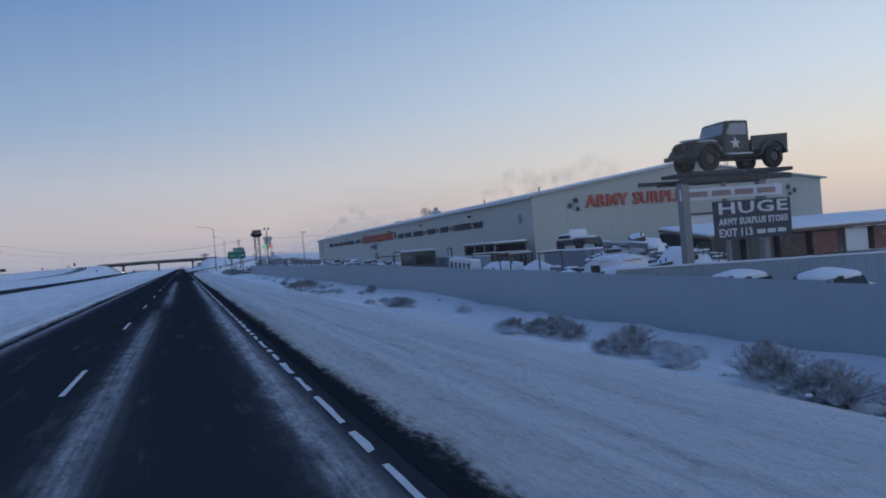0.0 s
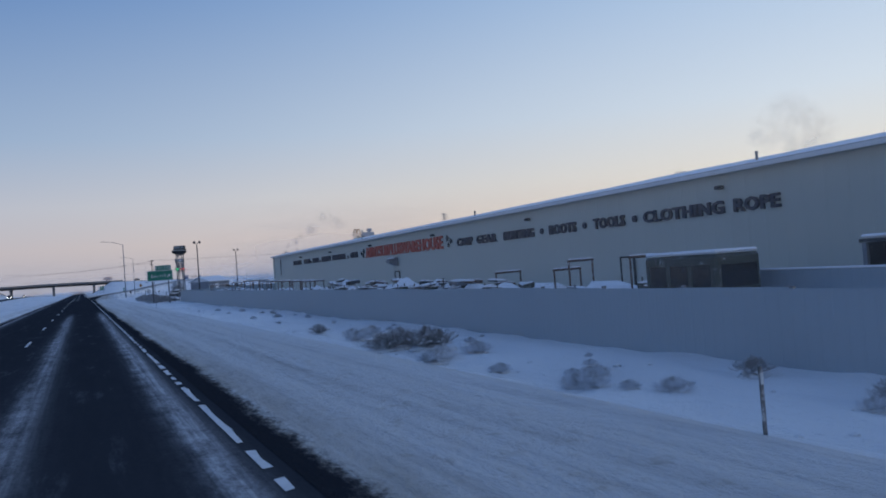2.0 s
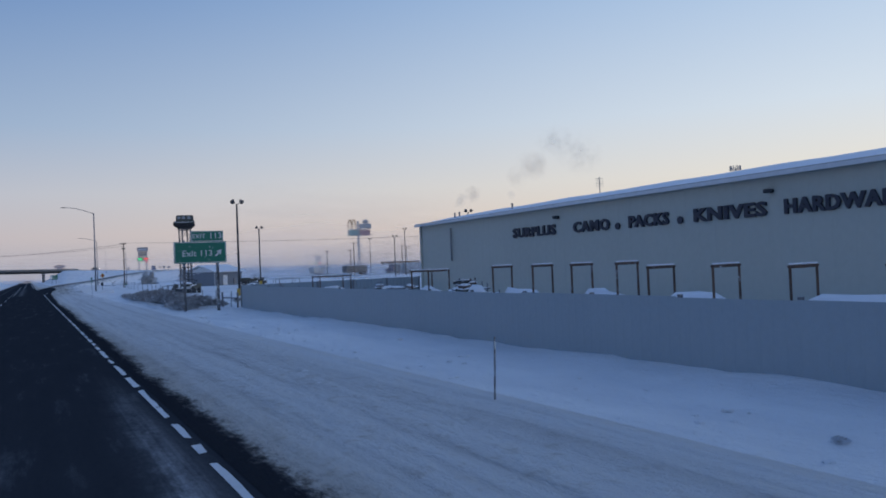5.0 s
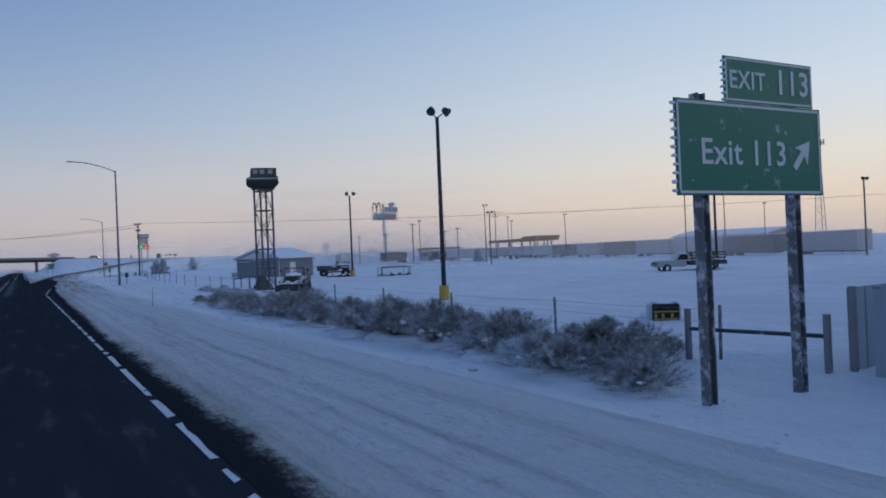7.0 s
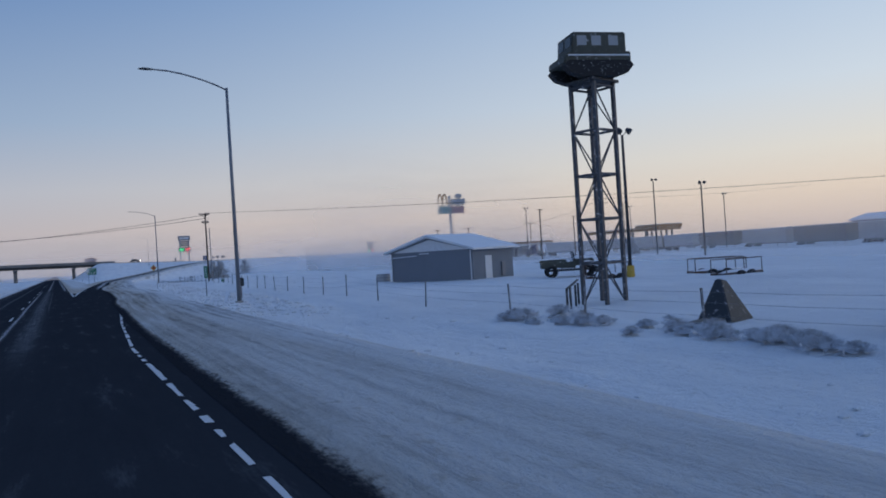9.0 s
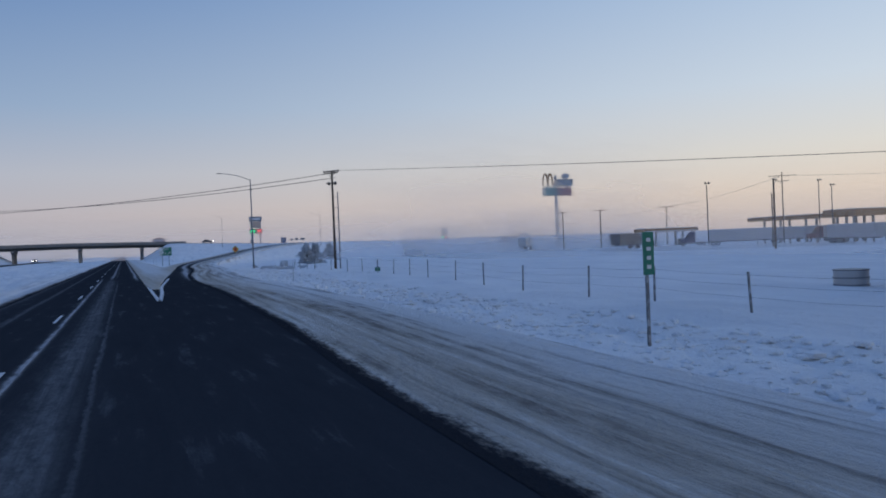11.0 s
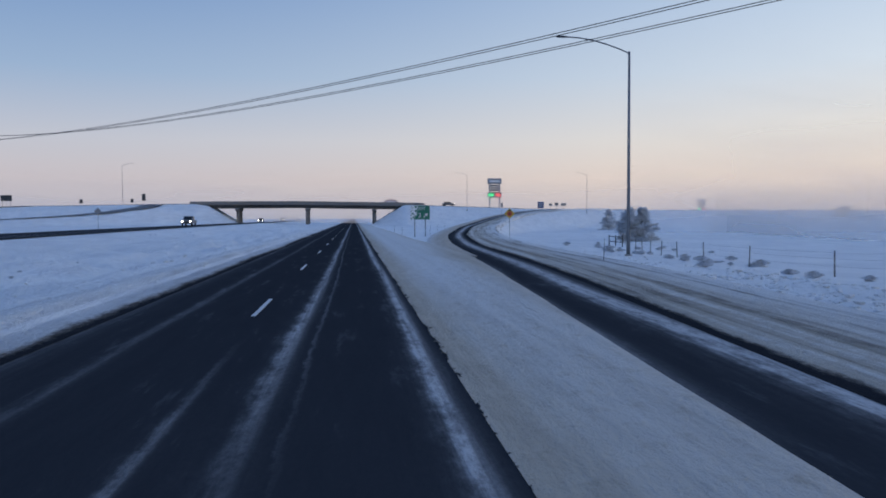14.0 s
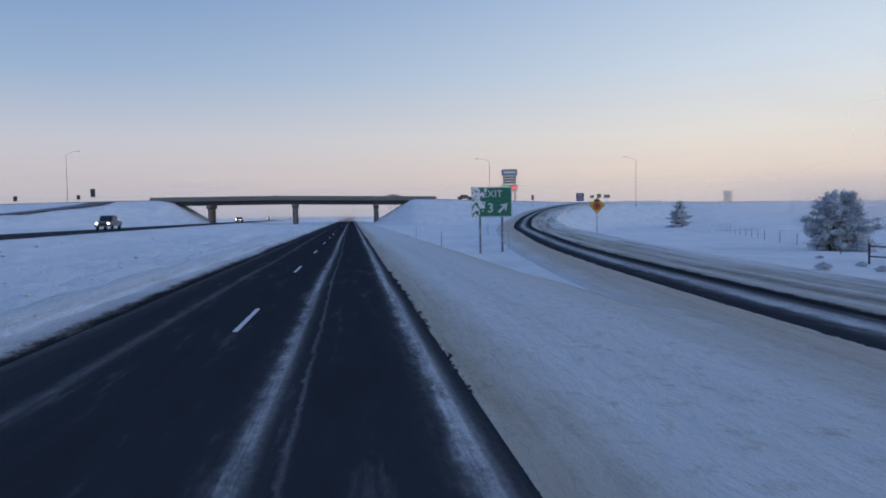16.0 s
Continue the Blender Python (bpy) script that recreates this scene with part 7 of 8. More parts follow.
# ---- truck stop and services in the distance ----
def semi_trailer(m, mat, l=15.0):
    t = thing("semi_trailer", "parked box semi-trailer on the truck stop lot", "trailer", m, "parked trailers")
    bm = bmesh.new()
    box(bm, (0, 0, 2.6), (2.5, l, 2.8), bevel=0.05)
    b = part("box", bm, mat, t)
    for k in range(-6, 7):
        for s in (-1, 1):
            bm = bmesh.new()
            box(bm, (s * 1.262, k * l / 13.2, 2.6), (0.025, 0.06, 2.6))
            part("rib", bm, mat, b)
    bm = bmesh.new()
    box(bm, (0, 0, 1.1), (1.1, l * 0.96, 0.2))
    part("chassis", bm, DARK, t)
    for s in (-1, 1):
        for y in (l * 0.34, l * 0.42):
            bm = bmesh.new()
            wheel_bm(bm, (s * 1.0, y, 0.52), 0.52, 0.5, "X", 14)
            part("wheel", bm, BLACK, t)
        bm = bmesh.new()
        box(bm, (s * 0.9, -l * 0.28, 0.55), (0.14, 0.14, 1.0))
        part("landing_leg", bm, POLE_STEEL, t)
    bm = bmesh.new()
    box(bm, (0, 0, 4.06), (2.45, l * 0.99, 0.12), bevel=0.05)
    part("roof_snow", bm, CAP, t)
    return t


def tractor(m, mat):
    t = thing("semi_tractor", "parked semi tractor with a sleeper cab", "truck", m, "parked tractors")
    bm = bmesh.new()
    prism(bm, [(-2.0, 0.9), (1.6, 0.9), (1.6, 3.7), (0.2, 3.6), (-0.5, 2.6), (-0.7, 2.1), (-2.0, 1.9)], "X", -1.15, 1.15)
    bmesh.ops.bevel(bm, geom=list(bm.edges), offset=0.1, segments=2, affect="EDGES")
    c = part("cab", bm, mat, t)
    for s in (-1, 1):
        bm = bmesh.new()
        box(bm, (s * 1.155, -0.1, 2.5), (0.012, 0.8, 0.6))
        part("window", bm, GLASS_DARK, c)
        for y in (-1.4, 2.4, 3.6):
            bm = bmesh.new()
            wheel_bm(bm, (s * 0.95, y, 0.52), 0.52, 0.4, "X", 14)
            part("wheel", bm, BLACK, t)
    bm = bmesh.new()
    box(bm, (0, 1.8, 0.85), (0.9, 5.4, 0.25))
    part("chassis", bm, DARK, t)
    return t


BLUE_CAB = plain("dark_blue_cab_paint", (0.03, 0.04, 0.12), 0.4, vary=0.2)
MAROON = plain("maroon_cab_paint", (0.12, 0.02, 0.04), 0.4, vary=0.2)
row_dir = math.degrees(math.atan2(33, 103))
GREY_TRAILER = plain("grey_trailer_skin", (0.17, 0.165, 0.165), 0.5, vary=0.2, scale=0.5, rand=0.45)
BRIGHT_TRAILER = plain("pale_trailer_skin", (0.52, 0.53, 0.55), 0.45, vary=0.1, scale=0.4, rand=0.1)
T0 = [semi_trailer(pose(118, 262, -1.3, 0, 0, -18), TRAILER), semi_trailer(pose(123, 278.5, -1.3, 0, 0, -18), GREY_TRAILER, 14.4), semi_trailer(pose(113, 246, -1.3, 0, 0, -18), BRIGHT_TRAILER, 14.6)]
for k, (x, y, rz) in enumerate(((128, 294.5, -18), (132.5, 311, -17), (138, 328, -18), (141, 345, -15), (108, 230, -18), (104, 214, -18), (140.2, 376.4, 45), (160.5, 357.5, 45), (154.0, 370.5, 45), (169.5, 348.5, 45), (119.6, 394.3, -58), (124, 455, -38))):
    copy_thing(T0[(0, 1, 2, 0, 1, 0, 2, 1, 2, 1, 1, 2)[k]], pose(x, y, -1.3, 0, 0, rz))
tractor(pose(131.6, 384.6, -1.1, 0, 0, -135), BLUE_CAB)
tractor(pose(152.4, 364.6, -1.1, 0, 0, -135), MAROON)


def canopy(x, y, z0, l, w, h, rz, mat, label):
    t = thing("fuel_canopy", label, "canopy", pose(x, y, z0, 0, 0, rz), "fuel canopies")
    bm = bmesh.new()
    box(bm, (0, 0, h), (l, w, 1.0), bevel=0.03)
    f = part("fascia", bm, mat, t)
    bm = bmesh.new()
    box(bm, (0, -w / 2 - 0.01, h - 0.25), (l * 0.99, 0.04, 0.25))
    part("stripe", bm, TRIM, f)
    bm = bmesh.new()
    box(bm, (0, 0, h + 0.58), (l * 0.98, w * 0.96, 0.16), bevel=0.06)
    part("snow", bm, CAP, t)
    n = max(2, int(l / 9))
    for k in range(n):
        for s in (-1, 1):
            bm = bmesh.new()
            box(bm, (-l / 2 + l * (k + 0.5) / n, s * w * 0.3, h / 2 - 0.3), (0.45, 0.45, h))
            part("column", bm, CONCRETE, t)
        bm = bmesh.new()
        box(bm, (-l / 2 + l * (k + 0.5) / n, 0, 0.9), (0.7, 0.9, 1.8), bevel=0.08)
        part("pump", bm, DARK, t)
    return t


AMBER = plain("amber_canopy_fascia", (0.36, 0.18, 0.06), 0.5, vary=0.1)
canopy(163.5, 375.3, -1.2, 37, 9, 6.3, 84.4, AMBER, "long amber fuel station canopy with snow on top")
canopy(162.0, 361.5, -1.2, 10, 9.6, 7.0, 84.4, AMBER, "raised end bay of the amber fuel canopy")
canopy(152, 418, -1.2, 17, 8, 4.6, -15, AMBER, "small fuel station canopy beside parked trucks")
t = thing("truck_stop_building", "long low grey truck stop building with snowy roof", "building", pose(175, 288.5, -1.2, 0, 0, -81.8))
bm = bmesh.new()
prism(bm, [(-9, 0), (9, 0), (9, 4.7), (0, 6.0), (-9, 4.7)], "X", -14, 14)
part("wall", bm, GREY_WALL, t)
for s in (-1, 1):
    bm = bmesh.new()
    prism(bm, [(s * 9.6, 4.6), (0, 6.02), (0, 6.3), (s * 9.6, 4.85)], "X", -14.6, 14.6)
    part("roof", bm, CAP, t, "snow-covered roof slope")
for k in range(-1, 2):
    bm = bmesh.new()
    box(bm, (k * 8, -9.03, 2.0), (4, 0.08, 3.2))
    part("bay_door", bm, TRIM, t)
t = thing("service_building", "flat-roofed roadside restaurant building", "building", pose(178, 470, -1.2, 0, 0, -20))
bm = bmesh.new()
box(bm, (0, 0, 2.0), (14, 9, 4.0))
w = part("wall", bm, GREY_WALL, t)
bm = bmesh.new()
box(bm, (0, 0, 4.1), (14.6, 9.6, 0.5), bevel=0.05)
part("roof", bm, CAP, t)
for k in range(4):
    bm = bmesh.new()
    box(bm, (-5 + 3.3 * k, -4.53, 1.7), (2.2, 0.06, 1.6))
    part("window", bm, GLASS_DARK, w)


# Pylon colours with the paling of distance haze mixed into the paint.
HAZED_RED = plain("hazed_red_panel", (0.52, 0.30, 0.28), 0.6, vary=0.1)
PYLON_GREY = plain("hazed_sign_cabinet", (0.42, 0.42, 0.42), 0.6, vary=0.1)
HAZED_GREEN = plain("hazed_green_panel", (0.30, 0.42, 0.37), 0.6, vary=0.1)


def build_pylon():
    t = thing("pylon_sign", "tall twin-panel roadside services sign on one mast", "pylon sign", pose(167.5, 505, -1.5))
    bm = bmesh.new()
    tube(bm, (0, 0, 0), (0, 0, 30), 0.75, 0.55, 14)
    part("mast", bm, PYLON_GREY, t)
    for x0, x1, z0, z1, mat in ((-6.2, 0.6, 21.6, 25.0, HAZED_GREEN), (0.62, 7.4, 21.6, 25.0, HAZED_RED), (1.0, 8.2, 25.8, 28.6, PYLON_GREY)):
        bm = bmesh.new()
        box(bm, ((x0 + x1) / 2, 0, (z0 + z1) / 2), (x1 - x0, 1.0, z1 - z0), bevel=0.1)
        part("panel", bm, mat, t)
    bm = bmesh.new()
    box(bm, (0.8, 0, 25.4), (13, 0.4, 0.4))
    part("cross_beam", bm, PYLON_GREY, t)
    bm = bmesh.new()
    lump(bm, (4.8, 0, 29.8), (2.0, 0.5, 1.2), 3, 0.1, 2, False)
    part("crest", bm, PYLON_GREY, t)
    for cx in (-4.9, -2.5):
        bm = bmesh.new()
        pts = [Vector((cx + 1.15 * math.cos(a), 0, 25.9 + 4.9 * math.sin(a))) for a in np.linspace(0, math.pi, 15)]
        for a, b in zip(pts[:-1], pts[1:]):
            tube(bm, a, b, 0.36, seg=8)
        part("arch", bm, AMBER, t, "dull yellow arch")


build_pylon()


def glow(name, col, strength):
    m, n, l, b = material(name, 0.5)
    b.inputs["Base Color"].default_value = (*col, 1)
    b.inputs["Emission Color"].default_value = (*col, 1)
    b.inputs["Emission Strength"].default_value = strength
    return m


LED_G, LED_R = glow("green_led", (0.02, 0.9, 0.25), 1.3), glow("red_led", (1.0, 0.08, 0.08), 1.3)
HEADLIGHT = glow("headlight", (1.0, 0.95, 0.85), 6.0)


def build_price_sign(x, y, z0, s=1.0, label="tall fuel price sign with lit green and red numerals"):
    t = thing("price_sign", label, "price sign", pose(x, y, z0) @ Matrix.Scale(s, 4))
    for o in (-2.6, 2.6):
        bm = bmesh.new()
        box(bm, (o, 0, 9), (0.6, 0.6, 18))
        part("leg", bm, POLE_STEEL, t)
    bm = bmesh.new()
    box(bm, (0, 0, 18.2), (7.6, 1.2, 3.0), bevel=0.3)
    top = part("panel", bm, GREY_WALL, t)
    bm = bmesh.new()
    box(bm, (0, -0.62, 18.2), (5.6, 0.05, 0.9), bevel=0.02)
    part("bars", bm, TRIM, top)
    for k in range(3):
        bm = bmesh.new()
        box(bm, (0, 0, 15.9 - 1.25 * k), (6.2, 0.8, 1.0), bevel=0.06)
        p = part("panel", bm, GREY_WALL, t)
        bm = bmesh.new()
        box(bm, (0, -0.42, 15.9 - 1.25 * k), (4.4, 0.05, 0.45))
        part("bars", bm, DARK, p)
    bm = bmesh.new()
    box(bm, (0, 0, 10.9), (7.4, 0.8, 2.8), bevel=0.06)
    p = part("panel", bm, DARK, t)
    for c, mat in ((-1.85, LED_G), (1.85, LED_R)):
        for k in range(3):
            bm = bmesh.new()
            box(bm, (c - 0.95 + 0.95 * k, -0.43, 10.9), (0.62, 0.05, 1.6), bevel=0.02)
            part("numeral_bar", bm, mat, p)
    return t


build_price_sign(74.8, 700, 3.4)
build_price_sign(268, 860, -2, 0.9, "distant fuel price sign with lit numerals")
t = thing("oval_sign", "oval reddish roadside sign on twin poles", "sign", pose(19.4, 700, 0))
bm = bmesh.new()
r = bmesh.ops.create_cone(bm, cap_ends=True, segments=28, radius1=1, radius2=1, depth=0.6)
bmesh.ops.transform(bm, matrix=Matrix.Translation((0, 0, 10.7)) @ Matrix.Diagonal((3.6, 1, 1.3, 1)) @ Matrix.Rotation(math.pi / 2, 4, "X"), verts=r["verts"])
p = part("panel", bm, plain("faded_red_sign", (0.30, 0.12, 0.10), 0.5, vary=0.1), t)
bm = bmesh.new()
box(bm, (0, -0.32, 10.7), (4.6, 0.05, 0.6))
part("bars", bm, TRIM, p)
for o in (-1.2, 1.2):
    bm = bmesh.new()
    tube(bm, (o, 0, 0), (o, 0, 9.6), 0.14)
    part("pole", bm, POLE_STEEL, t)
for x, y, w, h, z in ((196, 585, 5, 3, 6), (150, 520, 3.6, 2.4, 4.5)):
    t = thing("services_sign", "distant boxy services sign on one pole", "sign", pose(x, y, -1.5), "distant signs")
    bm = bmesh.new()
    box(bm, (0, 0, z), (w, 0.6, h), bevel=0.06)
    part("panel", bm, GREY_WALL, t)
    bm = bmesh.new()
    tube(bm, (0, 0, 0), (0, 0, z), 0.22)
    part("pole", bm, POLE_STEEL, t)


# ---- stake truck, tall lamp and antenna mast beyond the wire fence ----
def stake_truck(m):
    """Old pickup with a stake bed, front towards -y."""
    t = thing("stake_truck", "old pale pickup with a wooden stake bed in deep snow", "truck", m)
    bm = bmesh.new()
    prism(bm, [(-3.0, 0.45), (-0.4, 0.45), (-0.4, 1.0), (-1.4, 1.02), (-2.95, 0.92)], "X", -0.92, 0.92)
    bmesh.ops.bevel(bm, geom=list(bm.edges), offset=0.06, segments=2, affect="EDGES")
    part("hood", bm, TRAILER, t)
    bm = bmesh.new()
    prism(bm, [(-1.45, 0.95), (-0.1, 0.95), (-0.15, 1.6), (-0.95, 1.62)], "X", -0.82, 0.82)
    bmesh.ops.bevel(bm, geom=list(bm.edges), offset=0.05, segments=2, affect="EDGES")
    cab = part("cab", bm, TRAILER, t)
    for s in (-1, 1):
        bm = bmesh.new()
        prism(bm, [(-1.2, 1.05), (-0.25, 1.05), (-0.28, 1.5), (-0.9, 1.5)], "X", s * 0.823 - 0.006, s * 0.823 + 0.006)
        part("window", bm, GLASS_DARK, cab)
        for c in (-2.1, 1.7):
            bm = bmesh.new()
            wheel_bm(bm, (s * 0.82, c, 0.36), 0.38, 0.24, "X", 16)
            part("wheel", bm, BLACK, t)
        for k in range(3):
            bm = bmesh.new()
            box(bm, (s * 0.98, 1.45, 1.12 + 0.24 * k), (0.05, 3.1, 0.13))
            part("stake_rail", bm, RUST, t)
        for k in range(4):
            bm = bmesh.new()
            box(bm, (s * 0.94, 0.05 + 0.93 * k, 1.25), (0.06, 0.08, 0.85))
            part("stake", bm, DARK, t)
    bm = bmesh.new()
    box(bm, (0, 1.45, 0.72), (2.0, 3.2, 0.34), bevel=0.03)
    part("bed", bm, DARK, t)
    bm = bmesh.new()
    box(bm, (0, -3.05, 0.62), (1.85, 0.12, 0.16), bevel=0.03)
    part("bumper", bm, POLE_STEEL, t)
    bm = bmesh.new()
    box(bm, (0, -3.0, 0.8), (1.5, 0.05, 0.2), bevel=0.01)
    part("grille", bm, DARK, t)
    bm = bmesh.new()
    lump(bm, (0, -2.0, 0.98), (0.8, 0.9, 0.12), 3, 0.25, 2)
    lump(bm, (0, -0.55, 1.6), (0.75, 0.45, 0.1), 4, 0.25, 2)
    lump(bm, (0, 1.45, 0.95), (0.9, 1.4, 0.2), 5, 0.3, 2)
    part("snow", bm, CAP, t, "snow on hood, roof and bed", True)


stake_truck(pose(51.2, 192.1, land(51.2, 192.1) - 0.12, 0, 0, -120.7))
flood_pole(54.6, 191.9, land(54.6, 191.9) - 0.1, 9.6, "dark floodlight pole with two lamp heads in the snow field", False)
flood_pole(164.8, 271.0, -1.2, 12.0, "far floodlight pole on the truck stop lot", False)


def antenna_mast(x, y):
    t = thing("antenna_mast", "tall tapering lattice antenna mast with panel antennas", "mast", pose(x, y, -1.5))
    def corner(i, z):
        r = 2.6 - 1.9 * z / 41.0
        a = 2 * math.pi * (i + 0.2) / 3
        return Vector((r * math.cos(a), r * math.sin(a), z))
    for i in range(3):
        bm = bmesh.new()
        tube(bm, corner(i, 0), corner(i, 41), 0.16, 0.1, 6)
        part("leg", bm, POLE_STEEL, t)
    levels = [41 * (k / 13) ** 0.85 for k in range(14)]
    for lo, hi in zip(levels[:-1], levels[1:]):
        for i in range(3):
            bm = bmesh.new()
            tube(bm, corner(i, lo), corner(i + 1, hi), 0.06, seg=5)
            part("brace", bm, POLE_STEEL, t)
            bm = bmesh.new()
            tube(bm, corner(i, hi), corner(i + 1, hi), 0.05, seg=5)
            part("girt", bm, POLE_STEEL, t)
    for k in range(9):
        a = 2 * math.pi * k / 9
        bm = bmesh.new()
        box(bm, (2.3 * math.cos(a), 2.3 * math.sin(a), 41.5), (0.35, 0.35, 2.2), math.degrees(a), 0.05)
        tube(bm, (0.5 * math.cos(a), 0.5 * math.sin(a), 41.0), (2.2 * math.cos(a), 2.2 * math.sin(a), 41.3), 0.07, seg=5)
        part("antenna", bm, GREY_WALL, t)


antenna_mast(283, 335)


# ---- traffic standing on the opposing lanes and the bridge ----
def car(m, mat, pickup=False):
    t = thing("pickup_truck" if pickup else "car", "grey crew-cab pickup with its headlights on" if pickup else "dark car with its headlights on", "car", m, "oncoming traffic")
    if pickup:
        prof, cab = [(-2.8, 0.5), (2.7, 0.5), (2.7, 1.1), (0.9, 1.12), (0.9, 1.15), (-1.2, 1.15), (-2.7, 1.05)], [(-1.25, 1.12), (1.0, 1.12), (0.85, 1.82), (-0.55, 1.85)]
    else:
        prof, cab = [(-2.2, 0.4), (2.2, 0.4), (2.2, 0.95), (1.3, 1.0), (-1.1, 1.0), (-2.15, 0.85)], [(-1.2, 0.98), (1.7, 0.98), (1.2, 1.5), (-0.4, 1.52)]
    hw = 0.98 if pickup else 0.88
    bm = bmesh.new()
    prism(bm, prof, "X", -hw, hw)
    bmesh.ops.bevel(bm, geom=list(bm.edges), offset=0.07, segments=2, affect="EDGES")
    part("body", bm, mat, t)
    bm = bmesh.new()
    prism(bm, cab, "X", -hw * 0.86, hw * 0.86)
    bmesh.ops.bevel(bm, geom=list(bm.edges), offset=0.06, segments=2, affect="EDGES")
    c = part("cab", bm, mat, t)
    bm = bmesh.new()
    (y0, z0), (y1, z1) = cab[0], cab[3]
    for o in (0.0,):
        v = [bm.verts.new(p) for p in ((-hw * 0.72, y0 + 0.06 - 0.03, z0 + 0.09), (hw * 0.72, y0 + 0.03, z0 + 0.09), (hw * 0.66, y1 - 0.07, z1 - 0.08), (-hw * 0.66, y1 - 0.07, z1 - 0.08))]
        bm.faces.new(v)
        bmesh.ops.translate(bm, vec=(0, -0.035, 0.02), verts=v)
    part("windscreen", bm, GLASS_DARK, c)
    for s in (-1, 1):
        bm = bmesh.new()
        box(bm, (s * hw * 0.865, (cab[0][0] + cab[1][0]) / 2 + 0.2, (z0 + z1) / 2), (0.012, (cab[1][0] - cab[0][0]) * 0.6, (z1 - z0) * 0.6))
        part("window", bm, GLASS_DARK, c)
        bm = bmesh.new()
        tube(bm, (s * hw * 0.72, prof[0][0] - 0.05, 0.86), (s * hw * 0.72, prof[0][0] + 0.05, 0.86), 0.13, 0.13, 12)
        part("headlight", bm, HEADLIGHT, t)
        for y in (prof[0][0] * 0.62, prof[1][0] * 0.62):
            bm = bmesh.new()
            wheel_bm(bm, (s * hw * 0.88, y, 0.36), 0.37, 0.24, "X", 16)
            part("wheel", bm, BLACK, t)
    bm = bmesh.new()
    box(bm, (0, prof[0][0] - 0.03, 0.74), (hw * 1.0, 0.08, 0.3), bevel=0.02)
    part("grille", bm, DARK, t)
    bm = bmesh.new()
    box(bm, (0, prof[0][0] - 0.05, 0.5), (hw * 1.9, 0.12, 0.16), bevel=0.03)
    part("bumper", bm, POLE_STEEL, t)
    return t


SILVER = plain("grey_car_paint", (0.16, 0.17, 0.19), 0.35, 0.3, 0.1, 2, dust=0.03)
car(pose(-31.0, 450, near_line(_O, -31.0, 450)[1] + 0.01, 0, 0, 2), SILVER, True)
for yy, xx in ((574, -32.5), (660, -33), (760, -33)):
    car(pose(xx, yy, near_line(_O, xx, yy)[1] + 0.01, 0, 0, 1), DARK)
car(pose(33, BRIDGE_Y, deck_z(33) + 0.02, 0, 0, 90), SILVER)


# ---- drifting ground mist, an added glare sheet and vent smoke ----
def veil_material(name, density, height, scale, lo=0.3, floor=0.45, soft=False, tone=0.95):
    """A pale scattering veil that frays with height, for mist, smoke and the glare sheet."""
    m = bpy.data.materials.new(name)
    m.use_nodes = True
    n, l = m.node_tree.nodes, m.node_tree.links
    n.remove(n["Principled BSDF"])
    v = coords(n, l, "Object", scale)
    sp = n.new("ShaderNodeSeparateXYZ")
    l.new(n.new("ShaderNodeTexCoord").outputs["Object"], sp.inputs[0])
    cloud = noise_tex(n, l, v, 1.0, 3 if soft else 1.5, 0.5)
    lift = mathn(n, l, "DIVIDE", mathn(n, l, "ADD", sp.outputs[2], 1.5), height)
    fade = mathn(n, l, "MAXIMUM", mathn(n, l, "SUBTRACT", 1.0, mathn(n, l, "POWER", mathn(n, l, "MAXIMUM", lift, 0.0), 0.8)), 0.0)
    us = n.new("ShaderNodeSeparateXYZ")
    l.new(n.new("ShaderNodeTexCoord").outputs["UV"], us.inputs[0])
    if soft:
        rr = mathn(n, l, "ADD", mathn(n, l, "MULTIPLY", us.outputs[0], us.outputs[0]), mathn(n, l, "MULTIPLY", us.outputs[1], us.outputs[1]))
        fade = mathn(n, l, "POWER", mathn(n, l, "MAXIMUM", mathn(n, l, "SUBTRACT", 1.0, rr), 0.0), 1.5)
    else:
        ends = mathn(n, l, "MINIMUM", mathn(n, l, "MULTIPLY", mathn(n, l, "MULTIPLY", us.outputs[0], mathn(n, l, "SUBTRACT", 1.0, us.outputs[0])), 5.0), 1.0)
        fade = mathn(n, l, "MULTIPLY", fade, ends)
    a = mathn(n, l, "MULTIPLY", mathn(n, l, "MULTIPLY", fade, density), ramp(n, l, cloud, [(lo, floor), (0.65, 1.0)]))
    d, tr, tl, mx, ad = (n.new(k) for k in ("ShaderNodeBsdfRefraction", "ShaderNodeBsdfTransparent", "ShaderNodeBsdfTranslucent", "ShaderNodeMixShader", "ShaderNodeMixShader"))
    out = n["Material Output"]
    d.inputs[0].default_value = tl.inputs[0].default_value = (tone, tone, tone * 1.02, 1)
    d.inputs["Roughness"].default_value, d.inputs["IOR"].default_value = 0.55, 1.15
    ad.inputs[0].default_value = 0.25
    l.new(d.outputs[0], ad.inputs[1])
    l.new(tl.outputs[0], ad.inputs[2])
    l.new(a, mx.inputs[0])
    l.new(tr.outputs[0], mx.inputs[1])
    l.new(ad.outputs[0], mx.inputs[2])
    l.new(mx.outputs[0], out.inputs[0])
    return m


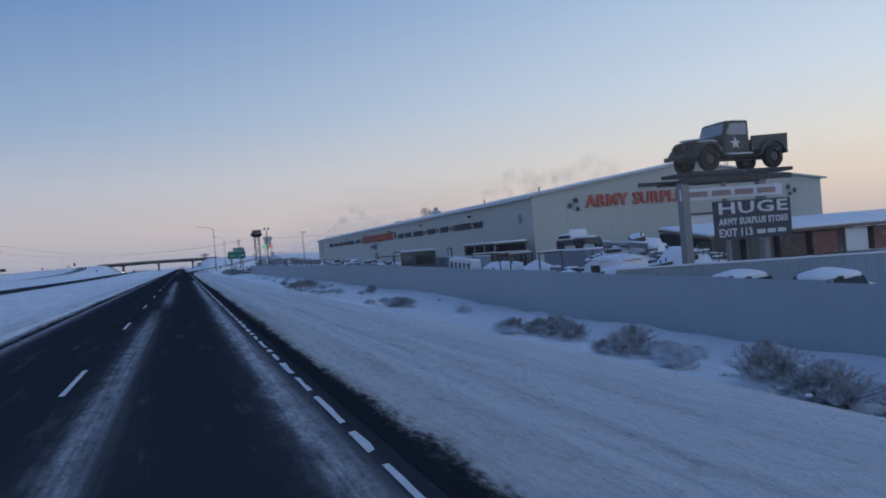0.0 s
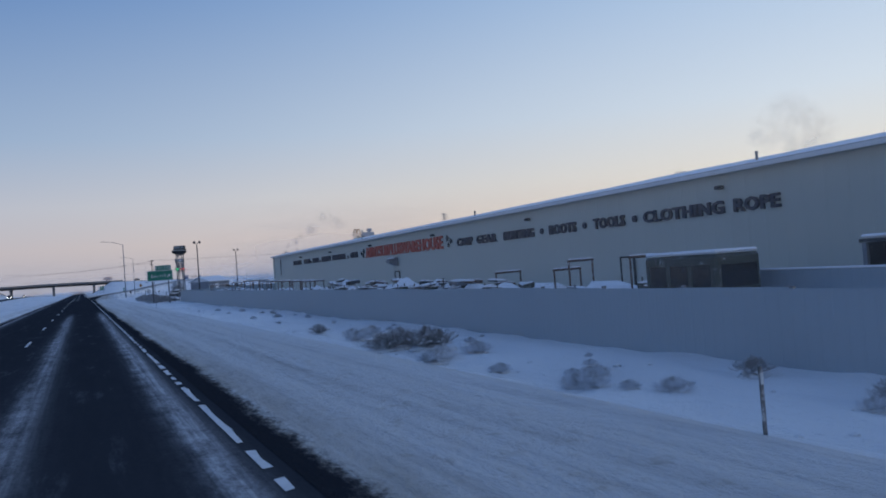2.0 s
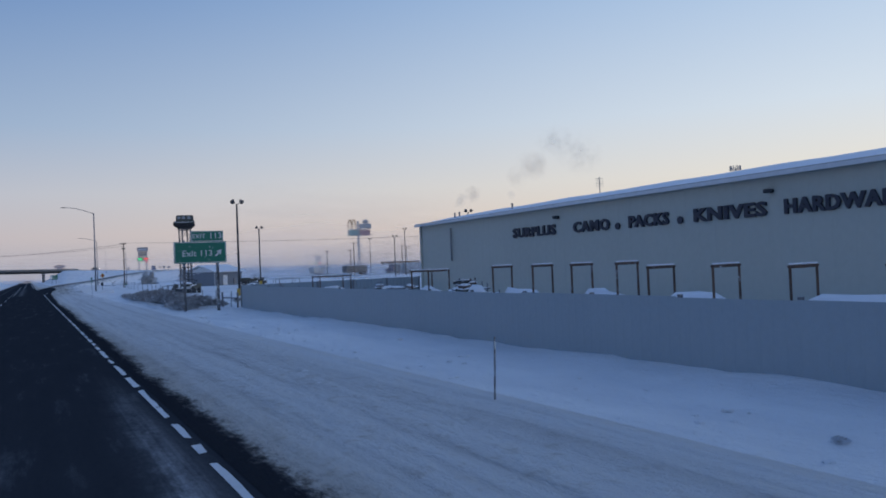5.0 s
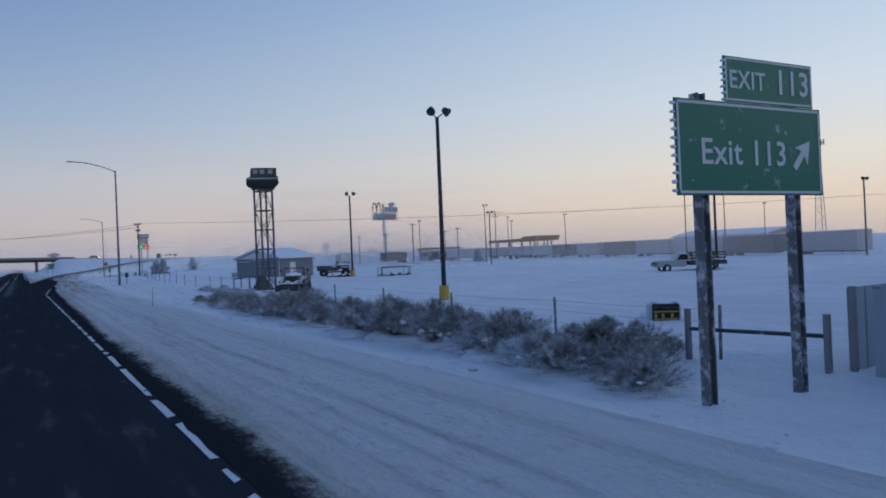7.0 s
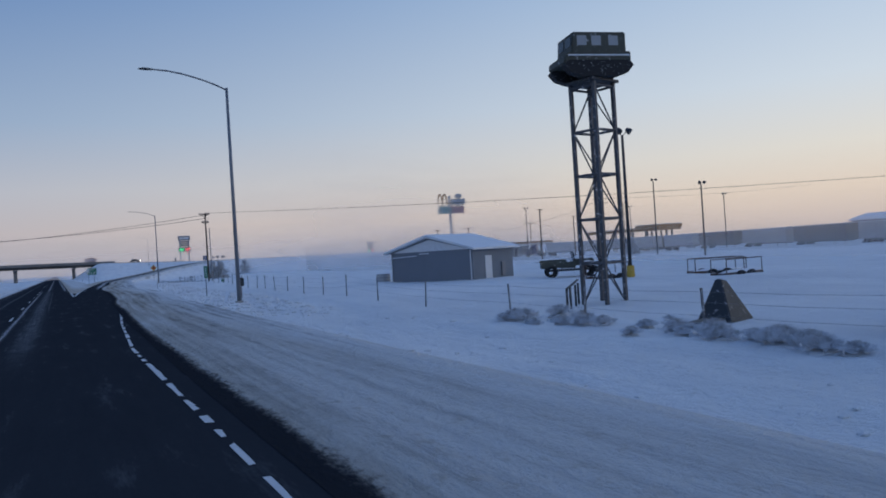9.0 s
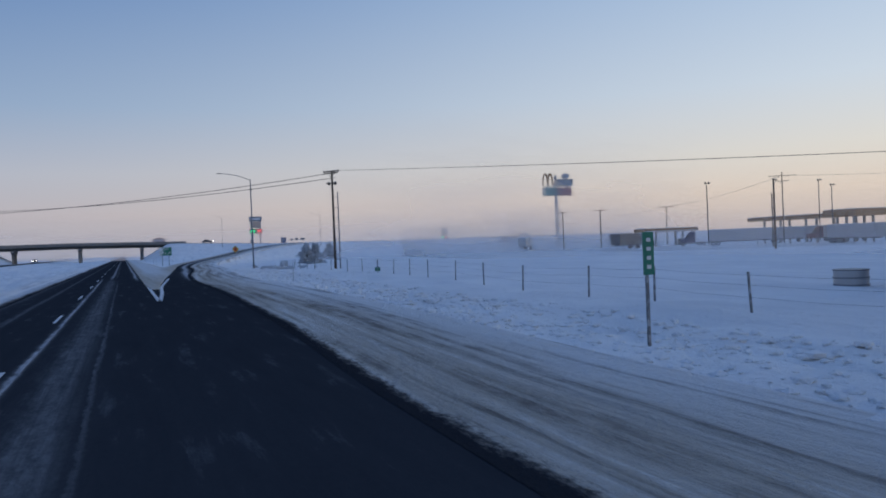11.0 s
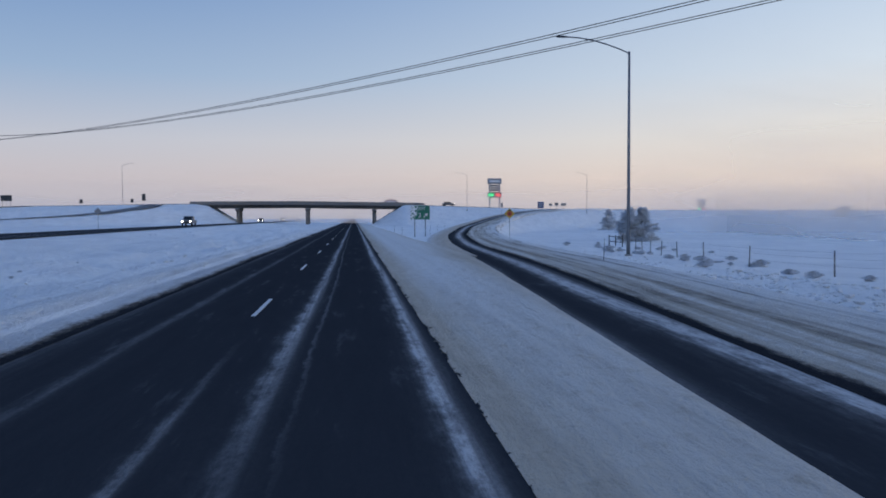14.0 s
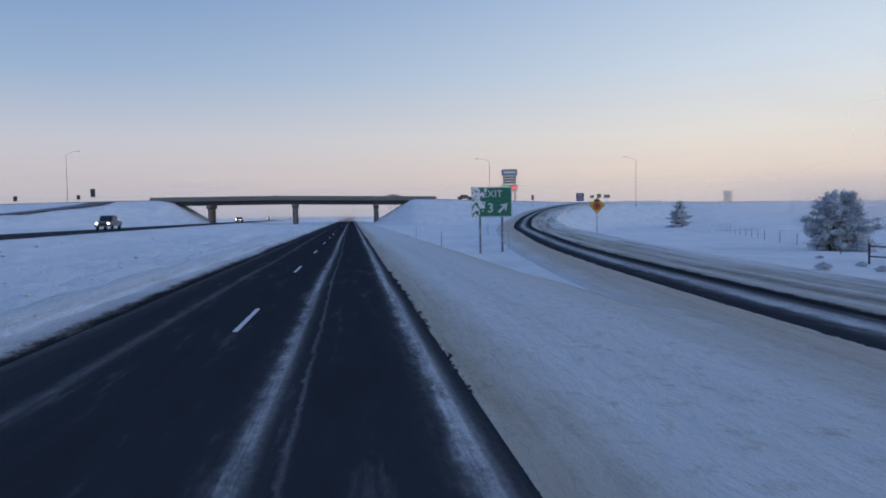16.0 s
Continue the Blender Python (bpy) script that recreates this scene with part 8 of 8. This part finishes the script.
def mist_glare_veil(points, height, density, label):
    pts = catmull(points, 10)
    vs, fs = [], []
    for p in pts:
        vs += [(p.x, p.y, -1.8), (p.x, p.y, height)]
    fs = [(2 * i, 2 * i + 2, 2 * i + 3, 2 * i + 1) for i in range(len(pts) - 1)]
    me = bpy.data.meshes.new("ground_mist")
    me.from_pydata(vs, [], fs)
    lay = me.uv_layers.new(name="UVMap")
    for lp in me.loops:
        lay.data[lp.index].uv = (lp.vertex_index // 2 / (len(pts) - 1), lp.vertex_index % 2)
    me.materials.append(veil_material("ground_mist", density, height + 1.5, (0.02, 0.02, 0.12)))
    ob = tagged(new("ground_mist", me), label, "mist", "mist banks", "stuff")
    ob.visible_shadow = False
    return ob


mist_glare_veil([(62, 60, 0), (64, 200, 0), (66, 330, 0), (76, 430, 0), (96, 500, 0), (130, 560, 0)], 8, 0.4, "thin ground mist drifting over the snow field")
mist_glare_veil([(96, 40, 0), (100, 200, 0), (104, 330, 0), (128, 450, 0), (140, 520, 0), (150, 600, 0), (160, 700, 0)], 14, 0.26, "thin ground mist drifting over the snow field")
mist_glare_veil([(58, 472, 0), (110, 482, 0), (160, 494, 0), (195, 497, 0), (240, 495, 0)], 50, 0.85, "bank of ice mist in front of the services signs")
mist_glare_veil([(46, 462, 0), (70, 466, 0), (100, 460, 0), (150, 450, 0), (230, 425, 0)], 10, 0.6, "low ground mist over the snow field")
# Added sheet: imitates windscreen glare that lifts the darks of fence and yard.
mist_glare_veil([(7.6, -4, 0), (7.8, 15, 0), (8.0, 40, 0), (8.2, 80, 0)], 5.5, 0.22, "faint pale sheet over the verge, added to imitate windscreen glare")
mist_glare_veil([(330, 480, 0), (200, 560, 0), (150, 600, 0), (110, 630, 0), (60, 645, 0), (0, 655, 0), (-90, 640, 0), (-200, 600, 0), (-330, 480, 0), (-380, 200, 0)], 26, 0.75, "bank of ice mist along the horizon")


def smoke_plume(x, y, z, length, rise, r0, r1, seed):
    """Vent smoke leaning with the wind: soft puffs that swell along a wandering line."""
    rnd = random.Random(seed)
    vs, fs, uvs = [], [], []
    n = 6
    for i in range(n):
        u = (i + rnd.random()) / n
        r = r0 + (r1 - r0) * u ** 0.8
        c = Vector((length * u ** 1.3, length * 0.25 * u, rise * u ** 0.75))
        c += Vector((noise.noise((u * 4, seed, 0)), noise.noise((u * 4, seed, 5)), noise.noise((u * 4, seed, 9)))) * r1 * 0.9 * u ** 0.6
        c += Vector((rnd.gauss(0, 0.2), rnd.gauss(0, 0.2), rnd.gauss(0, 0.25))) * r
        q = r * rnd.uniform(0.8, 1.25)
        facing = Matrix.Rotation(rnd.gauss(-0.5, 0.35), 4, "Z") @ Matrix.Rotation(rnd.gauss(0, 0.3), 4, "X") @ Matrix.Rotation(rnd.uniform(0, 6.28), 4, "Y")
        k = len(vs)
        for a, b in ((-1, -1), (1, -1), (1, 1), (-1, 1)):
            vs.append(tuple(c + (facing @ Vector((a * q * 1.25, 0, b * q)))))
            uvs.append((a, b))
        fs.append((k, k + 1, k + 2, k + 3))
    me = bpy.data.meshes.new("smoke_plume")
    me.from_pydata(vs, [], fs)
    lay = me.uv_layers.new(name="UVMap")
    for lp in me.loops:
        lay.data[lp.index].uv = uvs[lp.vertex_index]
    me.materials.append(SMOKE)
    ob = new("smoke_plume", me)
    ob.matrix_world = pose(x, y, z)
    ob.visible_shadow = False
    return tagged(ob, "grey vent smoke drifting off the warehouse roof", "smoke", "vent smoke", "stuff")


SMOKE = veil_material("vent_smoke", 0.36, 60, (1.1, 1.1, 1.1), 0.36, 0.2, True, 0.66)
def on_roof(u, x):
    p = WH.matrix_world @ Vector((x, u, WE + 0.9))
    return p.x, p.y, p.z
for u, x, length, rise, r0, r1, s in ((92.2, 1.0, 6.5, 4.4, 0.3, 1.6, 3), (99.6, 1.0, 2.4, 1.5, 0.2, 0.7, 5), (12.0, 1.0, 6.5, 1.8, 0.4, 1.5, 7), (1.0, 1.0, 7.5, 1.2, 0.4, 1.4, 9)):
    smoke_plume(*on_roof(u, x), length, rise, r0, r1, s)
